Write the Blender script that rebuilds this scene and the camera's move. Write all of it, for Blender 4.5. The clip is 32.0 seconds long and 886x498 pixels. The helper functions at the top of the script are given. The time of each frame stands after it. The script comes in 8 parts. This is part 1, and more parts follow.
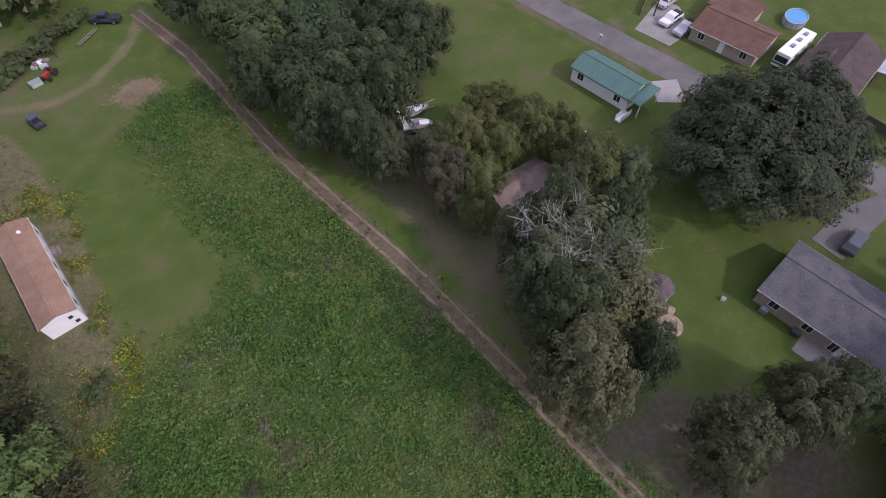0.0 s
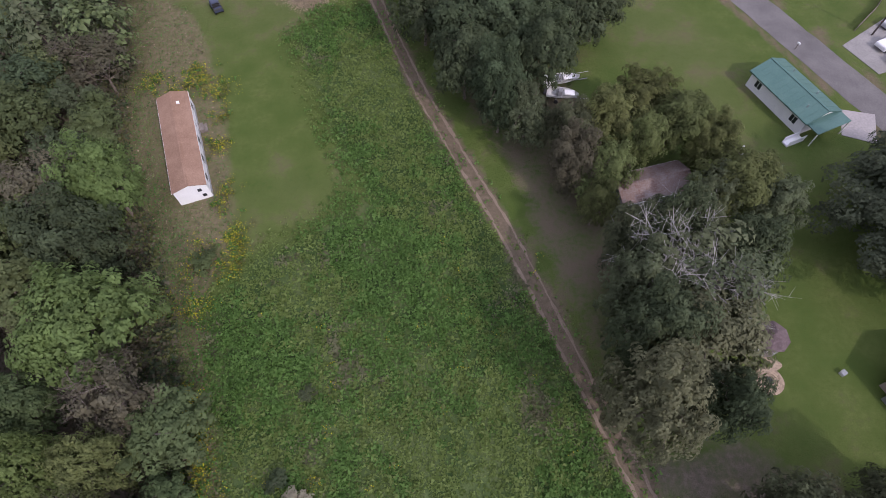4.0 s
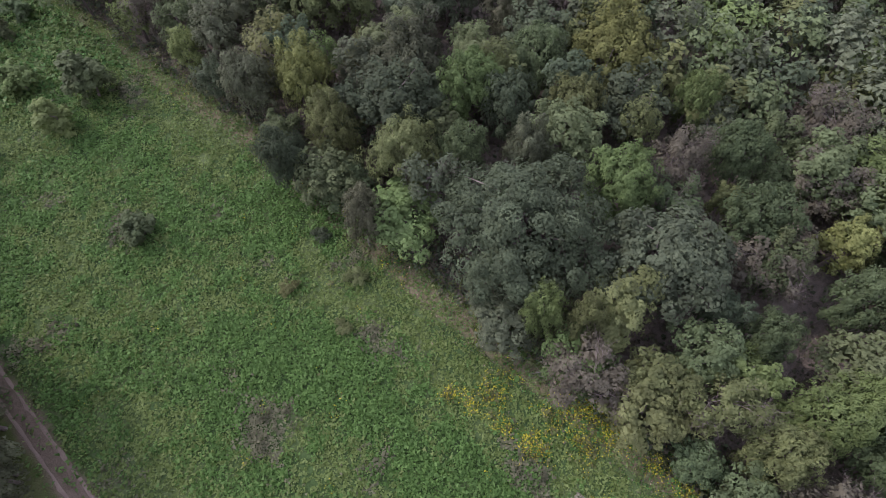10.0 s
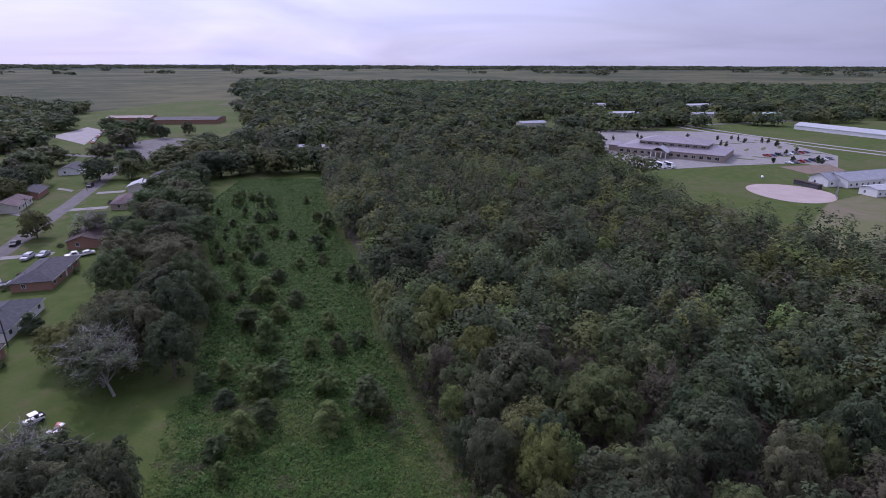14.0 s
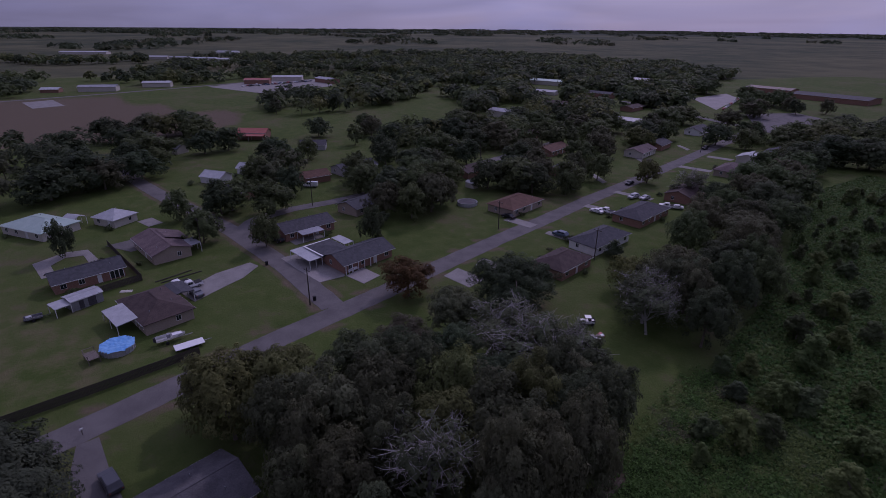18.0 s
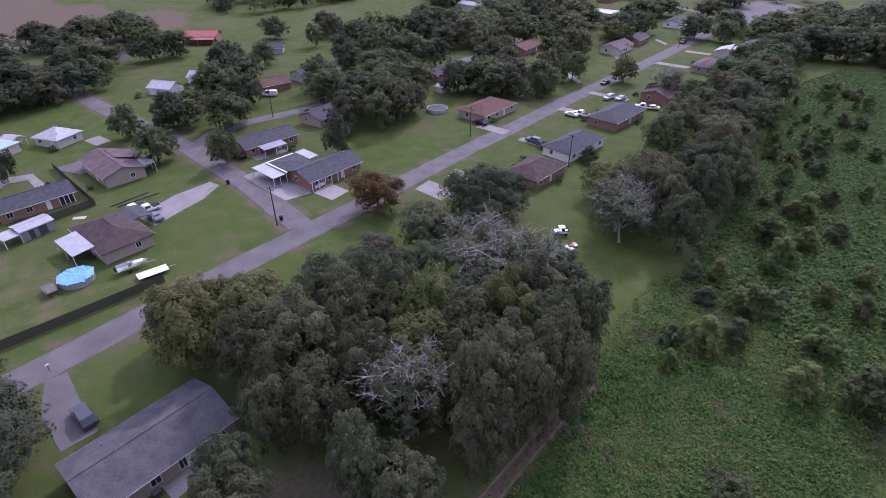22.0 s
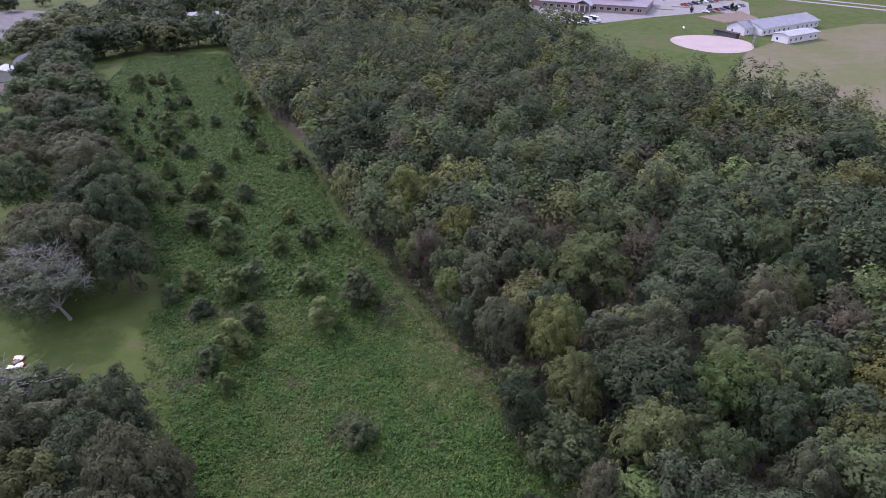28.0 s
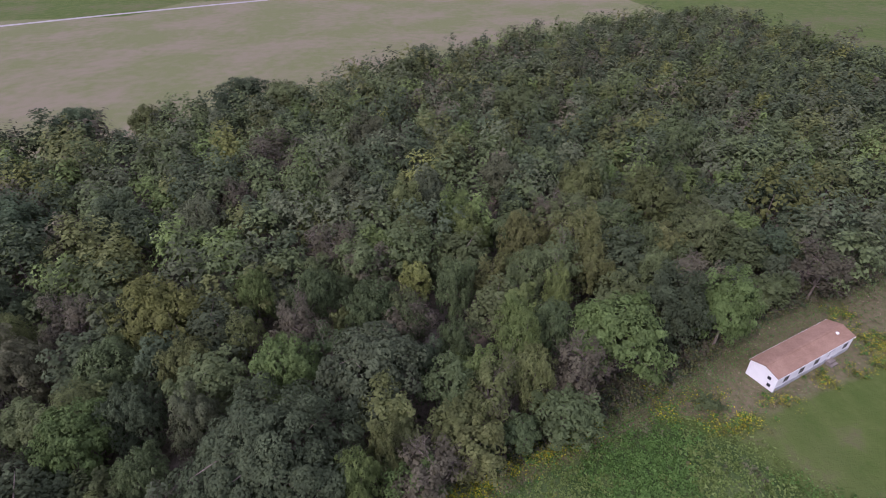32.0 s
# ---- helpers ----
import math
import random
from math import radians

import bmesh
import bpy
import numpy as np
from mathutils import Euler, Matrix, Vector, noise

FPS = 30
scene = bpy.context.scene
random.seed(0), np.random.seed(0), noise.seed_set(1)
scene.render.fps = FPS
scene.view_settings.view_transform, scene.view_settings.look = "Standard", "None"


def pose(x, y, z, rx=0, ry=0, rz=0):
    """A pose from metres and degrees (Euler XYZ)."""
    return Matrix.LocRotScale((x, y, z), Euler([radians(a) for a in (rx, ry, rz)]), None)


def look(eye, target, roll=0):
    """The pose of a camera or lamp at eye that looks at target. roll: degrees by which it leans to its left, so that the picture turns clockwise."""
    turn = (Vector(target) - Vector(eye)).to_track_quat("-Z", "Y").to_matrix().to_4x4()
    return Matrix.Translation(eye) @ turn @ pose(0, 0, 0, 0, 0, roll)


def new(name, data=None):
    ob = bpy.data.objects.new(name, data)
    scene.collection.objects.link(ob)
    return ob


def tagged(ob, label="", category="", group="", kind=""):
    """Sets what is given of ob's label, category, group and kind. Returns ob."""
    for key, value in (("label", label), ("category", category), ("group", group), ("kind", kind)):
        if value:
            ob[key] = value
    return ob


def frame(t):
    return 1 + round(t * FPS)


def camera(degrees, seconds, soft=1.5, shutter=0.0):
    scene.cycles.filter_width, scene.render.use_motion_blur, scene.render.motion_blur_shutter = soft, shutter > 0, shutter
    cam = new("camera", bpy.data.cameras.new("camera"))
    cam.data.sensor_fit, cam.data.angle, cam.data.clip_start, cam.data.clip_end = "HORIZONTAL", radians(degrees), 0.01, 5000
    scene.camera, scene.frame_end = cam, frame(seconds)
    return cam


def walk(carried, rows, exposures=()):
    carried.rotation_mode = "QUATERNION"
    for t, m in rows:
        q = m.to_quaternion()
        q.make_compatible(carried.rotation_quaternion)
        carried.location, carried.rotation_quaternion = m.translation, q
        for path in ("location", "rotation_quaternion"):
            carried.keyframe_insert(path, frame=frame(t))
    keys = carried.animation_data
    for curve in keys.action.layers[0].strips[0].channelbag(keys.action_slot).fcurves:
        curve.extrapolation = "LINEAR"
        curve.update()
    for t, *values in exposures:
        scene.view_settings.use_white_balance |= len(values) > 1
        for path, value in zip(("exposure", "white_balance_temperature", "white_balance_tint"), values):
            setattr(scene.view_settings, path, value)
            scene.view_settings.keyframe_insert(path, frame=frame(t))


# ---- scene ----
# camera and its walk
EXPOSURES = [(0.0, -0.54, 6350, 29), (1.0, -0.44, 6350, 28), (2.0, -0.38, 6350, 28), (2.5, -0.4, 6350, 28), (5.0, -0.28, 6350, 27), (8.0, -0.13, 6250, 29), (9.0, 0.04, 6150, 32), (11.0, 0.24, 5950, 37), (12.0, 0.37, 5900, 40), (13.0, -0.18, 5750, 38),
             (14.0, -0.8, 5700, 37), (15.0, -1.15, 5650, 38), (15.5, -1.42, 5650, 40), (17.5, -2.0, 5750, 41), (18.0, -2.22, 5600, 53), (18.5, -2.08, 5680, 53), (19.0, -1.6, 5750, 51), (20.0, -0.98, 5800, 51), (21.0, -0.5, 5800, 46), (22.5, -0.33, 5750, 42),
             (24.0, -0.11, 5750, 42), (26.0, -0.06, 5750, 43), (29.0, -0.18, 5950, 36), (30.0, -0.26, 6000, 36), (32.0, -0.32, 6050, 37)]
cam = camera(79.57, 32.0, 0.7)
walk(cam, [
    (0.0, pose(-0.20, 0.51, 57.62, 34.19, -0.26, 157.31)),
    (0.5, pose(-0.66, 0.18, 57.38, 29.72, -0.13, 157.71)),
    (1.0, pose(-0.57, 0.23, 57.55, 29.73, -0.07, 157.90)),
    (1.5, pose(-0.43, 0.34, 57.64, 29.81, -0.10, 158.20)),
    (2.0, pose(-0.09, 0.33, 58.14, 29.67, -0.11, 158.10)),
    (2.5, pose(-0.31, 0.40, 57.85, 29.93, -0.08, 160.08)),
    (4.5, pose(-0.79, -0.40, 56.63, 30.02, 0.18, -170.21)),
    (5.0, pose(-0.78, -0.47, 56.80, 29.91, -0.00, -154.67)),
    (5.5, pose(-0.70, -0.44, 56.77, 29.90, -0.13, -143.14)),
    (6.0, pose(-0.51, -0.34, 56.94, 29.77, -0.31, -132.49)),
    (6.5, pose(-0.85, -0.34, 57.15, 29.77, -0.14, -121.64)),
    (7.0, pose(-0.89, -0.47, 56.83, 30.04, 0.06, -109.95)),
    (7.5, pose(-0.79, -0.44, 56.84, 30.08, -0.09, -93.26)),
    (8.0, pose(0.19, -0.55, 57.17, 28.99, -0.13, -75.82)),
    (8.5, pose(0.47, -0.25, 57.17, 28.73, -0.14, -68.70)),
    (9.0, pose(0.53, 0.10, 56.88, 28.73, -0.14, -58.24)),
    (9.5, pose(0.65, -0.12, 57.03, 28.82, 0.34, -43.40)),
    (10.0, pose(0.44, 0.26, 57.03, 28.72, 0.05, -29.36)),
    (10.5, pose(0.37, 0.28, 56.89, 28.85, 0.20, -14.06)),
    (11.0, pose(0.37, 0.46, 56.51, 31.80, 0.00, -5.63)),
    (11.5, pose(0.24, 0.46, 56.71, 43.03, -0.16, -2.34)),
    (12.0, pose(0.18, 0.58, 56.80, 54.28, -0.42, 0.50)),
    (12.5, pose(0.30, 0.37, 56.79, 64.84, -0.20, 1.72)),
    (13.0, pose(0.05, -0.10, 56.18, 70.19, -0.33, 2.32)),
    (13.5, pose(0.20, -0.12, 56.53, 70.21, -0.13, 2.57)),
    (14.0, pose(0.21, -0.17, 56.55, 70.38, -0.13, 2.72)),
    (14.5, pose(-0.60, -0.44, 56.76, 70.45, -0.32, 9.60)),
    (15.0, pose(-0.72, 0.09, 56.68, 70.38, -0.22, 28.59)),
    (15.5, pose(0.05, -0.63, 56.52, 70.69, -0.49, 49.99)),
    (17.5, pose(0.33, 0.02, 56.70, 84.30, -0.58, 63.87)),
    (18.0, pose(1.07, -0.32, 56.86, 67.02, -0.52, 63.27)),
    (18.5, pose(0.77, 0.13, 56.94, 56.16, -0.53, 63.10)),
    (19.0, pose(0.85, 0.27, 57.07, 56.25, -0.44, 62.73)),
    (19.5, pose(0.84, 0.28, 57.16, 56.33, -0.37, 62.39)),
    (20.0, pose(0.78, 0.30, 57.14, 56.42, -0.33, 62.10)),
    (20.5, pose(0.46, 0.35, 57.19, 56.44, -0.30, 61.87)),
    (21.0, pose(-0.26, 0.77, 57.18, 56.57, -0.20, 61.64)),
    (21.5, pose(-1.29, 1.24, 57.07, 56.76, -0.18, 61.20)),
    (22.0, pose(-1.88, 2.06, 56.98, 56.89, 0.05, 59.92)),
    (22.5, pose(-2.38, 2.46, 56.93, 56.91, 0.71, 49.72)),
    (23.0, pose(-3.84, 1.42, 57.70, 56.51, 0.90, 38.66)),
    (23.5, pose(-4.60, 1.17, 57.87, 56.41, 0.87, 37.08)),
    (24.0, pose(-5.69, 1.70, 57.86, 56.47, 0.79, 36.70)),
    (24.5, pose(-6.81, 2.47, 57.69, 56.57, 0.74, 36.45)),
    (25.0, pose(-7.66, 2.88, 57.74, 56.63, 0.71, 36.19)),
    (25.5, pose(-8.19, 2.94, 57.49, 56.73, 0.64, 36.06)),
    (26.0, pose(-7.17, 3.52, 57.53, 56.53, 1.62, 24.77)),
    (26.5, pose(-8.35, 2.24, 57.34, 56.83, 0.65, 2.24)),
    (28.5, pose(-10.94, 5.61, 56.03, 56.58, 0.17, -15.53)),
    (29.0, pose(-10.99, 6.61, 55.92, 56.25, 0.65, -36.42)),
    (29.5, pose(-13.18, 5.40, 55.98, 56.50, 0.70, -62.88)),
    (30.0, pose(-15.27, 9.32, 56.31, 56.13, 0.57, -88.68)),
    (30.5, pose(-15.46, 10.26, 56.56, 56.18, 0.36, -94.74)),
    (31.0, pose(-15.50, 10.42, 56.61, 56.25, 0.35, -97.11)),
    (31.5, pose(-14.88, 10.14, 56.63, 56.33, 0.32, -98.10)),
    (32.0, pose(-14.20, 9.58, 56.60, 56.59, 0.41, -99.42)),
], EXPOSURES)


# ---- world and sun ----
SUN_EL, SUN_AZ = radians(41), math.atan2(-0.62, 0.78)
SUN_DIR = Vector((math.sin(SUN_AZ) * math.cos(SUN_EL), math.cos(SUN_AZ) * math.cos(SUN_EL), math.sin(SUN_EL)))
world = bpy.data.worlds.new("sky")
world.use_nodes = True
scene.world = world


def build_world():
    nt = world.node_tree
    nt.nodes.clear()
    out = nt.nodes.new("ShaderNodeOutputWorld")
    bg = nt.nodes.new("ShaderNodeBackground")
    sky = nt.nodes.new("ShaderNodeTexSky")
    sky.sky_type, sky.sun_disc = "NISHITA", False
    sky.sun_elevation, sky.sun_rotation = SUN_EL, SUN_AZ
    sky.air_density, sky.dust_density, sky.ozone_density = 1.2, 1.0, 2.0
    tc = nt.nodes.new("ShaderNodeTexCoord")
    sep = nt.nodes.new("ShaderNodeSeparateXYZ")
    nt.links.new(tc.outputs["Generated"], sep.inputs[0])
    add = nt.nodes.new("ShaderNodeMath")
    add.operation, add.inputs[1].default_value = "ADD", 0.16
    nt.links.new(sep.outputs[2], add.inputs[0])
    comb = nt.nodes.new("ShaderNodeCombineXYZ")
    for i in (0, 1):
        div = nt.nodes.new("ShaderNodeMath")
        div.operation = "DIVIDE"
        nt.links.new(sep.outputs[i], div.inputs[0])
        nt.links.new(add.outputs[0], div.inputs[1])
        nt.links.new(div.outputs[0], comb.inputs[i])
    noi = nt.nodes.new("ShaderNodeTexNoise")
    noi.inputs["Scale"].default_value, noi.inputs["Detail"].default_value = 0.45, 4.0
    noi.inputs["Roughness"].default_value, noi.inputs["Distortion"].default_value = 0.55, 0.5
    nt.links.new(comb.outputs[0], noi.inputs["Vector"])
    ramp = nt.nodes.new("ShaderNodeValToRGB")
    ramp.color_ramp.elements[0].position, ramp.color_ramp.elements[1].position = 0.36, 0.68
    ramp.color_ramp.elements[0].color, ramp.color_ramp.elements[1].color = (0.78, 0.78, 0.78, 1), (0.98, 0.98, 0.98, 1)
    nt.links.new(noi.outputs[0], ramp.inputs[0])
    # bright haze in the clouds round the sun
    dot = nt.nodes.new("ShaderNodeVectorMath")
    dot.operation = "DOT_PRODUCT"
    dot.inputs[1].default_value = SUN_DIR
    nt.links.new(tc.outputs["Generated"], dot.inputs[0])
    glow = nt.nodes.new("ShaderNodeMapRange")
    glow.interpolation_type = "SMOOTHSTEP"
    for k, v in (("From Min", 0.0), ("From Max", 1.0), ("To Min", 0.88), ("To Max", 1.95)):
        glow.inputs[k].default_value = v
    nt.links.new(dot.outputs["Value"], glow.inputs[0])
    mix = nt.nodes.new("ShaderNodeMix")
    mix.data_type = "RGBA"
    mix.inputs["B"].default_value = (5.9, 6.35, 7.6, 1)
    nt.links.new(ramp.outputs[0], mix.inputs["Factor"])
    nt.links.new(sky.outputs[0], mix.inputs["A"])
    lit = nt.nodes.new("ShaderNodeVectorMath")
    lit.operation = "SCALE"
    nt.links.new(mix.outputs["Result"], lit.inputs[0])
    # thicker and thinner cloud
    noi2 = nt.nodes.new("ShaderNodeTexNoise")
    noi2.inputs["Scale"].default_value, noi2.inputs["Detail"].default_value = 0.55, 4.0
    noi2.inputs["Distortion"].default_value = 0.9
    nt.links.new(comb.outputs[0], noi2.inputs["Vector"])
    thick = nt.nodes.new("ShaderNodeMapRange")
    for k, v in (("From Min", 0.32), ("From Max", 0.72), ("To Min", 0.9), ("To Max", 1.15)):
        thick.inputs[k].default_value = v
    nt.links.new(noi2.outputs[0], thick.inputs[0])
    mul = nt.nodes.new("ShaderNodeMath")
    mul.operation = "MULTIPLY"
    nt.links.new(glow.outputs[0], mul.inputs[0])
    nt.links.new(thick.outputs[0], mul.inputs[1])
    dome = nt.nodes.new("ShaderNodeMapRange")
    for k, v in (("From Min", 0.0), ("From Max", 1.0), ("To Min", 0.75), ("To Max", 1.5)):
        dome.inputs[k].default_value = v
    nt.links.new(sep.outputs[2], dome.inputs[0])
    mul2 = nt.nodes.new("ShaderNodeMath")
    mul2.operation = "MULTIPLY"
    nt.links.new(mul.outputs[0], mul2.inputs[0])
    nt.links.new(dome.outputs[0], mul2.inputs[1])
    nt.links.new(mul2.outputs[0], lit.inputs["Scale"])
    nt.links.new(lit.outputs[0], bg.inputs[0])
    bg.inputs[1].default_value = 0.14
    nt.links.new(bg.outputs[0], out.inputs[0])


build_world()
sun = new("sun", bpy.data.lights.new("sun", "SUN"))
sun.data.energy, sun.data.angle, sun.data.color = 3.0, radians(1.5), (1.0, 0.95, 0.87)
sun.matrix_world = look(SUN_DIR * 300, (0, 0, 0))

# ---- materials ----
MATS = {}


def link(nt, a, b):
    nt.links.new(a, b)


def mat(name, c1, c2=None, scale=1.0, rough=0.8, metal=0.0, bump=0.0, fine=12.0, rand=0.0, spec=0.3, island=0.0):
    """A surface with colour varied at two scales, relief and some change from piece to piece."""
    if name in MATS:
        return MATS[name]
    m = bpy.data.materials.new(name)
    m.use_nodes = True
    nt = m.node_tree
    p = nt.nodes["Principled BSDF"]
    c2 = c2 or tuple(v * 0.75 for v in c1)
    tc = nt.nodes.new("ShaderNodeTexCoord")
    n1 = nt.nodes.new("ShaderNodeTexNoise")
    n1.inputs["Scale"].default_value, n1.inputs["Detail"].default_value = scale, 5.0
    n2 = nt.nodes.new("ShaderNodeTexNoise")
    n2.inputs["Scale"].default_value, n2.inputs["Detail"].default_value = scale * fine, 3.0
    link(nt, tc.outputs["Object"], n1.inputs["Vector"])
    link(nt, tc.outputs["Object"], n2.inputs["Vector"])
    av = nt.nodes.new("ShaderNodeMath")
    av.operation = "ADD"
    link(nt, n1.outputs[0], av.inputs[0])
    link(nt, n2.outputs[0], av.inputs[1])
    mr = nt.nodes.new("ShaderNodeMapRange")
    mr.inputs["From Min"].default_value, mr.inputs["From Max"].default_value = 0.75, 1.25
    link(nt, av.outputs[0], mr.inputs[0])
    mx = nt.nodes.new("ShaderNodeMix")
    mx.data_type = "RGBA"
    mx.inputs["A"].default_value, mx.inputs["B"].default_value = (*c1, 1), (*c2, 1)
    link(nt, mr.outputs[0], mx.inputs["Factor"])
    col = mx.outputs["Result"]
    if rand or island:
        hsv = nt.nodes.new("ShaderNodeHueSaturation")
        if rand:
            src = nt.nodes.new("ShaderNodeObjectInfo").outputs["Random"]
        else:
            src = nt.nodes.new("ShaderNodeNewGeometry").outputs["Random Per Island"]
        mm = nt.nodes.new("ShaderNodeMapRange")
        a = rand or island
        mm.inputs["To Min"].default_value, mm.inputs["To Max"].default_value = 1 - a, 1 + a
        link(nt, src, mm.inputs[0])
        link(nt, mm.outputs[0], hsv.inputs["Value"])
        link(nt, col, hsv.inputs["Color"])
        col = hsv.outputs[0]
    link(nt, col, p.inputs["Base Color"])
    p.inputs["Roughness"].default_value, p.inputs["Metallic"].default_value = rough, metal
    p.inputs["Specular IOR Level"].default_value = spec
    if bump:
        b = nt.nodes.new("ShaderNodeBump")
        b.inputs["Strength"].default_value, b.inputs["Distance"].default_value = bump, 0.05
        link(nt, n2.outputs[0], b.inputs["Height"])
        link(nt, b.outputs[0], p.inputs["Normal"])
    MATS[name] = m
    return m


def leaf_mat(name, c1, c2, vary=0.2, hue=0.02, patch=(0.58, 1.36), rough=0.6, spec=0.08):
    """Foliage: colour varies from leaf spray to leaf spray and from tree to tree; some light passes through."""
    if name in MATS:
        return MATS[name]
    m = bpy.data.materials.new(name)
    m.use_nodes = True
    nt = m.node_tree
    nt.nodes.clear()
    out = nt.nodes.new("ShaderNodeOutputMaterial")
    geo = nt.nodes.new("ShaderNodeNewGeometry")
    oi = nt.nodes.new("ShaderNodeObjectInfo")
    mx = nt.nodes.new("ShaderNodeMix")
    mx.data_type = "RGBA"
    lo = tuple(0.7 * a + 0.3 * b for a, b in zip(c1, c2))
    hi = tuple(0.25 * a + 0.75 * b for a, b in zip(c1, c2))
    mx.inputs["A"].default_value, mx.inputs["B"].default_value = (*lo, 1), (*hi, 1)
    link(nt, geo.outputs["Random Per Island"], mx.inputs["Factor"])
    hsv = nt.nodes.new("ShaderNodeHueSaturation")
    mv = nt.nodes.new("ShaderNodeMapRange")
    mv.inputs["To Min"].default_value, mv.inputs["To Max"].default_value = 1 - vary, 1 + vary
    link(nt, oi.outputs["Random"], mv.inputs[0])
    wn = nt.nodes.new("ShaderNodeTexWhiteNoise")
    wn.noise_dimensions = "1D"
    link(nt, oi.outputs["Random"], wn.inputs["W"])
    mh = nt.nodes.new("ShaderNodeMapRange")
    mh.inputs["To Min"].default_value, mh.inputs["To Max"].default_value = 0.5 - hue, 0.5 + hue
    link(nt, wn.outputs["Value"], mh.inputs[0])
    tc = nt.nodes.new("ShaderNodeTexCoord")
    no = nt.nodes.new("ShaderNodeTexNoise")
    no.inputs["Scale"].default_value, no.inputs["Detail"].default_value = 0.6, 3.0
    link(nt, tc.outputs["Object"], no.inputs["Vector"])
    mn = nt.nodes.new("ShaderNodeMapRange")
    mn.inputs["From Min"].default_value, mn.inputs["From Max"].default_value = 0.3, 0.7
    mn.inputs["To Min"].default_value, mn.inputs["To Max"].default_value = patch
    link(nt, no.outputs[0], mn.inputs[0])
    mu = nt.nodes.new("ShaderNodeMath")
    mu.operation = "MULTIPLY"
    link(nt, mv.outputs[0], mu.inputs[0])
    link(nt, mn.outputs[0], mu.inputs[1])
    at = nt.nodes.new("ShaderNodeAttribute")
    at.attribute_name = "tone"
    one = nt.nodes.new("ShaderNodeMath")
    one.operation, one.inputs[1].default_value = "ADD", 1.0
    link(nt, at.outputs["Fac"], one.inputs[0])
    mu2 = nt.nodes.new("ShaderNodeMath")
    mu2.operation = "MULTIPLY"
    link(nt, mu.outputs[0], mu2.inputs[0])
    link(nt, one.outputs[0], mu2.inputs[1])
    link(nt, mu2.outputs[0], hsv.inputs["Value"])
    link(nt, mh.outputs[0], hsv.inputs["Hue"])
    link(nt, mx.outputs["Result"], hsv.inputs["Color"])
    p = nt.nodes.new("ShaderNodeBsdfPrincipled")
    p.inputs["Roughness"].default_value = rough
    p.inputs["Specular IOR Level"].default_value = spec
    tr = nt.nodes.new("ShaderNodeBsdfTranslucent")
    sh = nt.nodes.new("ShaderNodeMixShader")
    sh.inputs[0].default_value = 0.38
    link(nt, hsv.outputs[0], p.inputs["Base Color"])
    link(nt, hsv.outputs[0], tr.inputs["Color"])
    link(nt, p.outputs[0], sh.inputs[1])
    link(nt, tr.outputs[0], sh.inputs[2])
    link(nt, sh.outputs[0], out.inputs[0])
    MATS[name] = m
    return m


LEAF_DEEP = leaf_mat("leaf_deep_green", (0.056, 0.078, 0.042), (0.096, 0.122, 0.062))
LEAF_GREEN = leaf_mat("leaf_green", (0.078, 0.106, 0.045), (0.126, 0.158, 0.068))
LEAF_BRIGHT = leaf_mat("leaf_bright_green", (0.1, 0.145, 0.046), (0.158, 0.21, 0.072), 0.16)
LEAF_OLIVE = leaf_mat("leaf_olive", (0.1, 0.118, 0.043), (0.154, 0.17, 0.066), 0.2)
LEAF_GREY = leaf_mat("leaf_grey_green", (0.08, 0.098, 0.053), (0.126, 0.144, 0.078), 0.2)
LEAF_YELLOW = leaf_mat("leaf_yellow", (0.128, 0.145, 0.044), (0.188, 0.203, 0.066), 0.15, 0.01)
LEAF_BROWN = leaf_mat("leaf_brown", (0.096, 0.09, 0.058), (0.138, 0.128, 0.082), 0.2, 0.006)
LEAF_OAK = leaf_mat("leaf_oak_dark", (0.054, 0.068, 0.042), (0.096, 0.112, 0.068))
LEAF_RED = leaf_mat("leaf_russet", (0.16, 0.085, 0.036), (0.135, 0.112, 0.042))
LEAF_PALE = leaf_mat("leaf_pale_dry", (0.2, 0.195, 0.13), (0.31, 0.295, 0.205))
FLOWER = leaf_mat("flower_yellow", (0.42, 0.4, 0.02), (0.58, 0.55, 0.05), 0.1, 0.008)
WEED = leaf_mat("weed_leaf", (0.0, 0.035, 0.0), (0.143, 0.275, 0.073), 0.1, patch=(0.85, 1.12), rough=0.55, spec=0.12)
WEED_DULL = leaf_mat("weed_leaf_dull", (0.02, 0.06, 0.0), (0.194, 0.27, 0.089), 0.1, patch=(0.85, 1.12), rough=0.55, spec=0.12)
LEAF_DUSK = leaf_mat("leaf_dark_olive", (0.088, 0.098, 0.053), (0.148, 0.154, 0.086))
BARK = mat("bark", (0.12, 0.095, 0.075), (0.2, 0.17, 0.14), 2.0, 0.9, bump=0.6)
BARK_PALE = mat("bark_pale", (0.3, 0.285, 0.265), (0.42, 0.4, 0.375), 2.0, 0.9, bump=0.5)
ASPHALT = mat("asphalt_old", (0.095, 0.089, 0.085), (0.158, 0.147, 0.14), 0.25, 0.9, bump=0.3, fine=40)
CONCRETE = mat("concrete", (0.185, 0.176, 0.164), (0.275, 0.262, 0.245), 0.3, 0.85, bump=0.2, fine=20)
CONCRETE_PALE = mat("concrete_pale", (0.24, 0.223, 0.212), (0.33, 0.305, 0.292), 0.12, 0.85, fine=30)
SHELL = mat("packed_dirt", (0.15, 0.112, 0.08), (0.215, 0.168, 0.122), 0.5, 0.95, bump=0.2)
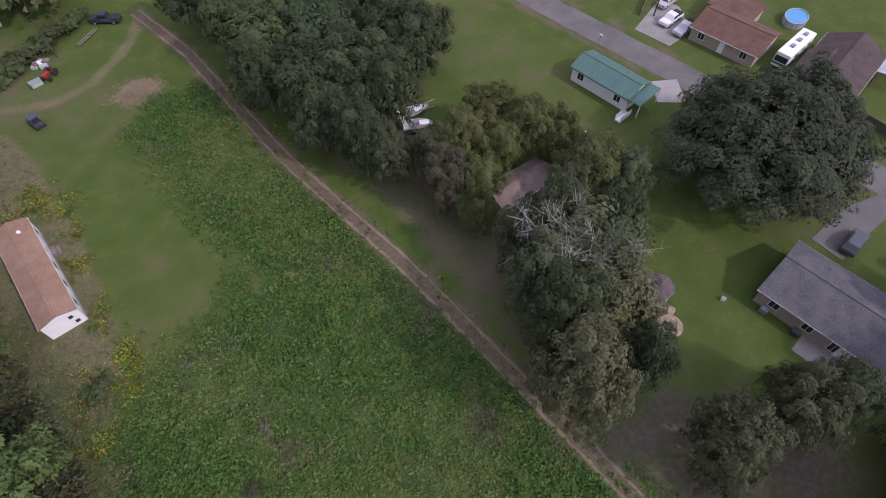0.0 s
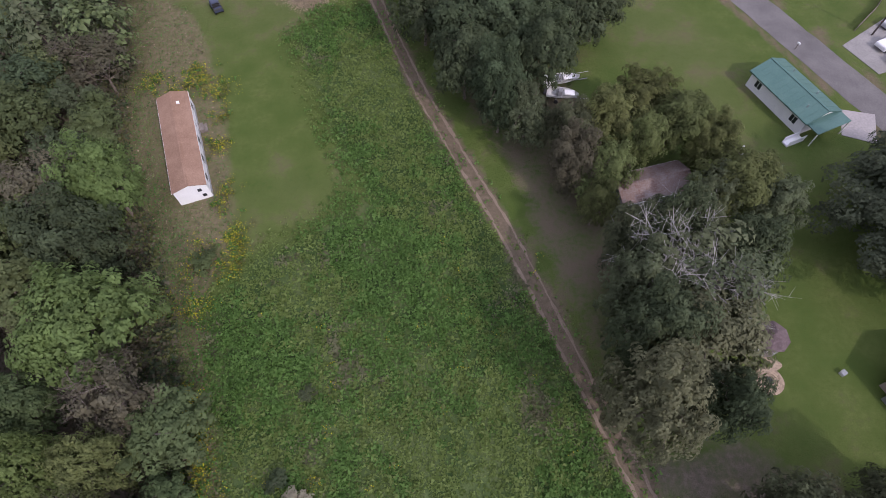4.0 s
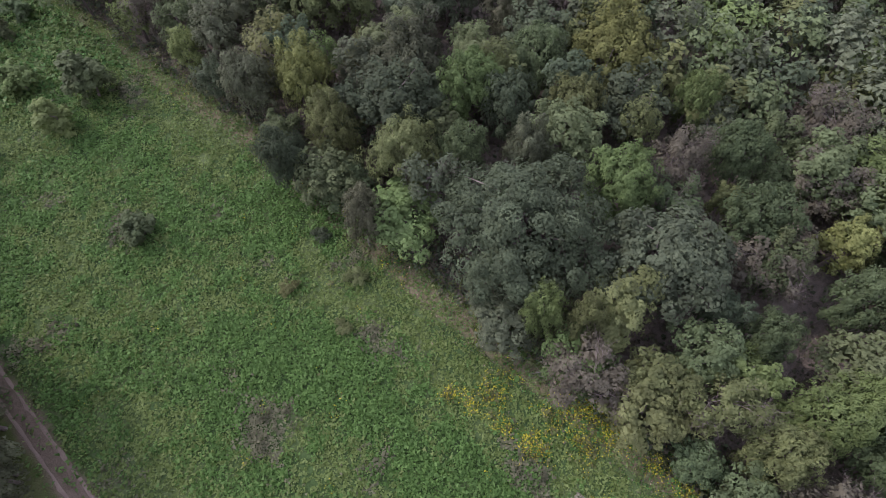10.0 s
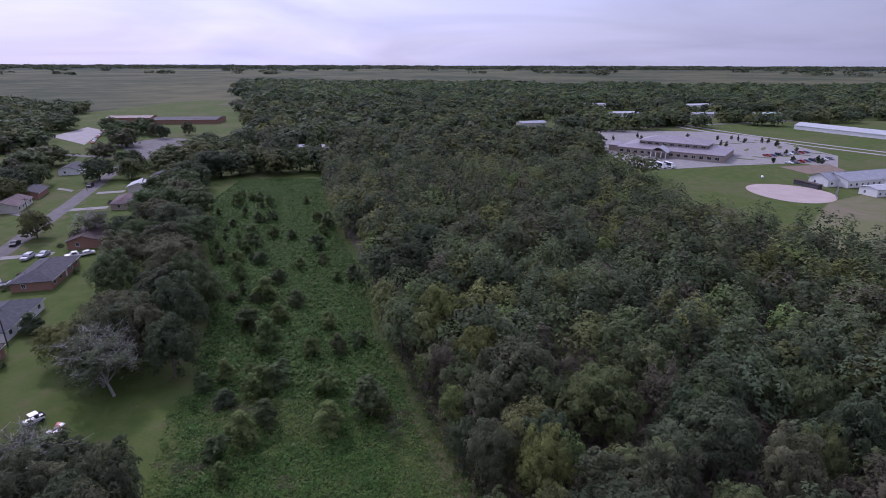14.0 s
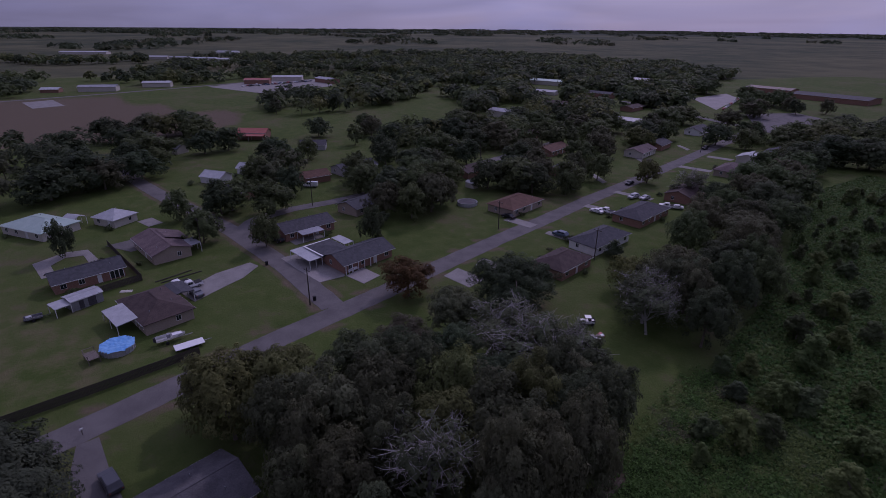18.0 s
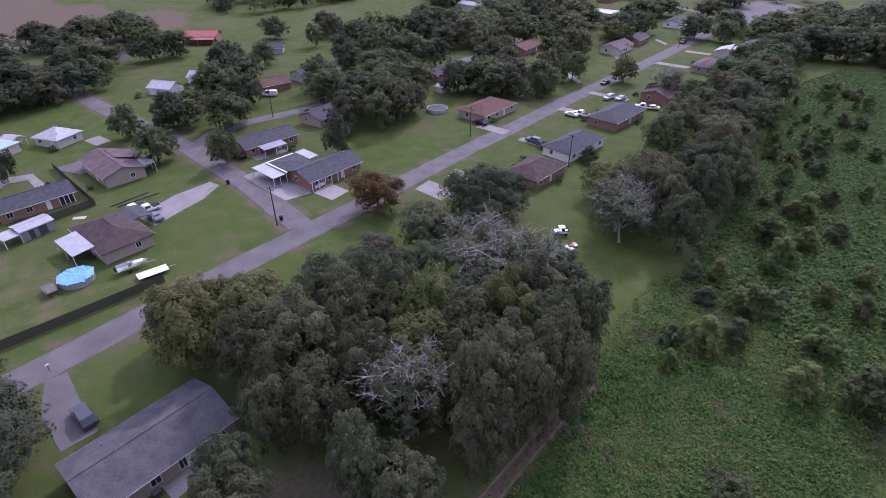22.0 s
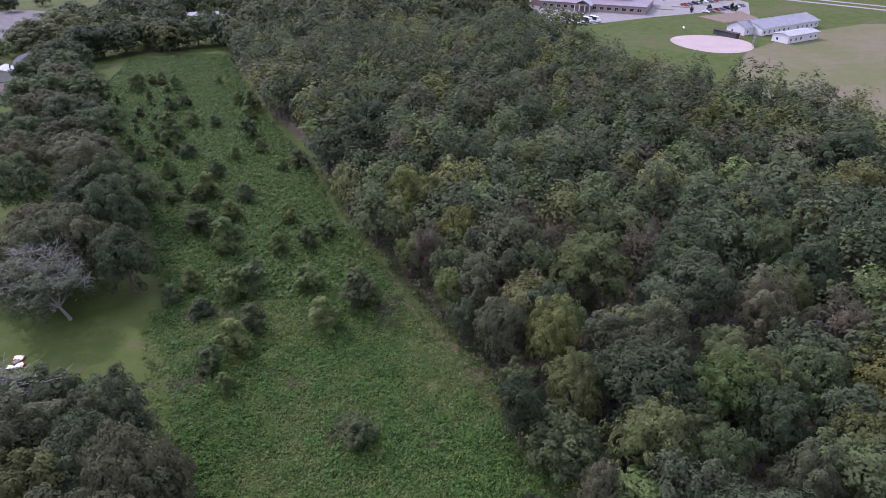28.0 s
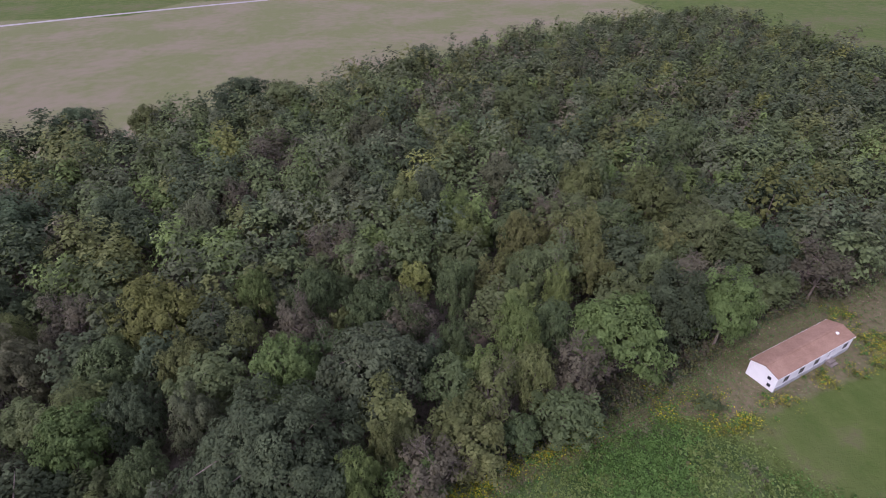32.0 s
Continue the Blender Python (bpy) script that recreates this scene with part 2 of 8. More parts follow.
TIN_MAUVE = mat("mauve_grey_sheet_metal", (0.2, 0.175, 0.19), (0.29, 0.26, 0.275), 0.4, 0.5, 0.1)
GRASS_ISLAND = mat("island_grass", (0.075, 0.11, 0.026), (0.12, 0.145, 0.045), 1.5, 0.95, bump=0.4)
PINK_CLAY = mat("pale_pink_clay", (0.34, 0.275, 0.25), (0.41, 0.345, 0.31), 0.15, 0.95)
STRAW = mat("straw_brush", (0.23, 0.18, 0.115), (0.33, 0.26, 0.175), 3.0, 0.95, island=0.25)
WHITE = mat("white_paint", (0.72, 0.72, 0.72), (0.8, 0.8, 0.79), 1.0, 0.5)
CREAM = mat("cream_siding", (0.5, 0.47, 0.42), (0.6, 0.57, 0.5), 0.8, 0.6)
BRICK = mat("brick_wall", (0.25, 0.13, 0.09), (0.33, 0.2, 0.15), 4.0, 0.9, bump=0.3)
BRICK_TAN = mat("tan_brick_wall", (0.33, 0.27, 0.22), (0.42, 0.35, 0.29), 4.0, 0.9, bump=0.3)
GREY_WALL = mat("grey_siding", (0.36, 0.36, 0.37), (0.45, 0.45, 0.45), 1.0, 0.7)
SH_SLATE = mat("shingle_slate", (0.05, 0.052, 0.058), (0.088, 0.09, 0.098), 1.2, 0.9, bump=0.4, fine=9)
SH_GREY = mat("shingle_grey", (0.066, 0.063, 0.068), (0.12, 0.115, 0.12), 0.6, 0.9, bump=0.4, fine=9)
SH_DARK = mat("shingle_dark", (0.05, 0.05, 0.056), (0.09, 0.088, 0.096), 1.2, 0.9, bump=0.4, fine=9)
SH_BROWN = mat("shingle_brown", (0.052, 0.037, 0.034), (0.092, 0.067, 0.061), 0.6, 0.9, bump=0.4, fine=9)
SH_RUST = mat("shingle_red_brown", (0.095, 0.053, 0.038), (0.155, 0.088, 0.064), 0.6, 0.9, bump=0.4, fine=9)
SH_TAN = mat("shingle_faded_pink_tan", (0.205, 0.122, 0.08), (0.295, 0.188, 0.132), 0.5, 0.9, bump=0.4, fine=12)
SH_PURPLE = mat("shingle_faded_purple", (0.09, 0.064, 0.066), (0.165, 0.125, 0.122), 0.5, 0.9, bump=0.4, fine=9)
TIN_WHITE = mat("white_sheet_metal", (0.32, 0.333, 0.342), (0.45, 0.46, 0.47), 0.6, 0.45, 0.1)
TIN_GREEN = mat("green_sheet_metal", (0.062, 0.135, 0.115), (0.092, 0.175, 0.15), 0.5, 0.45, 0.1)
TIN_PALEGREEN = mat("pale_green_sheet_metal", (0.3, 0.42, 0.36), (0.4, 0.5, 0.44), 0.5, 0.45, 0.1)
TIN_RUST = mat("rusty_sheet_metal", (0.14, 0.08, 0.06), (0.25, 0.22, 0.21), 0.6, 0.7, 0.2)
TIN_RED = mat("red_sheet_metal", (0.3, 0.07, 0.05), (0.38, 0.12, 0.09), 0.5, 0.5, 0.1)
TIN_GREY = mat("grey_sheet_metal", (0.22, 0.225, 0.24), (0.33, 0.335, 0.355), 0.5, 0.4, 0.2)
GLASS = mat("window_glass", (0.02, 0.025, 0.03), (0.03, 0.035, 0.04), 1.0, 0.08, spec=0.6)
RUBBER = mat("rubber", (0.02, 0.02, 0.02), (0.03, 0.03, 0.03), 3.0, 0.85)
CHROME = mat("wheel_metal", (0.4, 0.4, 0.42), (0.5, 0.5, 0.5), 3.0, 0.35, 0.7)
WOOD_OLD = mat("weathered_wood", (0.13, 0.11, 0.095), (0.22, 0.19, 0.165), 2.0, 0.9, bump=0.4)
WOOD_DARK = mat("dark_fence_wood", (0.05, 0.042, 0.036), (0.09, 0.075, 0.065), 2.0, 0.9, bump=0.4)
POOL_BLUE = mat("pool_water", (0.06, 0.25, 0.48), (0.08, 0.3, 0.55), 0.7, 0.08, spec=0.6)
TARP_BLUE = mat("blue_tarp", (0.1, 0.33, 0.68), (0.2, 0.45, 0.75), 0.6, 0.45, bump=0.6, fine=4)
STONE = mat("paving_stone", (0.29, 0.22, 0.155), (0.4, 0.31, 0.225), 2.0, 0.9, rand=0.25)
PAINTS = {}


def paint(rgb):
    if rgb not in PAINTS:
        PAINTS[rgb] = mat("car_paint_%d" % len(PAINTS), rgb, tuple(v * 0.9 for v in rgb), 0.6, 0.3, 0.1, spec=0.5)
    return PAINTS[rgb]

# ---- helpers for building ----


def part(name, bm, material, parent, label=""):
    """Links a bmesh (or a ready mesh) as one object under a thing or part."""
    if isinstance(bm, bmesh.types.BMesh):
        me = bpy.data.meshes.new(name)
        bm.to_mesh(me)
        bm.free()
    else:
        me = bm
    if material and not me.materials:
        me.materials.append(material)
    ob = new(name, me)
    ob.parent = parent
    if label:
        ob["label"] = label
    return ob


def thing(name, x, y, rot, label, category, group="", z=0.0):
    ob = new(name)
    ob.empty_display_size = 0.3
    ob.matrix_basis = pose(x, y, z, 0, 0, rot)
    return tagged(ob, label, category, group)


def box(bm, x0, x1, y0, y1, z0, z1):
    vs = [bm.verts.new(v) for v in ((x0, y0, z0), (x1, y0, z0), (x1, y1, z0), (x0, y1, z0),
                                     (x0, y0, z1), (x1, y0, z1), (x1, y1, z1), (x0, y1, z1))]
    for f in ((3, 2, 1, 0), (4, 5, 6, 7), (0, 1, 5, 4), (1, 2, 6, 5), (2, 3, 7, 6), (3, 0, 4, 7)):
        bm.faces.new([vs[i] for i in f])
    return bm


def boxes(*dims):
    bm = bmesh.new()
    for d in dims:
        box(bm, *d)
    return bm


def soft_box(x0, x1, y0, y1, z0, z1, r=0.04):
    bm = boxes((x0, x1, y0, y1, z0, z1))
    bmesh.ops.bevel(bm, geom=bm.edges[:], offset=r, segments=2, affect="EDGES", profile=0.6)
    return bm


def prism(bm, pts, z0, z1):
    """An upright slab over a flat outline."""
    lo = [bm.verts.new((*p, z0)) for p in pts]
    hi = [bm.verts.new((*p, z1)) for p in pts]
    bm.faces.new(lo[::-1])
    bm.faces.new(hi)
    for i in range(len(pts)):
        j = (i + 1) % len(pts)
        bm.faces.new((lo[i], lo[j], hi[j], hi[i]))
    return bm


def tube(bm, a, b, ra, rb, n=6):
    a, b = Vector(a), Vector(b)
    q = (b - a).to_track_quat("Z", "Y")
    rings = []
    for p, r in ((a, ra), (b, rb)):
        rings.append([bm.verts.new(p + q @ Vector((r * math.cos(2 * math.pi * i / n), r * math.sin(2 * math.pi * i / n), 0))) for i in range(n)])
    for i in range(n):
        j = (i + 1) % n
        bm.faces.new((rings[0][i], rings[0][j], rings[1][j], rings[1][i]))
    bm.faces.new(rings[0][::-1])
    bm.faces.new(rings[1])
    return rings


def poly_mesh(name, groups, materials, mat_index=None):
    """A mesh of separate faces from arrays of corners (n, k, 3), one array for each number of corners."""
    me = bpy.data.meshes.new(name)
    co = np.concatenate([g.reshape(-1, 3) for g in groups]).astype(np.float32)
    tot = np.concatenate([np.full(len(g), g.shape[1], dtype=np.int32) for g in groups])
    me.vertices.add(len(co))
    me.vertices.foreach_set("co", co.ravel())
    me.loops.add(len(co))
    me.loops.foreach_set("vertex_index", np.arange(len(co), dtype=np.int32))
    me.polygons.add(len(tot))
    me.polygons.foreach_set("loop_start", (np.cumsum(tot) - tot).astype(np.int32))
    me.polygons.foreach_set("loop_total", tot)
    for m in materials:
        me.materials.append(m)
    if mat_index is not None:
        me.polygons.foreach_set("material_index", np.asarray(mat_index, dtype=np.int32))
    me.update(calc_edges=True)
    return me


def leaf_axes(norm, r):
    norm = norm / (np.linalg.norm(norm, axis=1, keepdims=True) + 1e-9)
    t = r.normal(size=norm.shape)
    t -= norm * np.sum(t * norm, axis=1, keepdims=True)
    t /= np.linalg.norm(t, axis=1, keepdims=True) + 1e-9
    return norm, t, np.cross(norm, t)


def leaf_quads(cent, norm, size, r):
    """Broad leaf sprays: bent lozenges at cent, facing norm."""
    norm, t, b = leaf_axes(norm, r)
    n = len(cent)
    s = size[:, None]
    asp = r.uniform(0.55, 0.95, (n, 1))
    k = r.uniform(-0.25, 0.25, (n, 4, 1)) * s[:, None]
    v = np.stack([cent - t * s, cent - b * s * asp, cent + t * s, cent + b * s * asp], axis=1)
    return v + norm[:, None] * k


def leaf_tris(cent, norm, size, r):
    """Small pointed leaf sprays at cent, facing norm."""
    norm, t, b = leaf_axes(norm, r)
    s = size[:, None]
    asp = r.uniform(0.5, 0.9, (len(cent), 1))
    return np.stack([cent - t * s * 0.8 - b * s * asp, cent - t * s * 0.8 + b * s * asp, cent + t * s * 1.2], axis=1)


def crown_points(r, radius, height, base, clumps, leaves, spread=1.0, rough=0.3):
    """Leaf places and facings: a dome of overlapping lobes, each with smaller tufts on it."""
    k = max(6, clumps // 4)
    i = np.arange(k) + 0.5
    z = 1 - 1.35 * i / k + r.uniform(-0.12, 0.12, k)
    a = i * 2.39996 + r.uniform(-0.5, 0.5, k)
    h = np.sqrt(np.clip(1 - z * z, 0.02, 1))
    main = np.stack([np.cos(a) * h, np.sin(a) * h, z], axis=1) * r.uniform(0.42, 0.72, (k, 1))
    mr = r.uniform(0.34, 0.5, k) * (9 / k) ** 0.22
    m = k * 9
    pm = np.repeat(np.arange(k), 9)
    d = r.normal(size=(m, 3))
    d = d / np.linalg.norm(d, axis=1, keepdims=True) + main[pm] * 0.9 + np.array([0, 0, 0.25])
    d /= np.linalg.norm(d, axis=1, keepdims=True)
    tuft = main[pm] + d * (mr[pm] * r.uniform(0.78, 1.3, m))[:, None]
    tr = mr[pm] * r.uniform(0.2, 0.44, m)
    n = leaves * 3
    onm = r.uniform(size=n) < 0.2
    w = tr ** 2
    pick = r.choice(m, n, p=w / w.sum())
    pk = r.choice(k, n, p=mr ** 2 / (mr ** 2).sum())
    d = r.normal(size=(n, 3))
    d[:, 2] = np.where(r.uniform(size=n) < 0.7, np.abs(d[:, 2]), d[:, 2])
    d /= np.linalg.norm(d, axis=1, keepdims=True)
    c0 = np.where(onm[:, None], main[pk], tuft[pick])
    r0 = np.where(onm, mr[pk], tr[pick])
    cent = c0 + d * (r0 * r.uniform(0.8, 1.1, n))[:, None]
    ok = np.ones(n, bool)
    for c, q in zip(main, mr):
        ok &= np.linalg.norm(cent - c, axis=1) > q * 0.74
    sel = np.flatnonzero(ok)
    sel = np.resize(sel, leaves)
    cent, d = cent[sel], d[sel]
    out = cent + np.array([0, 0, 0.35])
    out /= np.linalg.norm(out, axis=1, keepdims=True)
    norm = d * 0.6 + out * 0.8 + np.array([0, 0, 0.15]) + r.normal(size=(leaves, 3)) * rough
    half = (height - base) / 1.5
    size = np.array([radius * spread, radius * spread, half])
    low = np.array([0, 0, base + half * 0.5])
    cc = np.concatenate([main, tuft[r.permutation(m)[: max(clumps - k, 0)]]])
    return cent * size + low, norm, cc * size + low


def inner_leaves(cent, norm, height, size, r):
    """Broad sprays inside the crown, which close it against the light."""
    k = r.choice(len(cent), len(cent) // 7, replace=False)
    mid = np.array([0, 0, height * 0.45])
    return leaf_tris(mid + (cent[k] - mid) * r.uniform(0.62, 0.82, (len(k), 1)), norm[k], size * r.uniform(0.7, 1.2, len(k)), r)


def noise_2d(x, y):
    return np.sin(x * 3.1 + np.sin(y * 2.3) * 1.7) * 0.5 + np.sin(y * 4.7 + np.cos(x * 1.9) * 1.3 + 1.0) * 0.5


def tree_meshes(seed, radius, height, leaves, leaf, clumps=26, base=0.35, bare=0.0, spread=1.0, bark=None, trunk_r=None):
    """Trunk with limbs, and a crown of leaf sprays, as two meshes."""
    r = np.random.default_rng(seed)
    cent, norm, cc = crown_points(r, radius, height, height * base, clumps, leaves, spread=spread)
    size = leaf * r.uniform(0.6, 1.3, leaves)
    crown = poly_mesh("crown", [leaf_tris(cent, norm, size, r), inner_leaves(cent, norm, height, leaf * 2.4, r)], [])
    bm = bmesh.new()
    tr = trunk_r or 0.045 * height * 0.55

    def grow(a, b, ra, rb, n, parent):
        """A limb, joined to the ring of verts that it grows from."""
        rings = tube(bm, a, b, ra, rb, n)
        if parent:
            bm.faces.new((parent[0], rings[0][0], rings[0][1]))
        return rings[1]

    lean = Vector((r.uniform(-0.5, 0.5), r.uniform(-0.5, 0.5), 0))
    levels = [Vector((0, 0, 0.35)), Vector((0, 0, height * 0.28)) + lean * 0.6, Vector((0, 0, height * 0.48)) + lean, Vector((0, 0, height * 0.68)) + lean * 1.6]
    ring = grow((0, 0, -0.3), levels[0], tr * 1.5, tr * 1.05, 7, None)
    forks = []
    for k, (a, b) in enumerate(zip(levels, levels[1:])):
        ring = grow(a, b, tr * (1.05 - 0.25 * k), tr * (0.8 - 0.22 * k), 7, ring)
        forks.append((b, ring))
    order = r.permutation(len(cc))
    for i in order[: (len(cc) if bare > 0.5 else 12 if leaves > 5000 else 6)]:
        end = Vector(cc[i]) * (1.0 if bare < 0.5 else 1.03)
        low = [f for f in forks if f[0].z < end.z + 0.5] or forks[:1]
        root, ring = low[-1] if r.uniform() < 0.7 else low[0]
        mid = root.lerp(end, 0.5) + Vector((r.uniform(-1, 1), r.uniform(-1, 1), r.uniform(-0.3, 1))) * 0.14 * radius
        m_ring = grow(root, mid, tr * 0.38, tr * 0.2, 5, ring)
        e_ring = grow(mid, end, tr * 0.2, tr * 0.07, 4, m_ring)
        if bare > 0:
            for _ in range(int(2 + 5 * bare)):
                e2 = end + Vector(r.normal(size=3)) * radius * 0.17
                e2.z = max(e2.z, height * 0.2)
                root2 = mid.lerp(end, r.uniform(0.3, 1))
                t_ring = grow(root2, e2, tr * 0.13, tr * 0.06, 3, e_ring)
                for _ in range(int(5 * bare)):
                    e3 = root2.lerp(e2, r.uniform(0.5, 1.1)) + Vector(r.normal(size=3)) * radius * 0.12
                    grow(root2.lerp(e2, r.uniform(0.4, 0.9)), e3, tr * 0.075, tr * 0.045, 3, t_ring)
    trunk = bpy.data.meshes.new("trunk")
    bm.to_mesh(trunk)
    bm.free()
    trunk.materials.append(bark or BARK)
    return trunk, crown


def inside(poly, x, y):
    """Which of the points lie in the outline."""
    res = np.zeros(np.shape(x), bool)
    for (ax, ay), (bx, by) in zip(poly, poly[1:] + poly[:1]):
        cross = ((ay > y) != (by > y)) & (x < (bx - ax) * (y - ay) / ((by - ay) or 1e-9) + ax)
        res ^= cross
    return res


def line_dist(line, x, y):
    best = np.full(np.shape(x), 1e9)
    for (ax, ay), (bx, by) in zip(line, line[1:]):
        dx, dy = bx - ax, by - ay
        k = np.clip(((x - ax) * dx + (y - ay) * dy) / (dx * dx + dy * dy + 1e-9), 0, 1)
        best = np.minimum(best, np.hypot(x - ax - k * dx, y - ay - k * dy))
    return best


def soft_mask(poly, x, y, w):
    d = line_dist(poly + poly[:1], x, y)
    return np.clip(0.5 + np.where(inside(poly, x, y), d, -d) / w, 0, 1)


# ---- plan: lines and outlines in metres ----
WOOD_EDGE = [(-70, 262), (-66, 241), (-45, 174), (-29, 138), (-20, 104), (-12, 86), (-6.5, 72), (0.5, 57), (5.5, 41), (11.8, 21),
             (18, 5), (22, -6), (25.5, -18), (28.5, -27), (32, -36), (38.5, -48), (43, -66), (47, -85), (52, -115), (60, -170)]
WOOD_FAR = [(244, -170), (236, -116), (204, -50), (174, 0), (150, 20), (150, 46), (134, 66), (126, 86), (122, 110), (116, 140), (102, 156), (90, 170),
            (81, 198), (75, 232), (70, 262)]
WOOD = WOOD_EDGE + WOOD_FAR
TRACK = [(17, -107), (9.7, -91), (5.4, -77), (0, -60), (-5, -47.5), (-9.8, -36), (-13.2, -26), (-16.6, -15.5), (-20.5, -4), (-25, 10),
         (-29, 22), (-33.8, 36), (-37, 46)]
WEEDS = [(6, -79), (-1, -54), (-6, -41), (-10, -32), (-13.5, -21), (-18, -9), (-22.5, 2), (-27, 18), (-32, 36), (-38, 48), (-43, 62), (-48, 78),
         (-58, 105), (-70, 134), (-86, 164), (-95, 185), (-108, 215), (-112, 255), (-70, 262), (-66, 241), (-45, 174), (-29, 138), (-20, 104),
         (-12, 86), (-6.5, 72), (0.5, 57), (5.5, 41), (11.8, 21), (18, 5), (22, -6), (24.5, -18), (25.0, -26), (21, -33), (12, -37), (8.5, -44), (12, -52), (15, -60), (19.5, -73), (15, -79)]
MOWN_LANE = [(46, -88), (38.2, -86.4), (31.6, -85.5), (25.6, -88), (20.7, -94), (17.5, -100), (15.7, -109)]
FAINT_PATH = [(9, -44), (7.5, -35.4), (3.7, -26.7), (0.9, -18.7), (-2.3, -10), (-6, 3), (-10, 18)]
DRY = [(27, -24), (24, -34), (25.5, -44), (28, -56), (33, -70), (37, -80), (52, -90), (48, -60), (37, -40), (31, -30)]
MOWN = [(112, 150), (122, 187), (153, 226), (200, 255), (260, 275), (330, 215), (380, 100), (440, 0), (460, -180), (240, -170), (236, -104), (194, -40), (178, 3),
        (146, 22), (141, 54), (122, 78), (118, 106)]
STUBBLE = [(-512, -111), (-503, -41), (-427, 2), (-373, 53), (-325, 19), (-311, -20), (-318, -70), (-350, -150), (-500, -190)]
STRAW_FIELD = [(-895, -184), (-893, 6), (-768, 15), (-664, -59), (-680, -143), (-700, -240), (-900, -280)]
PASTURE = [(-516, -46), (-564, 28), (-490, 75), (-388, 56), (-436, -19)]
SCHOOL_LAWN = [(-370, 501), (-443, 697), (-357, 758), (-262, 603), (-245, 520), (-333, 520)]
BELT_FLOOR = [(12, -100), (4, -78), (-3, -56), (-8, -45), (-10.5, -33), (-16.5, -14), (-19, -4), (-27, -8), (-34, -22), (-32, -45), (-24, -66), (-18, -90), (-8, -102)]
# outline of the trees' shade; earth inside is coloured brown to match it
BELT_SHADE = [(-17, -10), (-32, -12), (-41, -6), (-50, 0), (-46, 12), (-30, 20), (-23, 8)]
POOL_YARD = [(-134, -38), (-116, -24), (-105, -13), (-96, -3), (-91, -12), (-86, -30), (-96, -46), (-118, -52)]
LANE_YARD = [(24, -95), (38, -112), (55, -125), (40, -90)]
ROAD = [(-34, -128), (-44, -106), (-54, -83), (-63.5, -60), (-68.5, -48), (-81.6, -14.5), (-91, 8), (-100.5, 34), (-109.5, 56), (-117, 75.5),
        (-125, 98), (-136.5, 128), (-147, 159), (-163, 204.5), (-185, 265), (-200, 305)]
SIDE_STREET = [(-100, 24.5), (-126, 19.5), (-147, 13.4), (-158, 10.4), (-170, 6), (-184, 1), (-200, -6), (-222, -13.5), (-250, -22)]
BACK_STREET = [(-153, 12), (-164, 17), (-170, 30), (-172, 46), (-178, 66), (-192, 102), (-206, 140), (-222, 180)]

# ---- ground: one sheet to the horizon ----


def steps(lo, hi, fine, a, b, mid, end, grow=1.3):
    v = list(np.arange(lo, hi + 0.01, fine))
    s = mid
    while v[0] > a:
        v.insert(0, v[0] - s)
    while v[-1] < b:
        v.append(v[-1] + s)
    s = mid
    while v[0] > -end:
        s *= grow
        v.insert(0, v[0] - s)
    s = mid
    while v[-1] < end:
        s *= grow
        v.append(v[-1] + s)
    return np.array(v)


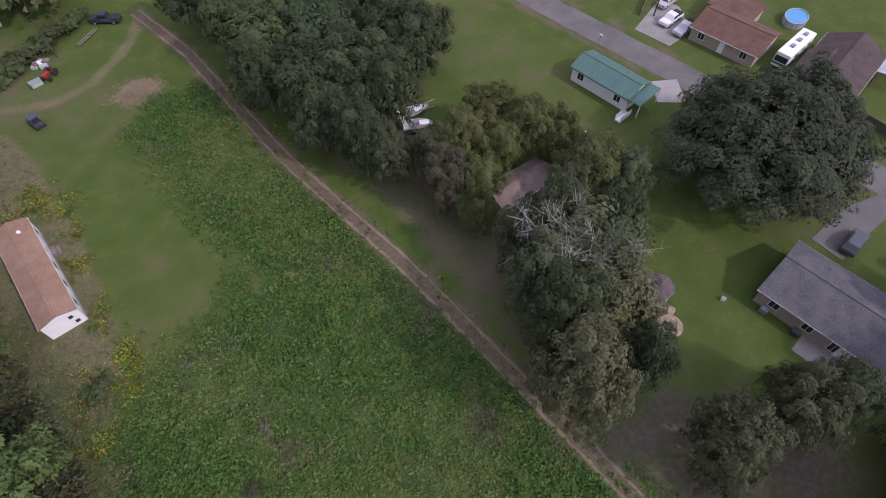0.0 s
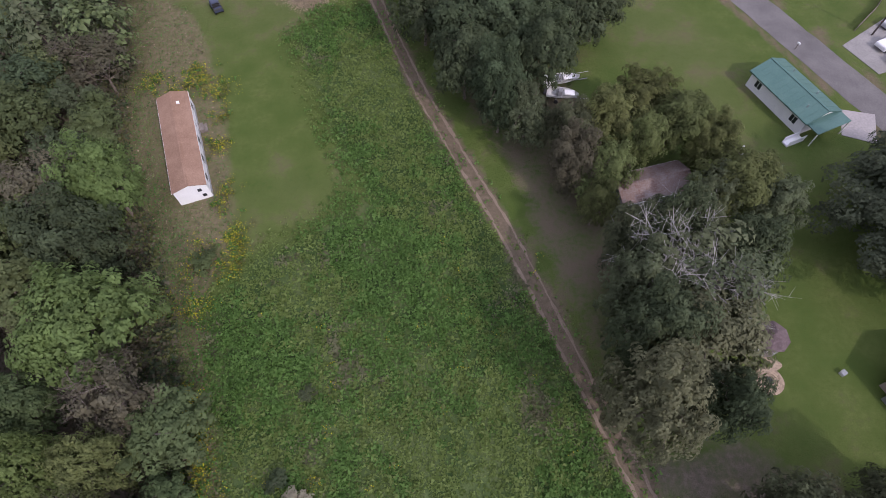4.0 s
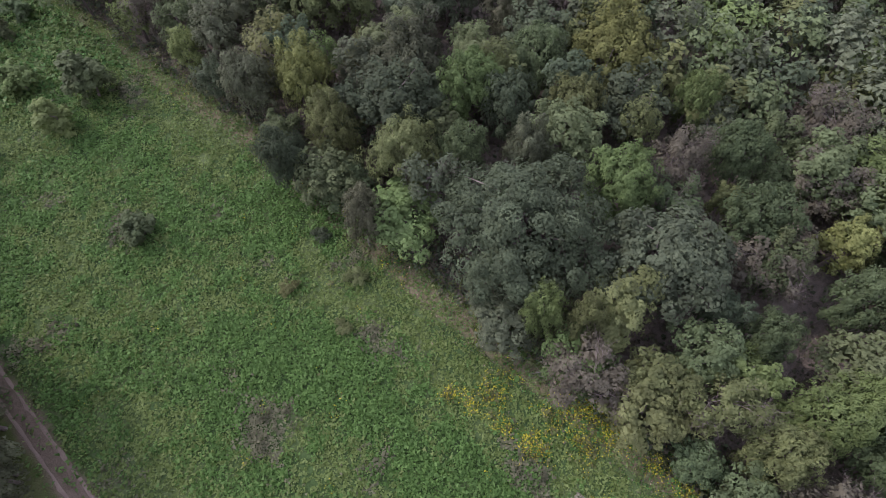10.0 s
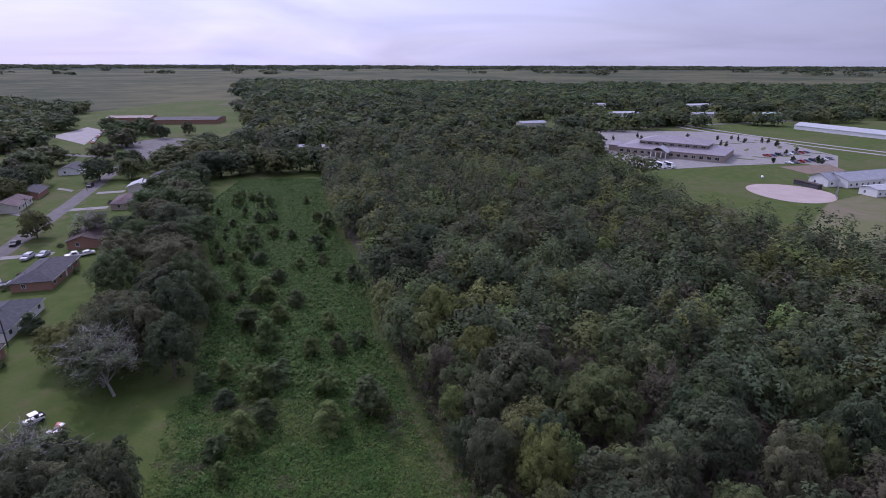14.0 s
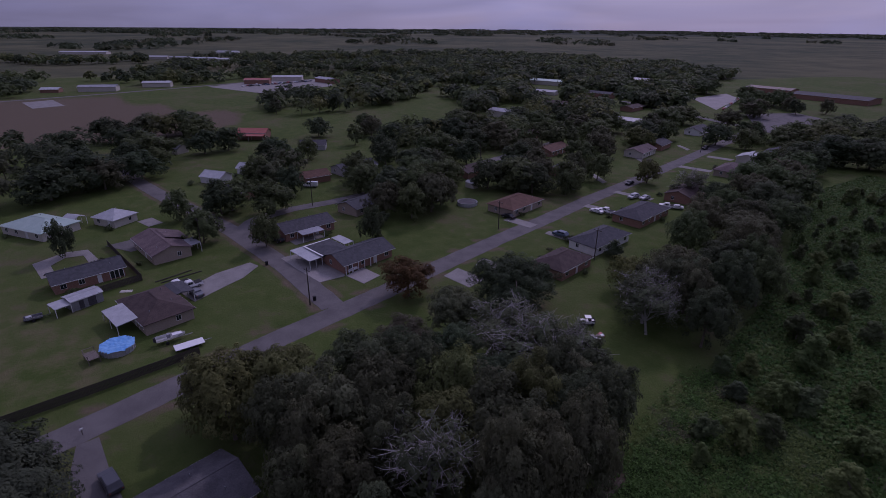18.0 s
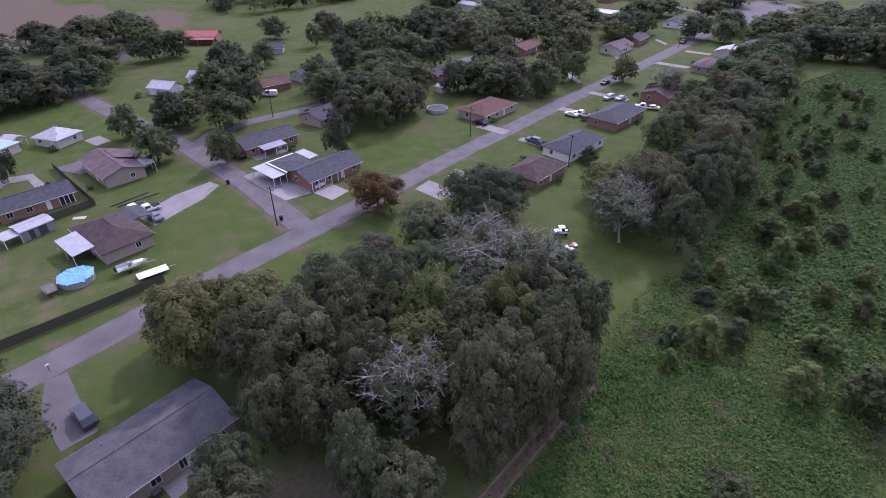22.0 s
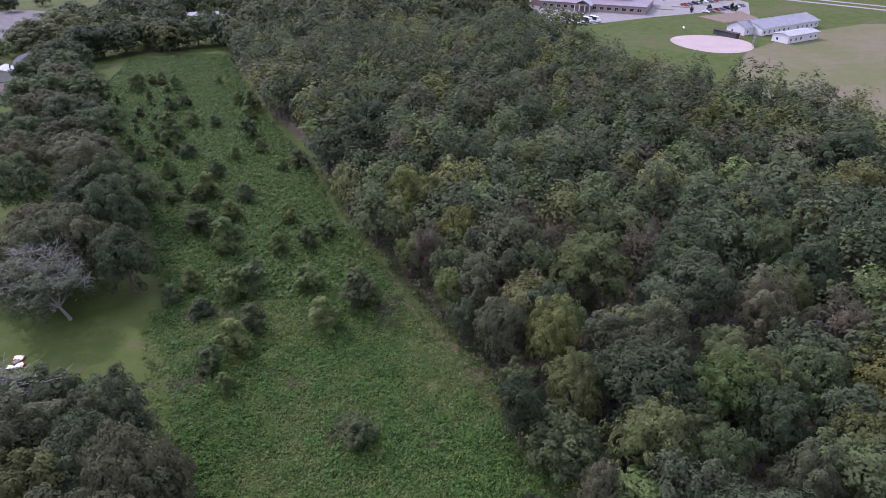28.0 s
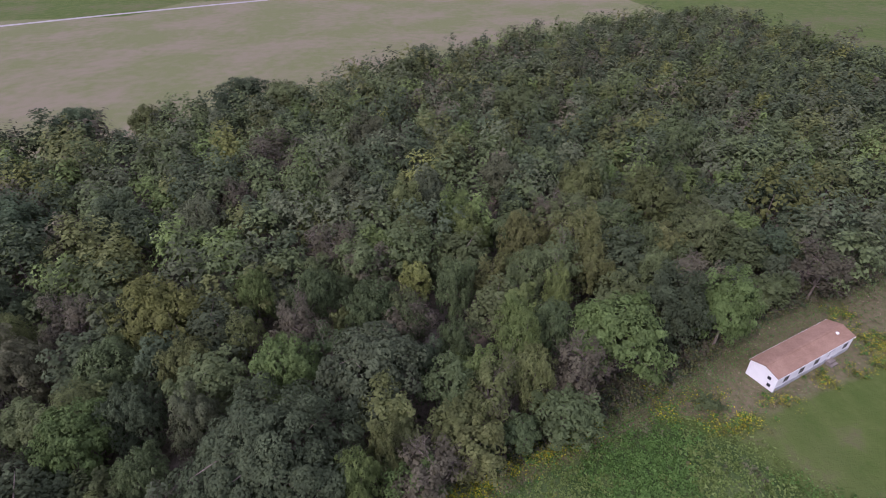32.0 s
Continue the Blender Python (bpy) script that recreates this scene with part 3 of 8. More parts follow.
def build_ground():
    xs = steps(-60, 50, 1.25, -260, 200, 4.0, 4600)
    ys = steps(-100, 110, 1.25, -130, 330, 4.0, 4600)
    gx, gy = np.meshgrid(xs, ys)
    nx, ny = len(xs), len(ys)
    x, y = gx.ravel(), gy.ravel()
    i = np.arange((ny - 1) * nx).reshape(ny - 1, nx)[:, :-1].ravel()
    faces = np.stack([i, i + 1, i + 1 + nx, i + nx], axis=1)
    me = bpy.data.meshes.new("ground")
    me.vertices.add(len(x))
    me.vertices.foreach_set("co", np.stack([x, y, np.zeros_like(x)], axis=1).astype(np.float32).ravel())
    me.loops.add(faces.size)
    me.loops.foreach_set("vertex_index", faces.astype(np.int32).ravel())
    me.polygons.add(len(faces))
    me.polygons.foreach_set("loop_start", np.arange(0, faces.size, 4, dtype=np.int32))
    me.polygons.foreach_set("loop_total", np.full(len(faces), 4, dtype=np.int32))
    me.update(calc_edges=True)
    wood = np.clip(soft_mask(WOOD, x, y, 10.0) * 2 - 1, 0, 1)
    dry = np.maximum(np.clip(1.25 - line_dist(WOOD_EDGE, x, y) / 2.0, 0, 1) * np.clip(0.8 - (y - 60) / 80, 0.3, 0.8), soft_mask(DRY, x, y, 4.0) * 0.95)
    dry = np.maximum(dry, np.clip(1 - np.hypot((x - 18.3) / 4.2, (y + 83.5) / 3.6), 0, 1) * 2).clip(0, 1)
    dry = np.maximum(dry, np.clip(1.4 - line_dist(MOWN_LANE, x, y) / 1.7, 0, 1) * 0.6)
    dry = np.maximum(dry, soft_mask(POOL_YARD, x, y, 6.0) * 0.42)
    dirt = np.clip(1.3 - line_dist(TRACK, x, y) / 1.9, 0, 1) * 0.86
    dirt = np.maximum(dirt, np.clip(soft_mask(BELT_FLOOR, x, y, 9.0) * 0.42, 0, 1))
    dirt = np.maximum(np.maximum(dirt, soft_mask(LANE_YARD, x, y, 6.0) * 0.4), soft_mask(STUBBLE, x, y, 14.0))
    dirt = np.maximum(dirt, np.clip(1.3 - np.abs(np.minimum(line_dist(ROAD, x, y) - 3.8, line_dist(SIDE_STREET, x, y) - 3.4)) / 1.6, 0, 1) * 0.62)
    marsh = np.clip((np.hypot(x, y) - 620) / 200, 0, 1) * (1 - soft_mask(SCHOOL_LAWN, x, y, 20.0))
    # the wood's leaf floor, plus brown painted in for shade inside BELT_SHADE
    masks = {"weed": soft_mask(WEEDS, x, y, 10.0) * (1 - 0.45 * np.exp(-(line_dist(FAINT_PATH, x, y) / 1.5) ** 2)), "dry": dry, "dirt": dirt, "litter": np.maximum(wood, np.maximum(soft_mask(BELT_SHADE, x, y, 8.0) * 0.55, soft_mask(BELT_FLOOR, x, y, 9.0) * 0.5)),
             "mown": np.maximum(soft_mask(MOWN, x, y, 12.0), soft_mask(STRAW_FIELD, x, y, 30.0)), "marsh": marsh, "farwood": np.clip((np.hypot(x, y) - 3300) / 500, 0, 1)}
    for k, v in masks.items():
        at = me.attributes.new(k, "FLOAT", "POINT")
        at.data.foreach_set("value", v.astype(np.float32))
    m = bpy.data.materials.new("ground")
    m.use_nodes = True
    nt = m.node_tree
    p = nt.nodes["Principled BSDF"]
    tc = nt.nodes.new("ShaderNodeTexCoord")

    def noise_node(scale, detail=4.0):
        n = nt.nodes.new("ShaderNodeTexNoise")
        n.inputs["Scale"].default_value, n.inputs["Detail"].default_value = scale, detail
        link(nt, tc.outputs["Object"], n.inputs["Vector"])
        return n.outputs[0]

    big, mid, small, tiny = noise_node(0.03), noise_node(0.22, 5.0), noise_node(1.6, 4.0), noise_node(7.0, 3.0)

    def blend(a, b, f):
        mx = nt.nodes.new("ShaderNodeMix")
        mx.data_type = "RGBA"
        for sock, v in (("A", a), ("B", b), ("Factor", f)):
            if isinstance(v, tuple):
                mx.inputs[sock].default_value = (*v, 1)
            else:
                link(nt, v, mx.inputs[sock])
        return mx.outputs["Result"]

    def span(v, lo, hi):
        mr = nt.nodes.new("ShaderNodeMapRange")
        mr.inputs["From Min"].default_value, mr.inputs["From Max"].default_value = lo, hi
        link(nt, v, mr.inputs[0])
        return mr.outputs[0]

    def added(a, b, k):
        ma = nt.nodes.new("ShaderNodeMath")
        ma.operation, ma.inputs[1].default_value = "MULTIPLY_ADD", k
        link(nt, b, ma.inputs[0])
        link(nt, a, ma.inputs[2])
        return ma.outputs[0]

    def mask(name, rough=0.5):
        at = nt.nodes.new("ShaderNodeAttribute")
        at.attribute_name = name
        return span(added(added(at.outputs["Fac"], mid, rough), small, rough * 0.6), 0.5 + rough * 0.55, 0.5 + rough * 1.05)

    tone = span(added(small, tiny, 0.8), 0.7, 1.15)
    lawn = blend(blend((0.053, 0.085, 0.019), (0.092, 0.117, 0.034), span(mid, 0.36, 0.64)), (0.114, 0.121, 0.052), span(added(big, small, 0.4), 0.64, 0.9))
    lawn = blend(lawn, (0.061, 0.088, 0.02), tone)
    lawn = blend(lawn, (0.108, 0.094, 0.054), span(added(added(mid, small, 0.4), big, 0.7), 1.1, 1.38))
    weed = blend((0.028, 0.052, 0.015), (0.05, 0.084, 0.025), tone)
    weed = blend(weed, blend((0.066, 0.098, 0.032), (0.09, 0.115, 0.044), tone), span(added(mid, big, 0.9), 0.9, 1.08))
    col = blend(lawn, weed, mask("weed", 0.35))
    col = blend(col, blend((0.165, 0.132, 0.082), (0.115, 0.115, 0.052), span(small, 0.35, 0.65)), mask("dry"))
    col = blend(col, blend((0.175, 0.152, 0.1), (0.13, 0.14, 0.062), span(added(big, mid, 0.6), 0.62, 0.92)), mask("mown", 0.2))
    # leaf-floor brown; over BELT_SHADE it also puts tree shade into the colour
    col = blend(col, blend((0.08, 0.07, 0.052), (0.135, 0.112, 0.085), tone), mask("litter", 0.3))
    col = blend(col, blend((0.15, 0.115, 0.08), (0.095, 0.08, 0.05), tone), mask("dirt", 0.6))
    col = blend(col, blend((0.042, 0.056, 0.03), (0.108, 0.106, 0.055), span(added(noise_node(0.003, 8.0), noise_node(0.02, 6.0), 0.6), 0.66, 0.94)), mask("marsh", 0.2))
    col = blend(col, blend((0.028, 0.04, 0.026), (0.05, 0.062, 0.036), span(noise_node(0.004, 6.0), 0.35, 0.65)), mask("farwood", 0.3))
    link(nt, col, p.inputs["Base Color"])
    p.inputs["Roughness"].default_value = 0.95
    p.inputs["Specular IOR Level"].default_value = 0.1
    bp = nt.nodes.new("ShaderNodeBump")
    bp.inputs["Strength"].default_value, bp.inputs["Distance"].default_value = 0.7, 0.12
    link(nt, added(tiny, small, 1.5), bp.inputs["Height"])
    link(nt, bp.outputs[0], p.inputs["Normal"])
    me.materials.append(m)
    tagged(new("ground", me), "grass, weeds, bare earth and fallen leaves on flat land, browned where trees shade it", "ground", kind="structure")


build_ground()


def ribbon(name, line, width, z, material, label, category, wobble=0.0, sub=2.0, thick=0.0):
    """A paved or worn strip along a line."""
    pts = []
    for (ax, ay), (bx, by) in zip(line, line[1:]):
        n = max(1, int(math.hypot(bx - ax, by - ay) / sub))
        pts += [(ax + (bx - ax) * i / n, ay + (by - ay) * i / n) for i in range(n)]
    pts.append(line[-1])
    for _ in range(3):
        pts = [pts[0]] + [tuple(0.25 * a + 0.5 * b + 0.25 * c for a, b, c in zip(p, q, r)) for p, q, r in zip(pts, pts[1:], pts[2:])] + [pts[-1]]
    bm = bmesh.new()
    prev = None
    for i, (x, y) in enumerate(pts):
        a, b = pts[max(i - 1, 0)], pts[min(i + 1, len(pts) - 1)]
        d = Vector((b[0] - a[0], b[1] - a[1])).normalized()
        n = Vector((-d.y, d.x))
        wl = width / 2 + wobble * noise.noise((x * 0.6, y * 0.6, 1.0))
        wr = width / 2 + wobble * noise.noise((x * 0.6, y * 0.6, 9.0))
        row = [bm.verts.new((x + n.x * wl, y + n.y * wl, z - 0.03)), bm.verts.new((x + n.x * wl * 0.96, y + n.y * wl * 0.96, z)),
               bm.verts.new((x, y, z + 0.02 + thick)), bm.verts.new((x - n.x * wr * 0.96, y - n.y * wr * 0.96, z)), bm.verts.new((x - n.x * wr, y - n.y * wr, z - 0.03))]
        if prev:
            for j in range(4):
                bm.faces.new((prev[j], prev[j + 1], row[j + 1], row[j]))
        prev = row
    bmesh.ops.recalc_face_normals(bm, faces=bm.faces[:])
    ob = part(name, bm, material, None)
    return tagged(ob, label, category, kind="structure")


ribbon("road_main", ROAD, 6.0, 0.045, ASPHALT, "worn grey asphalt street between grass verges", "road", 0.25)
ribbon("road_side", SIDE_STREET, 5.6, 0.06, ASPHALT, "worn grey asphalt side street", "road", 0.25)
ribbon("road_back", BACK_STREET, 5.0, 0.075, ASPHALT, "worn grey asphalt back street", "road", 0.25)
ribbon("road_west", [(-480, -200), (-512, -111), (-535, -47), (-571, 34), (-612, 120)], 6.0, 0.07, ASPHALT, "grey country road past the brown field", "road")
ribbon("road_field", [(300, 262), (323, 212), (352, 155), (378, 98), (400, 45), (440, -60)], 5.0, 0.06, CONCRETE_PALE, "pale concrete lane across the mown field", "road")


def offset_line(line, d):
    res = []
    for i, (x, y) in enumerate(line):
        a, b = line[max(i - 1, 0)], line[min(i + 1, len(line) - 1)]
        v = Vector((b[0] - a[0], b[1] - a[1])).normalized()
        res.append((x - v.y * d, y + v.x * d))
    return res


for side in (-0.85, 0.85):
    ribbon("dirt_track_rut", offset_line(TRACK, side), 0.5, -0.006, SHELL, "bare brown wheel rut of a farm track", "track", 0.3, 0.8)


def slab(name, pts, label, material=None, z=0.07, category="driveway"):
    bm = prism(bmesh.new(), pts, -0.05, z)
    bmesh.ops.recalc_face_normals(bm, faces=bm.faces[:])
    return tagged(part(name, bm, material or CONCRETE, None), label, category, kind="structure")

# ---- trees ----
LEAF_SETS = {}
VARIANTS = {}


def variant(key, seed, **kw):
    VARIANTS[key] = tree_meshes(seed, **kw)


for i in range(7):
    variant(("wood", i), 20 + i, radius=3.6, height=12.0, leaves=3500, leaf=0.165, clumps=30 + 4 * i, base=0.22, spread=0.88 + 0.04 * i)
for i in range(4):
    variant(("oak", i), 40 + i, radius=6.0, height=11.0, leaves=9000, leaf=0.17, clumps=72, base=0.2)
for i in range(4):
    variant(("yard", i), 50 + i, radius=6.0, height=11.0, leaves=2800, leaf=0.33, clumps=48, base=0.1)
for i in range(3):
    variant(("thin", i), 60 + i, radius=4.0, height=11.0, leaves=1500, leaf=0.17, clumps=28, base=0.25, bare=0.8, bark=BARK_PALE, trunk_r=0.19)
for i in range(3):
    variant(("sparse", i), 160 + i, radius=4.0, height=11.0, leaves=2600, leaf=0.16, clumps=28, base=0.2, bare=0.6, trunk_r=0.15)
for i in range(3):
    variant(("grand", i), 70 + i, radius=10.0, height=14.0, leaves=32000, leaf=0.155, clumps=150, base=0.16, trunk_r=0.55)
for i in range(3):
    variant(("sapling", i), 80 + i, radius=1.7, height=4.6, leaves=1900, leaf=0.15, clumps=24, base=0.04, trunk_r=0.09)
for i in range(2):
    variant(("bush", i), 90 + i, radius=1.3, height=1.7, leaves=1300, leaf=0.085, clumps=20, base=0.05, trunk_r=0.05)
SIZES = {"yard": (6.0, 11.0), "wood": (3.6, 12.0), "oak": (6.0, 11.0), "thin": (4.0, 11.0), "sparse": (4.0, 11.0), "grand": (10.0, 14.0), "sapling": (1.7, 4.6), "bush": (1.3, 1.7)}


def clear_of_trees(x, y, d):
    """True where no planted tree stands within d metres."""
    return all(math.hypot(o.matrix_basis[0][3] - x, o.matrix_basis[1][3] - y) > d for o in bpy.data.objects if o.name.startswith(("yard_tree", "belt_tree")))


def tree(kind, x, y, r, h, leafmat, label, name="tree", group="", category="tree"):
    """Plants one tree; all trees of a shape share their meshes."""
    if kind == "oak" and (x < -122 or y > 175):
        kind = "yard"
    if name == "tree" and not group:
        name = "yard_tree" if kind == "yard" else "belt_tree"
    n = len([k for k in VARIANTS if k[0] == kind])
    i = int(abs(x * 7.3 + y * 3.1)) % n
    key = (kind, i, leafmat.name)
    if key not in LEAF_SETS:
        trunk, crown = VARIANTS[(kind, i)]
        me = crown.copy()
        me.materials.append(leafmat)
        LEAF_SETS[key] = (trunk, me)
    trunk, crown = LEAF_SETS[key]
    ob = new(name)
    ob.empty_display_size = 0.5
    sr, sh = r / SIZES[kind][0], h / SIZES[kind][1]
    ob.matrix_basis = pose(x, y, 0, 0, 0, (x * 37 + y * 53) % 360) @ Matrix.Diagonal((sr, sr, sh, 1))
    tagged(ob, label, category, group)
    part("trunk", trunk, None, ob)
    part("crown", crown, None, ob)
    return ob


def far_trees(name, xy, rad, hei, leaves, leaf, mats, label, seed):
    """Many trees past counting, as one mesh of leaf sprays and stems."""
    r = np.random.default_rng(seed)
    lib = []
    for k in range(6):
        c, n, _ = crown_points(r, 1.0, 1.0, 0.2, 36, leaves, rough=0.12)
        lib.append((c, n))
    allv, stems, idx, tone = [], [], [], []
    for j, (x, y) in enumerate(xy):
        c, n = lib[int(r.integers(6))]
        a = r.uniform(0, 6.28)
        ca, sa = math.cos(a), math.sin(a)
        R = rad * r.uniform(0.6, 1.55)
        H = hei * (0.6 + 0.34 * R / rad + r.uniform(-0.16, 0.16))
        cc = np.stack([(c[:, 0] * ca - c[:, 1] * sa) * R + x, (c[:, 0] * sa + c[:, 1] * ca) * R + y, c[:, 2] * H], axis=1)
        nn = np.stack([n[:, 0] * ca - n[:, 1] * sa, n[:, 0] * sa + n[:, 1] * ca, n[:, 2]], axis=1)
        size = leaf * r.uniform(0.6, 1.3, leaves)
        k = leaves // 8
        cc[:k] = (cc[:k] - [x, y, H * 0.45]) * 0.8 + [x, y, H * 0.45]
        size[:k] *= 1.6
        allv.append(leaf_tris(cc, nn, size, r))
        tone.append(np.full(leaves, np.clip(r.normal(0, 0.17), -0.4, 0.45)))
        st = np.array([[[x - 0.15, y, 0], [x + 0.15, y, 0], [x + 0.1, y, H * 0.6], [x - 0.1, y, H * 0.6]],
                       [[x, y - 0.15, 0], [x, y + 0.15, 0], [x, y + 0.1, H * 0.6], [x, y - 0.1, H * 0.6]]])
        stems.append(st)
        idx.append(np.full(leaves, r.choice(len(mats), p=[w for _, w in mats])))
    idx.append(np.full(2 * len(stems), len(mats)))
    me = poly_mesh(name, [np.concatenate(allv), np.concatenate(stems)], [m for m, _ in mats] + [BARK], np.concatenate(idx))
    at = me.attributes.new("tone", "FLOAT", "FACE")
    at.data.foreach_set("value", np.concatenate(tone + [np.zeros(2 * len(stems))]).astype(np.float32))
    return tagged(new(name, me), label, "trees", kind="stuff")


def scatter(poly, gap, jitter, seed):
    r = np.random.default_rng(seed)
    px, py = [p[0] for p in poly], [p[1] for p in poly]
    gx, gy = np.meshgrid(np.arange(min(px), max(px), gap), np.arange(min(py), max(py), gap * 0.87))
    gx[1::2] += gap / 2
    x = gx.ravel() + r.uniform(-jitter, jitter, gx.size)
    y = gy.ravel() + r.uniform(-jitter, jitter, gx.size)
    k = inside(poly, x, y)
    return x[k], y[k], r


WOOD_MIX = [(LEAF_GREEN, 0.34), (LEAF_DEEP, 0.26), (LEAF_GREY, 0.13), (LEAF_OLIVE, 0.12), (LEAF_BRIGHT, 0.06), (LEAF_YELLOW, 0.03), (LEAF_BROWN, 0.06)]
WOOD_WORD = {"leaf_green": "green broadleaf tree in the dense wood", "leaf_deep_green": "dark green broadleaf tree in the dense wood",
             "leaf_grey_green": "dull grey-green tree in the dense wood", "leaf_olive": "olive-green tree in the dense wood, turning",
             "leaf_bright_green": "fresh bright green tree in the dense wood", "leaf_yellow": "yellowing autumn tree in the dense wood",
             "leaf_dark_olive": "dull brownish-olive tree in the dense wood",
             "leaf_brown": "half-bare brown autumn tree in the dense wood"}


BIG = []


def wood_tree(leafmat, kind="oak", *places):
    """Large trees of the wood that stand out, each at its place and size."""
    for x, y, r in places:
        BIG.append((x, y, r))
        tree(kind, x, y, r * 1.04, 10.5 + 0.5 * r, leafmat, "large " + WOOD_WORD[leafmat.name], group="trees of the wood")


wood_tree(LEAF_GREY, "oak", (4.3, 58.1, 3.6), (23.4, 49.8, 5.1), (29.2, 30.6, 3.1), (33.4, 11.5, 6.9), (36.0, 62.1, 5.5), (77.4, -3.1, 4.9), (72.6, 39.7, 5.4), (82.4, 13.6, 5.3), (8.6, 77.7, 6.8))
wood_tree(LEAF_DEEP, "oak", (3.7, 44.1, 3.1), (38.3, -32.1, 5.4), (90.8, 100.3, 8.0), (74.8, 72.0, 7.8), (77.3, 54.2, 5.9), (145.0, 43.0, 8.9), (129.3, 81.2, 6.6), (55.0, 64.5, 4.4), (31.3, 38.1, 3.5), (-15.8, 123.4, 7.0), (-12.6, 140.5, 7.0))
wood_tree(LEAF_OLIVE, "oak", (10.6, 45.3, 3.2), (15.9, 37.8, 4.4), (37.8, 33.2, 3.7), (46.3, 57.5, 3.3), (22.1, 10.1, 2.3), (63.2, 2.1, 4.2), (29.9, -8.9, 3.0), (57.5, -25.1, 5.1), (49.3, -24.7, 3.9), (59.7, -16.3, 4.2), (72.8, 2.8, 4.5), (79.7, 86.0, 5.4), (68.7, -43.9, 6.0), (75.2, -32.3, 5.0), (129.2, 63.0, 5.6), (20.2, 69.2, 6.6))
wood_tree(LEAF_GREEN, "oak", (22.3, 34.7, 3.0), (38.5, 43.5, 4.0), (45.8, 10.4, 4.3), (50.8, 18.2, 3.8), (36.7, -0.4, 2.6), (48.7, -2.3, 3.6), (50.1, -13.7, 3.8), (52.3, -34.3, 4.2), (46.0, -33.0, 3.2), (53.4, 72.6, 4.5), (142.0, 29.1, 7.5), (156.7, -5.2, 9), (38.1, -13.8, 3.6), (55.9, -46.8, 5.5), (93.8, -62.7, 6.8), (123.8, -34.1, 7.5))
wood_tree(LEAF_BRIGHT, "oak", (28.4, 43.5, 4.5), (35.7, 21.4, 4.4), (63.2, -7.2, 3.8), (39.7, -9.1, 2.7), (44.6, -17.0, 2.5), (33.5, -21.2, 6.6), (37.1, -39.6, 4.7), (35.0, -8.5, 3.2), (19.4, 13.1, 2.5), (69.5, -6.2, 4.0), (52.2, 27.4, 2.9))
wood_tree(LEAF_YELLOW, "oak", (10.6, 55.3, 3.7), (49.0, 38.8, 5.9), (-4.2, 98.1, 5.4), (2.2, 83.5, 4.4))
wood_tree(LEAF_DUSK, "oak", (41.7, 55.6, 4.5), (8.1, 32.3, 2.5), (82.5, -19.1, 4.9), (107.5, 7.7, 6.4))
wood_tree(LEAF_BROWN, "sparse", (49.9, 51.4, 3.7), (28.9, -14.7, 3.4), (62.5, 15.8, 4.1), (102.1, 30.1, 6.7), (82.4, 34.2, 3.4), (43.7, 21.0, 3.3), (-3.6, 78.8, 3.0), (30.6, 72.2, 3.8))
wood_tree(LEAF_OLIVE, "sparse", (28.5, -3.2, 3.3))
wood_tree(LEAF_DEEP, "grand", (22.3, 22.1, 9))


def plant_wood():
    x, y, r = scatter(WOOD, 5.7, 2.2, 11)
    d = line_dist(WOOD_EDGE, x, y)
    keep = d > 1.6
    for bx, by, br in BIG:
        keep &= np.hypot(x - bx, y - by) > br * 0.85 + 0.8
    keep &= (noise_2d(x * 0.11, y * 0.13) < 0.88) | (d < 7)
    x, y, d = x[keep], y[keep], d[keep]
    near = (y > -62) & (y < 85) & (d < 42)
    names = [m for m, _ in WOOD_MIX]
    w = np.array([v for _, v in WOOD_MIX])
    for px, py, pd in zip(x[near], y[near], d[near]):
        m = names[r.choice(len(names), p=w)]
        s = r.uniform(0.6, 1.5)
        h = (5.6 + 4.2 * s + r.uniform(-2.0, 2.0)) * (0.8 if pd < 4 else 1.0)
        kind = "sparse" if m is LEAF_BROWN or r.uniform() < 0.07 else "wood"
        tree(kind, px, py, 3.4 * s, h, m, WOOD_WORD[m.name], group="trees of the wood")
    rest = ~near
    rest &= r.uniform(size=len(x)) < 0.93
    xy = np.stack([x[rest], y[rest]], axis=1)
    mid = np.hypot(xy[:, 0], xy[:, 1]) < 135
    far_trees("wood_beyond", xy[mid], 4.1, 12.3, 800, 0.33, WOOD_MIX, "dense mixed green and autumn wood", 5)
    far_trees("wood_far_side", xy[~mid], 4.3, 12.6, 460, 0.42, WOOD_MIX, "far side of the dense mixed wood", 6)


plant_wood()

# ---- houses ----


def window(parent, x, y, z, w, h, face, frame_mat=None):
    """A window proud of a wall; face is the turn of its outside in degrees."""
    bm = bmesh.new()
    t = 0.07
    for d in ((-w / 2 - t, w / 2 + t, -0.05, 0.03, -t, 0), (-w / 2 - t, w / 2 + t, -0.05, 0.03, h, h + t), (-w / 2 - t, -w / 2, -0.05, 0.03, 0, h),
              (w / 2, w / 2 + t, -0.05, 0.03, 0, h), (-0.025, 0.025, -0.045, 0.02, 0, h)):
        box(bm, *d)
    fr = part("window", bm, frame_mat or WHITE, parent)
    fr.matrix_basis = pose(x, y, z, 0, 0, face)
    part("pane", boxes((-w / 2, w / 2, -0.025, 0.01, 0, h)), GLASS, fr)
    return fr


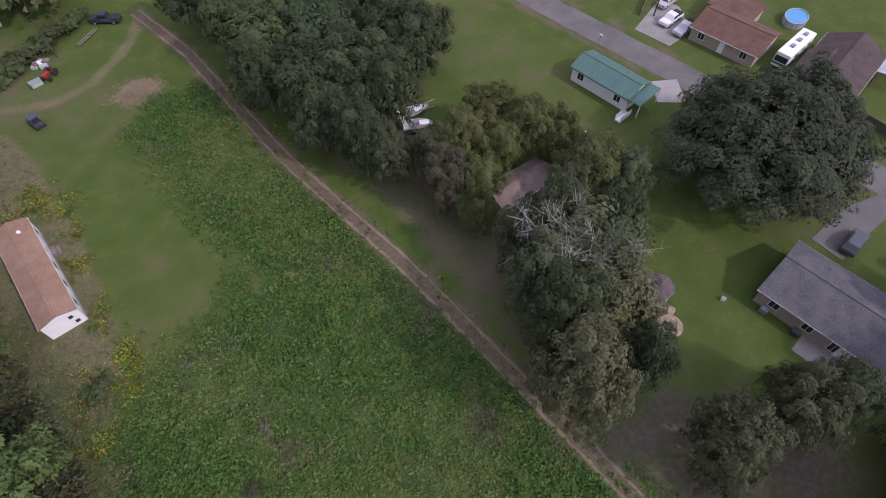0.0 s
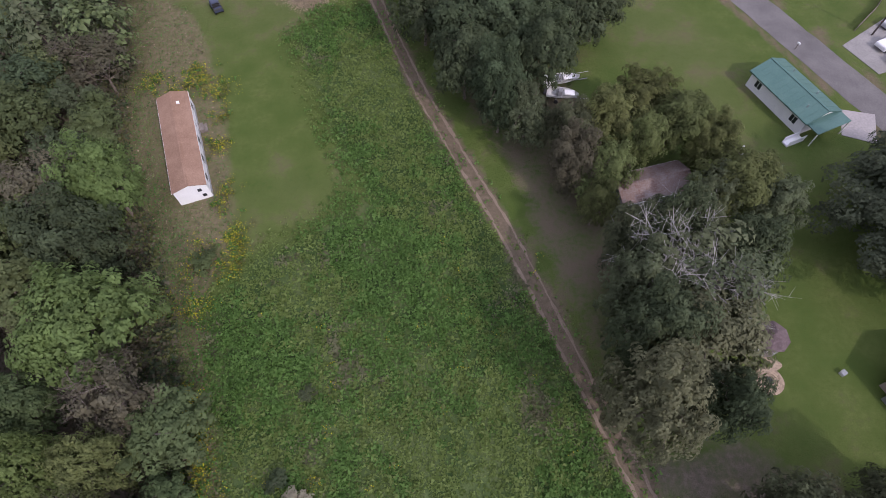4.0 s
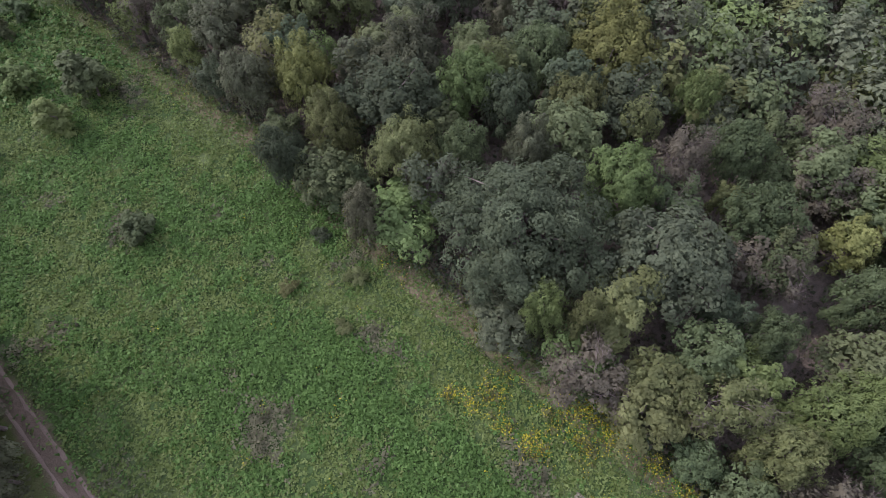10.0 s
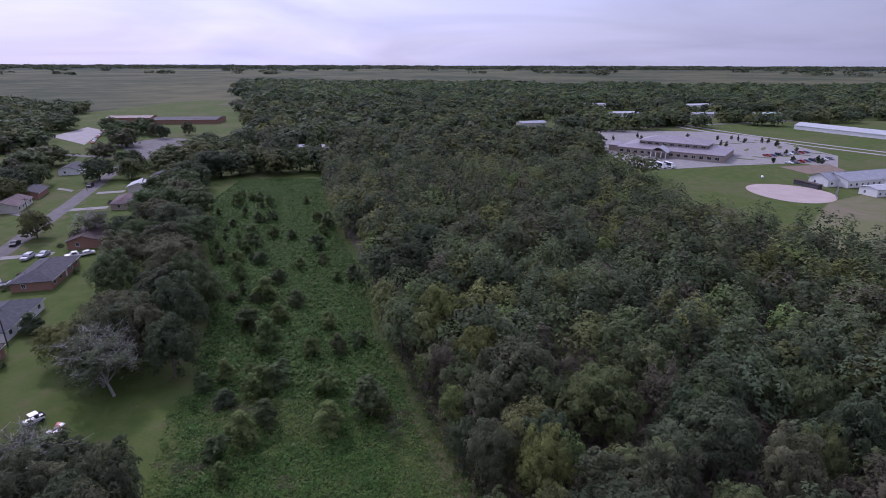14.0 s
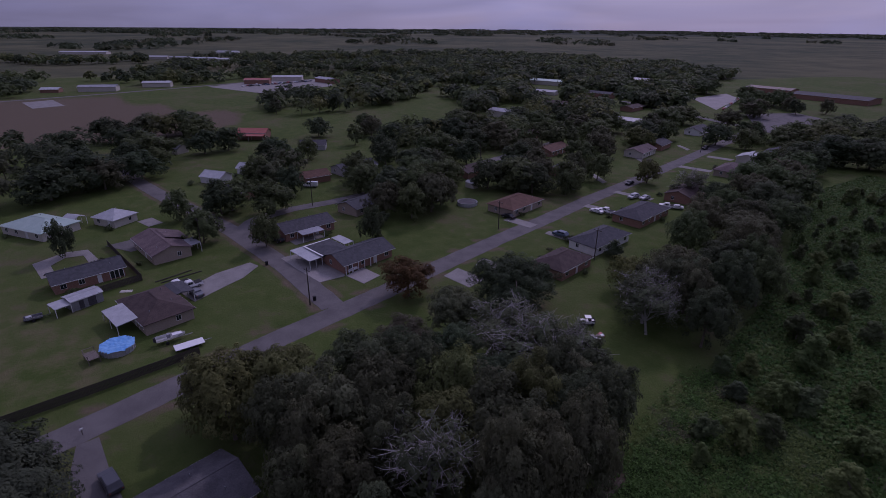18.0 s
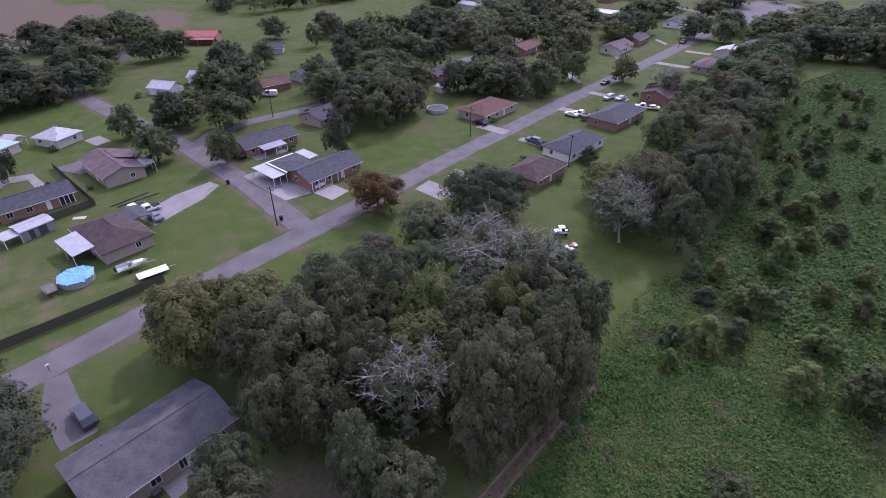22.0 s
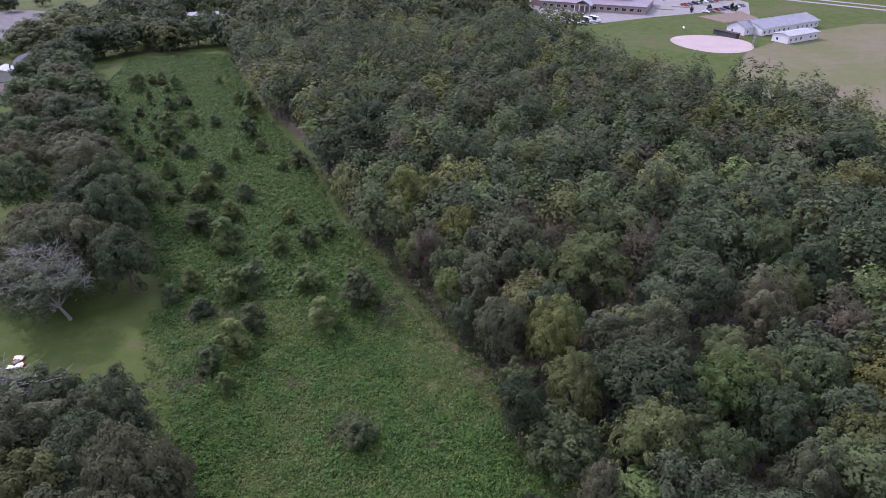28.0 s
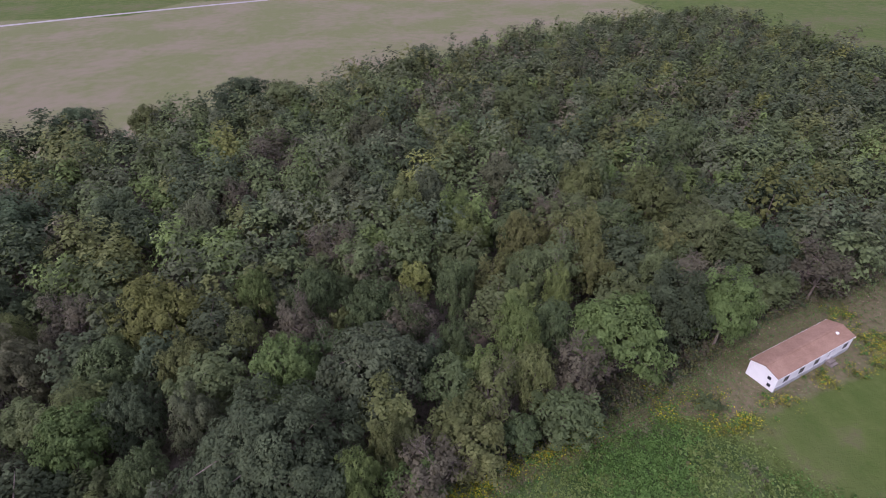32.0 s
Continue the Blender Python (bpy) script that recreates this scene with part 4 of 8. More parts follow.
def door(parent, x, y, face, material, w=0.92, h=2.03):
    d = part("door", boxes((-w / 2, w / 2, -0.05, 0.02, 0.1, h), (-w / 2 + 0.12, w / 2 - 0.12, -0.065, 0.02, 0.25, 0.95), (-w / 2 + 0.12, w / 2 - 0.12, -0.065, 0.02, 1.1, 1.9)), material, parent)
    d.matrix_basis = pose(x, y, 0, 0, 0, face)
    part("door_knob", soft_box(w / 2 - 0.14, w / 2 - 0.07, -0.13, -0.05, 0.98, 1.05, 0.02), CHROME, d)
    return d


def slope(bm, a, b, c, d, t=0.12):
    """A roof plane of some thickness, corners in order round it (d may be None)."""
    pts = [Vector(p) for p in (a, b, c, d) if p is not None]
    n = (pts[1] - pts[0]).cross(pts[2] - pts[0]).normalized()
    if n.z < 0:
        pts.reverse()
        n = -n
    up = [bm.verts.new(p) for p in pts]
    lo = [bm.verts.new(p - Vector((0, 0, t))) for p in pts]
    bm.faces.new(up)
    bm.faces.new(lo[::-1])
    for i in range(len(pts)):
        j = (i + 1) % len(pts)
        bm.faces.new((up[j], up[i], lo[i], lo[j]))


def roof_mesh(L, W, z, rise, kind, over, x0=0.0, y0=0.0):
    bm = bmesh.new()
    a, b = L / 2 + over, W / 2 + over
    drop = rise * over / (W / 2)
    ze, zr = z - drop + 0.12, z + rise + 0.12
    if kind == "gable":
        for s in (-1, 1):
            slope(bm, (x0 - a, y0 + s * b, ze), (x0 + a, y0 + s * b, ze), (x0 + a, y0, zr), (x0 - a, y0, zr))
    elif kind == "hip":
        k = max(a - b, 0.3)
        for s in (-1, 1):
            slope(bm, (x0 - a, y0 + s * b, ze), (x0 + a, y0 + s * b, ze), (x0 + k, y0, zr), (x0 - k, y0, zr))
            slope(bm, (x0 + s * a, y0 - b, ze), (x0 + s * a, y0 + b, ze), (x0 + s * k, y0, zr), None)
    else:
        slope(bm, (x0 - a, y0 - b, ze), (x0 + a, y0 - b, ze), (x0 + a, y0 + b, zr), (x0 - a, y0 + b, zr))
    return bm


def wall_mesh(L, W, z, rise, kind):
    bm = boxes((-L / 2, L / 2, -W / 2, W / 2, -0.1, z))
    if kind == "gable":
        for s in (-1, 1):
            x, u = s * L / 2, s * (L / 2 - 0.15)
            vs = [bm.verts.new(p) for p in ((x, -W / 2, z), (x, W / 2, z), (x, 0, z + rise), (u, -W / 2, z), (u, W / 2, z), (u, 0, z + rise))]
            for f in ((0, 1, 2), (5, 4, 3), (0, 2, 5, 3), (1, 4, 5, 2)):
                bm.faces.new([vs[i] for i in f])
        bmesh.ops.recalc_face_normals(bm, faces=bm.faces[:])
    return bm


def house(x, y, rot, L, W, roof, wall, label, kind="gable", z=2.6, rise=1.6, over=0.45, fine=True, name="house", trim=None, group="houses of the town", ribs=False):
    """A single-storey house: walls, roof with ridge and eaves boards, windows, doors, vents."""
    h = thing(name, x, y, rot, label, "house", group)
    part("wall", wall_mesh(L, W, z, rise, kind), wall, h)
    rf = part("roof", roof_mesh(L, W, z, rise, kind, over), roof, h)
    a, b = L / 2 + over, W / 2 + over
    drop = rise * over / (W / 2)
    k = a if kind == "gable" else max(a - b, 0.3)
    part("ridge_cap", boxes((-k, k, -0.14, 0.14, z + rise + 0.1, z + rise + 0.155)), roof, rf)
    for s in (-1, 1):
        part("eaves_board", boxes((-a, a, s * b - 0.03, s * b + 0.03, z - drop - 0.06, z - drop + 0.1)), trim or WHITE, rf)
    if ribs:
        bm = bmesh.new()
        n = int(2 * a / 0.9)
        for i in range(n + 1):
            xx = -a + 2 * a * i / n
            for s in (-1, 1):
                slope(bm, (xx - 0.03, s * b, z - drop + 0.155), (xx + 0.03, s * b, z - drop + 0.155), (xx + 0.03, 0, z + rise + 0.155), (xx - 0.03, 0, z + rise + 0.155), 0.05)
        part("sheet_ribs", bm, roof, rf)
    if fine:
        n = max(2, int(L / 3.6))
        for s, face in ((-1, 0), (1, 180)):
            for i in range(n):
                xx = -L / 2 + L * (i + 0.5) / n
                if i == n // 2:
                    door(h, xx, s * W / 2, face, wall if s > 0 else WHITE)
                else:
                    window(h, xx, s * W / 2, 0.95, 1.1, 1.1, face)
        for s, face in ((-1, 270), (1, 90)):
            window(h, s * L / 2, W * 0.18, 0.95, 0.9, 1.1, face)
        for i, (u, v) in enumerate(((0.2, 0.25), (-0.25, 0.3), (0.33, -0.28))):
            zz = z + rise * (1 - abs(v) * 2)
            bm = bmesh.new()
            tube(bm, (u * L, v * W, zz - 0.1), (u * L, v * W, zz + 0.55), 0.07, 0.07, 8)
            part("roof_vent", bm, TIN_GREY, rf)
    return h


def awning(parent, x, y, L, W, z, material, posts=True, tilt=0.25, nx=3):
    """A sheet roof on posts, part of a house."""
    bm = roof_mesh(L, W, z, tilt, "shed", 0.1, x, y)
    aw = part("awning", bm, material, parent, "pale sheet-metal awning on posts")
    if posts:
        for i in range(nx):
            xx = x - L / 2 + L * i / (nx - 1)
            for s in (-1, 1):
                zz = z + (tilt if s > 0 else 0) - 0.02
                part("post", boxes((xx - 0.06, xx + 0.06, y + s * W / 2 - 0.06, y + s * W / 2 + 0.06, 0, zz)), WHITE, aw)
    return aw


def carport(x, y, rot, L, W, roof, label, z=2.4, rise=0.5, kind="gable", name="carport"):
    h = thing(name, x, y, rot, label, "carport")
    part("roof", roof_mesh(L, W, z, rise, kind, 0.25), roof, h)
    for i in range(3):
        for s in (-1, 1):
            xx = -L / 2 + L * i / 2
            part("post", boxes((xx - 0.06, xx + 0.06, s * W / 2 - 0.06, s * W / 2 + 0.06, 0, z + 0.05)), WHITE, h)
    return h


# grey ranch house by the field
gh = house(-55.2, -7.9, 110.7, 16.4, 9.6, SH_GREY, BRICK_TAN, "low brick ranch house with grey shingle roof beside the lawn", z=2.7, rise=1.7, over=0.45, group="")
part("patio_slab", boxes((-1.8, 3.4, -7.6, -4.8, -0.05, 0.09)), CONCRETE, gh, "stained concrete patio slab")
for xx in (1.2, 2.2):
    window(gh, xx, -4.8, 0.5, 0.9, 1.5, 0)
for n, (xx, yy) in enumerate(((-2.6, -5.5), (-6.6, -5.4))):
    part("air_conditioner", soft_box(xx - 0.45, xx + 0.45, yy - 0.4, yy + 0.4, 0.05, 0.85, 0.05), TIN_GREY if n else SH_DARK, gh, "boxy outdoor air conditioner unit")
slab("driveway_grey", [(-61.4, -18.2), (-62.6, -14.0), (-67.0, -15.4), (-76.6, -17.6), (-76.0, -20.4), (-69.6, -20.6)], "concrete driveway with worn edges beside the grey-roofed house", ASPHALT)

# mobile home at the wood's edge
mh = house(32.3, -50.0, 108.5, 17.4, 4.1, SH_TAN, WHITE, "long white mobile home with faded pinkish-brown roof, among yellow weeds", z=2.65, rise=0.62, over=0.12, fine=False, name="mobile_home", group="")
mh["category"] = "mobile home"
for i in range(5):
    window(mh, -7 + 3.4 * i, 2.05, 1.2, 0.9, 0.9, 180, TIN_GREY)
    window(mh, -7 + 3.4 * i, -2.05, 1.2, 0.9, 0.9, 0, TIN_GREY)
door(mh, -3.6, 2.05, 180, WHITE)
window(mh, 8.7, 1.0, 1.7, 0.35, 0.35, 90, SH_DARK)
window(mh, 8.7, 1.25, 0.6, 0.35, 0.35, 90, SH_DARK)
for i in range(17):
    part("skirting_sheet", boxes((-8.65 + 1.02 * i, -7.68 + 1.02 * i, 2.06, 2.1, 0, 0.65 + 0.25 * ((i * 7) % 3) / 3)), TIN_WHITE, mh, "")
part("roof_vent", soft_box(-6.6, -6.2, 0.5, 0.9, 3.0, 3.35, 0.05), WHITE, mh)
part("steps", boxes((-4.3, -2.9, 2.15, 3.2, 0, 0.3), (-4.3, -2.9, 2.15, 2.8, 0.3, 0.6)), WOOD_OLD, mh)

# green-roofed white building by the street
g2 = house(-53.0, -55.0, 111.0, 10.8, 5.6, TIN_GREEN, WHITE, "white building with a green sheet-metal roof beside the street", z=2.6, rise=1.05, over=0.35, trim=TIN_GREEN, ribs=True, group="")
awning(g2, 6.5, 0, 2.2, 5.4, 2.3, TIN_GREEN, nx=2)
part("wheelchair_ramp", boxes((5.6, 6.6, -5.6, -2.7, 0, 0.25), (5.6, 5.66, -5.6, -2.7, 0.25, 1.1), (6.54, 6.6, -5.6, -2.7, 0.25, 1.1)), WHITE, g2)

# rust-roofed house across the street, with a rear wing
h1 = house(-80.0, -57.0, 113.0, 11.8, 8.6, SH_RUST, BRICK_TAN, "brick house with a red-brown shingle roof beside a driveway", group="", rise=1.5)
part("wing_wall", boxes((-7.5, 0.5, 4.3, 10.0, -0.05, 2.4)), BRICK_TAN, h1)
part("wing_roof", roof_mesh(8.0, 5.8, 2.4, 0.5, "shed", 0.3, -3.5, 7.2), SH_RUST, h1, "faded orange-brown low roof")
h2 = house(-90.0, -43.0, 24.0, 13.5, 9.0, SH_BROWN, BRICK, "brick house with a dark brown shingle roof among trees", group="", rise=2.0)
part("cross_roof", roof_mesh(9.0, 6.0, 2.6, 1.6, "gable", 0.4, 4.6, -2.0), SH_BROWN, h2)
awning(h2, -5.0, 6.6, 6.0, 3.2, 2.4, TIN_WHITE)
slab("driveway_rust", [(-66.5, -66.8), (-69.3, -60.2), (-75.5, -62.2), (-78.5, -69.5), (-77, -73.5)], "concrete and gravel driveway with parked trucks", CONCRETE)
slab("driveway_apron", [(-65.0, -52.2), (-62.8, -46.8), (-58.6, -48.6), (-60.5, -53.4)], "pale concrete apron beside the street", CONCRETE_PALE)

# brown hip-roofed house on the corner lot
h3 = house(-112.8, -9.6, 20.5, 14.4, 9.4, SH_BROWN, BRICK_TAN, "tan brick house with brown hipped shingle roof on the corner lot", kind="hip", group="", rise=1.9)
awning(h3, -0.6, -6.6, 8.6, 3.8, 2.3, TIN_WHITE, tilt=0.35)
carport(-118.4, -5.4, 20.5, 6.2, 4.8, SH_SLATE, "grey-roofed carport beside the brown house", kind="gable")
slab("driveway_corner", [(-122.9, -3.4), (-128.6, 3.4), (-131.8, 11.8), (-128.7, 13.4), (-123.3, 9.0), (-119.6, 3.6), (-115.4, -2.2), (-121.6, -5.0)], "curving pale concrete driveway across the lawn", CONCRETE)

# corner house with white carports
h4 = house(-121.2, 37.4, 109.0, 15.2, 8.4, SH_SLATE, BRICK, "brick corner house with dark slate-grey roof and white porch posts", rise=1.5, over=0.7, group="")
part("side_wall", boxes((-7.2, -1.4, 4.25, 11.2, -0.05, 2.55)), BRICK, h4)
part("side_roof", roof_mesh(7.6, 8.6, 2.6, 0.55, "hip", 0.3, -4.5, 7.8), SH_SLATE, h4)
part("roof_border", boxes((-8.7, -8.3, 3.4, 12.3, 2.62, 2.8), (-8.3, -0.5, 11.9, 12.3, 2.62, 2.8)), WHITE, h4)
awning(h4, -10.4, 8.3, 3.6, 9.0, 2.25, TIN_WHITE, tilt=0.15)
awning(h4, 1.8, 9.6, 2.8, 6.0, 2.4, TIN_WHITE, tilt=0.1)
for i in range(6):
    part("porch_post", boxes((-7.6 + 1.9 * i, -7.44 + 1.9 * i, -4.85, -4.69, 0, 2.45)), WHITE, h4)
part("porch_bench", boxes((-6.6, -5.2, -4.7, -4.3, 0.42, 0.47), (-6.6, -5.2, -4.34, -4.28, 0.47, 0.9), (-6.55, -6.45, -4.7, -4.3, 0, 0.42), (-5.35, -5.25, -4.7, -4.3, 0, 0.42)), WHITE, h4)
slab("driveway_white", [(-131.0, 19.0), (-112.8, 24.9), (-113.6, 31.2), (-121.0, 33.4), (-131.9, 26.0), (-131.9, 22.4)], "worn concrete parking pad under and before carports", CONCRETE)
slab("driveway_white_strip", [(-119.0, 23.0), (-112.9, 25.0), (-113.7, 28.2), (-119.8, 25.6)], "pale concrete strip beside the street", CONCRETE_PALE, 0.085)
slab("driveway_white_two", [(-113.6, 31.6), (-107.7, 34.1), (-110.2, 39.1), (-116.4, 36.8)], "pale concrete driveway square", CONCRETE_PALE, 0.085)
slab("driveway_loop", [(-154.1, -37.5), (-143.2, -34.0), (-143.5, -31.1), (-151.2, -33.2), (-155.2, -30.7), (-155.1, -26.6), (-146.6, -24.1), (-148.1, -22.0), (-159.0, -25.9), (-159.4, -31.0)], "curving concrete driveway round a small lawn", CONCRETE)
slab("driveway_tan_house", [(-160.0, -22.0), (-152.5, -15.6), (-155.4, -8.6), (-163.2, -12.0)], "asphalt drive beside the tan house", ASPHALT)
slab("driveway_cottage", [(-178.0, -14.6), (-171.6, -11.4), (-173.6, -7.6), (-180.2, -10.6)], "pale concrete apron before the cottage", CONCRETE)

HOUSES = {}
for args in (
    (-148.0, 29.4, 105, 15.5, 8.6, SH_DARK, BRICK, "brick house with dark shingle roof by the bend", "gable"),
    (-149.4, -8.0, 17.5, 16.4, 9.2, SH_PURPLE, BRICK_TAN, "tan house with faded purple-brown roof on its lawn", "gable"),
    (-137.6, -24.0, 108, 14.4, 6.8, SH_SLATE, BRICK, "long brick house with grey roof and fenced yard", "gable"),
    (-180.0, -20.2, 42, 8.6, 7.8, TIN_WHITE, CREAM, "small cottage with a white hipped metal roof", "hip"),
    (-180.5, -39.0, 42, 17.0, 11.0, TIN_PALEGREEN, CREAM, "wide building with a pale green metal roof", "hip"),
    (-215.5, 11.8, 45, 9.0, 6.8, TIN_WHITE, WHITE, "small white cottage with a white metal roof", "gable"),
    (-223.5, 24.5, 45, 6.6, 5.2, TIN_WHITE, WHITE, "small white outbuilding with a metal roof", "gable"),
    (-192.0, 15.0, 30, 12.0, 8.4, SH_SLATE, BRICK, "grey-roofed house half hidden by trees", "hip"),
    (-201.0, 46.0, 100, 10.0, 7.6, SH_RUST, BRICK, "brick house with a rusty brown roof", "gable"),
    (-208.0, 64.5, 108, 17.0, 9.0, SH_SLATE, GREY_WALL, "grey ranch house with a white porch", "gable"),
    (-276.0, -1.0, 45, 10.0, 7.0, SH_SLATE, CREAM, "small grey-roofed house at the meadow's edge", "gable"),
    (-160.5, 51.5, 118, 13.6, 8.4, SH_SLATE, BRICK_TAN, "tan brick house with a grey roof under trees", "gable"),
    (-102.6, 101.6, 105, 16.8, 8.4, SH_SLATE, WHITE, "house with grey-blue shingle roof and white front", "hip"),
    (-94.4, 82.0, 108, 13.0, 8.6, SH_BROWN, BRICK, "dark brown-roofed brick house behind trees", "hip"),
    (-114.0, 129.0, 107, 18.5, 9.4, SH_DARK, BRICK, "dark-roofed brick house with cars in front", "hip"),
    (-139.2, 98.0, 110, 16.8, 10.0, SH_RUST, BRICK_TAN, "brick house with orange-brown roof beside a round pool", "hip"),
    (-183.5, 105.5, 110, 12.4, 8.4, SH_BROWN, BRICK, "brick house with a brown roof on the back street", "gable"),
    (-202.0, 161.0, 112, 17.0, 9.4, SH_RUST, BRICK, "red brick house with a rusty roof", "gable"),
    (-168.5, 141.5, 112, 12.0, 8.4, SH_SLATE, BRICK, "grey-roofed brick house on the street", "gable"),
    (-181.0, 197.0, 112, 16.0, 8.8, SH_PURPLE, CREAM, "pale house with a faded roof on the street", "gable"),
    (-189.0, 217.0, 112, 13.0, 8.8, SH_DARK, BRICK, "dark-roofed brick house on the street", "gable"),
    (-208.0, 269.0, 112, 17.0, 8.8, SH_DARK, WHITE, "dark-roofed house with a white front", "gable"),
    (-149.0, 232.0, 110, 10.0, 9.0, TIN_WHITE, CREAM, "cream house with a white metal roof", "gable"),
    (-149.0, 250.0, 110, 16.0, 9.4, SH_SLATE, BRICK, "grey-roofed brick house by the street's end", "gable"),
    (-138.5, 205.0, 110, 15.0, 9.0, SH_PURPLE, BRICK_TAN, "tan house with a faded purple-brown roof", "hip"),
    (-123.0, 160.0, 110, 16.0, 9.0, SH_BROWN, BRICK, "brown-roofed brick house behind a bare tree", "gable"),
    (-222.0, 118.0, 110, 12.0, 8.0, SH_SLATE, GREY_WALL, "grey house on the back street", "gable"),
    (-238.0, 175.0, 110, 14.0, 9.0, SH_BROWN, BRICK, "brown-roofed house among trees", "gable"),
    (-258.0, 60.0, 70, 12.0, 8.0, SH_DARK, GREY_WALL, "dark-roofed house by the meadow", "gable"),
):
    px, py, rot, L, W, roof, wall, label, kind = args
    HOUSES[label] = house(px, py, rot, L, W, roof, wall, label, kind=kind, rise=1.55 if kind == "gable" else 1.8, fine=math.hypot(px, py) < 190 or L > 14)

barn = house(-296.0, 38.0, 62, 15.0, 9.0, TIN_RED, BRICK, "red-roofed barn with a lean-to beside the meadow", z=3.6, rise=1.6, fine=False, name="barn", group="")
awning(barn, 0, -6.5, 15.0, 4.0, 2.6, TIN_RED, tilt=0.5)
carport(-182.6, -31.0, 42, 4.6, 4.2, TIN_WHITE, "white metal carport beside a cottage", rise=0.8)
dark = HOUSES["brick house with dark shingle roof by the bend"]
awning(dark, -1.0, -6.2, 6.6, 3.4, 2.2, TIN_GREY, tilt=0.2)
part("patio_slab", boxes((-6.8, 2.4, -8.0, -4.3, -0.05, 0.08)), CONCRETE, dark)
tan = HOUSES["tan house with faded purple-brown roof on its lawn"]
part("cross_roof", roof_mesh(7.0, 10.4, 2.6, 1.5, "gable", 0.35, -2.6, 1.2), SH_PURPLE, tan)
awning(tan, 4.4, 6.2, 5.4, 2.8, 2.3, TIN_GREY, tilt=0.2)
long_house = HOUSES["long brick house with grey roof and fenced yard"]
part("porch_glass", boxes((4.0, 6.8, -3.46, -3.4, 0.3, 2.2)), GLASS, long_house, "dark glazed porch front")
for i in range(4):
    part("porch_post", boxes((3.9 + 0.95 * i, 4.04 + 0.95 * i, -3.55, -3.4, 0, 2.4)), WHITE, long_house)
rs_shed = house(-124.8, -23.6, 118, 6.2, 4.0, TIN_WHITE, TIN_GREY, "workshop shed with a ribbed white metal roof behind a house", z=2.3, rise=0.35, over=0.2, fine=False, name="shed", group="", ribs=True)
rs_shed["category"] = "shed"
awning(rs_shed, -4.7, -0.4, 2.9, 3.6, 1.9, TIN_WHITE, tilt=0.15, nx=2)
door(rs_shed, -1.2, -2.0, 0, SH_DARK)
door(rs_shed, 0.9, -2.0, 0, SH_DARK, 1.6)
shed = house(-29.0, -40.2, 13.0, 9.4, 4.2, TIN_RUST, TIN_GREY, "old shed with a rusty metal roof under the trees", z=2.2, rise=0.8, over=0.3, fine=False, name="shed", group="")
shed["category"] = "shed"
door(shed, -2.0, -2.0, 0, WOOD_OLD)
for px, py, rot, L, W, lab in ((-158.5, 78, 20, 3.0, 2.4, "small white garden shed on the lawn"), (-167, 97, 20, 4.0, 2.6, "white propane tank shed beside a house"),
                               (-150, 131, 20, 3.6, 2.6, "small pale garden shed behind a house")):
    s = house(px, py, rot, L, W, TIN_WHITE, CREAM, lab, z=2.0, rise=0.5, over=0.15, fine=False, name="shed", group="")
    s["category"] = "shed"
for pts in ([(-103.2, 53.0), (-95.2, 55.6), (-97.4, 61.4), (-105.8, 58.2)], [(-106.8, 64.4), (-98.0, 68.0), (-99.2, 70.6), (-108.2, 67.4)],
            [(-131.0, 88.0), (-121.6, 91.6), (-123.0, 95.4), (-132.6, 92.0)], [(-116.0, 92.8), (-108.6, 95.2), (-109.4, 97.8), (-117.0, 95.2)],
            [(-131.0, 120.0), (-120.0, 123.6), (-121.2, 127.0), (-132.2, 123.4)], [(-139.0, 141.0), (-126.0, 146.0), (-127.0, 149.0), (-140.0, 144.0)],
            [(-150.0, 146.0), (-162.0, 150.0), (-163.0, 153.0), (-151.0, 149.0)], [(-168.0, 186.0), (-178.0, 190.0), (-179.0, 194.0), (-169.0, 190.0)],
            [(-156.0, 194.0), (-144.0, 199.0), (-145.0, 203.0), (-157.4, 198.0)], [(-164.0, 222.0), (-154.0, 226.0), (-155.0, 230.0), (-165.4, 226.0)],
            [(-178.0, 226.0), (-188.0, 230.0), (-189.0, 233.0), (-179.0, 229.0)], [(-192.0, 262.0), (-201.0, 266.0), (-202.0, 270.0), (-193.0, 266.0)]):
    slab("driveway", pts, "pale concrete driveway across the verge", CONCRETE)


# ---- school grounds and the far side of the town ----
slab("parking_school", [(60, 440), (92, 400), (90, 303), (108, 294), (150, 308), (193, 318), (206, 304), (232, 345), (226, 432), (205, 460), (120, 470)],
     "wide pale concrete parking ground round the school", CONCRETE, 0.09, "parking")
sch = thing("school", 132.5, 348.5, -33, "wide brick school with stepped mauve-grey metal roofs", "school")
part("wall", boxes((-31, 31, -19, 19, -0.05, 4.2), (-39, -31, -12, 6, -0.05, 3.8)), BRICK_TAN, sch)
part("lower_roof", roof_mesh(62, 38, 4.2, 3.6, "hip", 0.8), TIN_MAUVE, sch)
part("upper_wall", boxes((-20, 20, -10, 10, 4.2, 8.2)), BRICK_TAN, sch)
part("upper_roof", roof_mesh(40, 20, 8.2, 2.8, "hip", 0.9), TIN_MAUVE, sch, "pale grey upper roof")
part("wing_roof", roof_mesh(9, 18, 3.8, 1.4, "hip", 0.5, -35, -3), TIN_MAUVE, sch)
porch = part("porch_roof", roof_mesh(9, 10, 4.0, 2.8, "gable", 0.5), TIN_WHITE, sch)
porch.matrix_basis = pose(-4, -20.5, 0, 0, 0, 90)
part("porch_gable", prism(bmesh.new(), [(-8.6, -24.6), (0.6, -24.6), (0.6, -24.4), (-8.6, -24.4)], 3.4, 4.4), BRICK_TAN, sch)
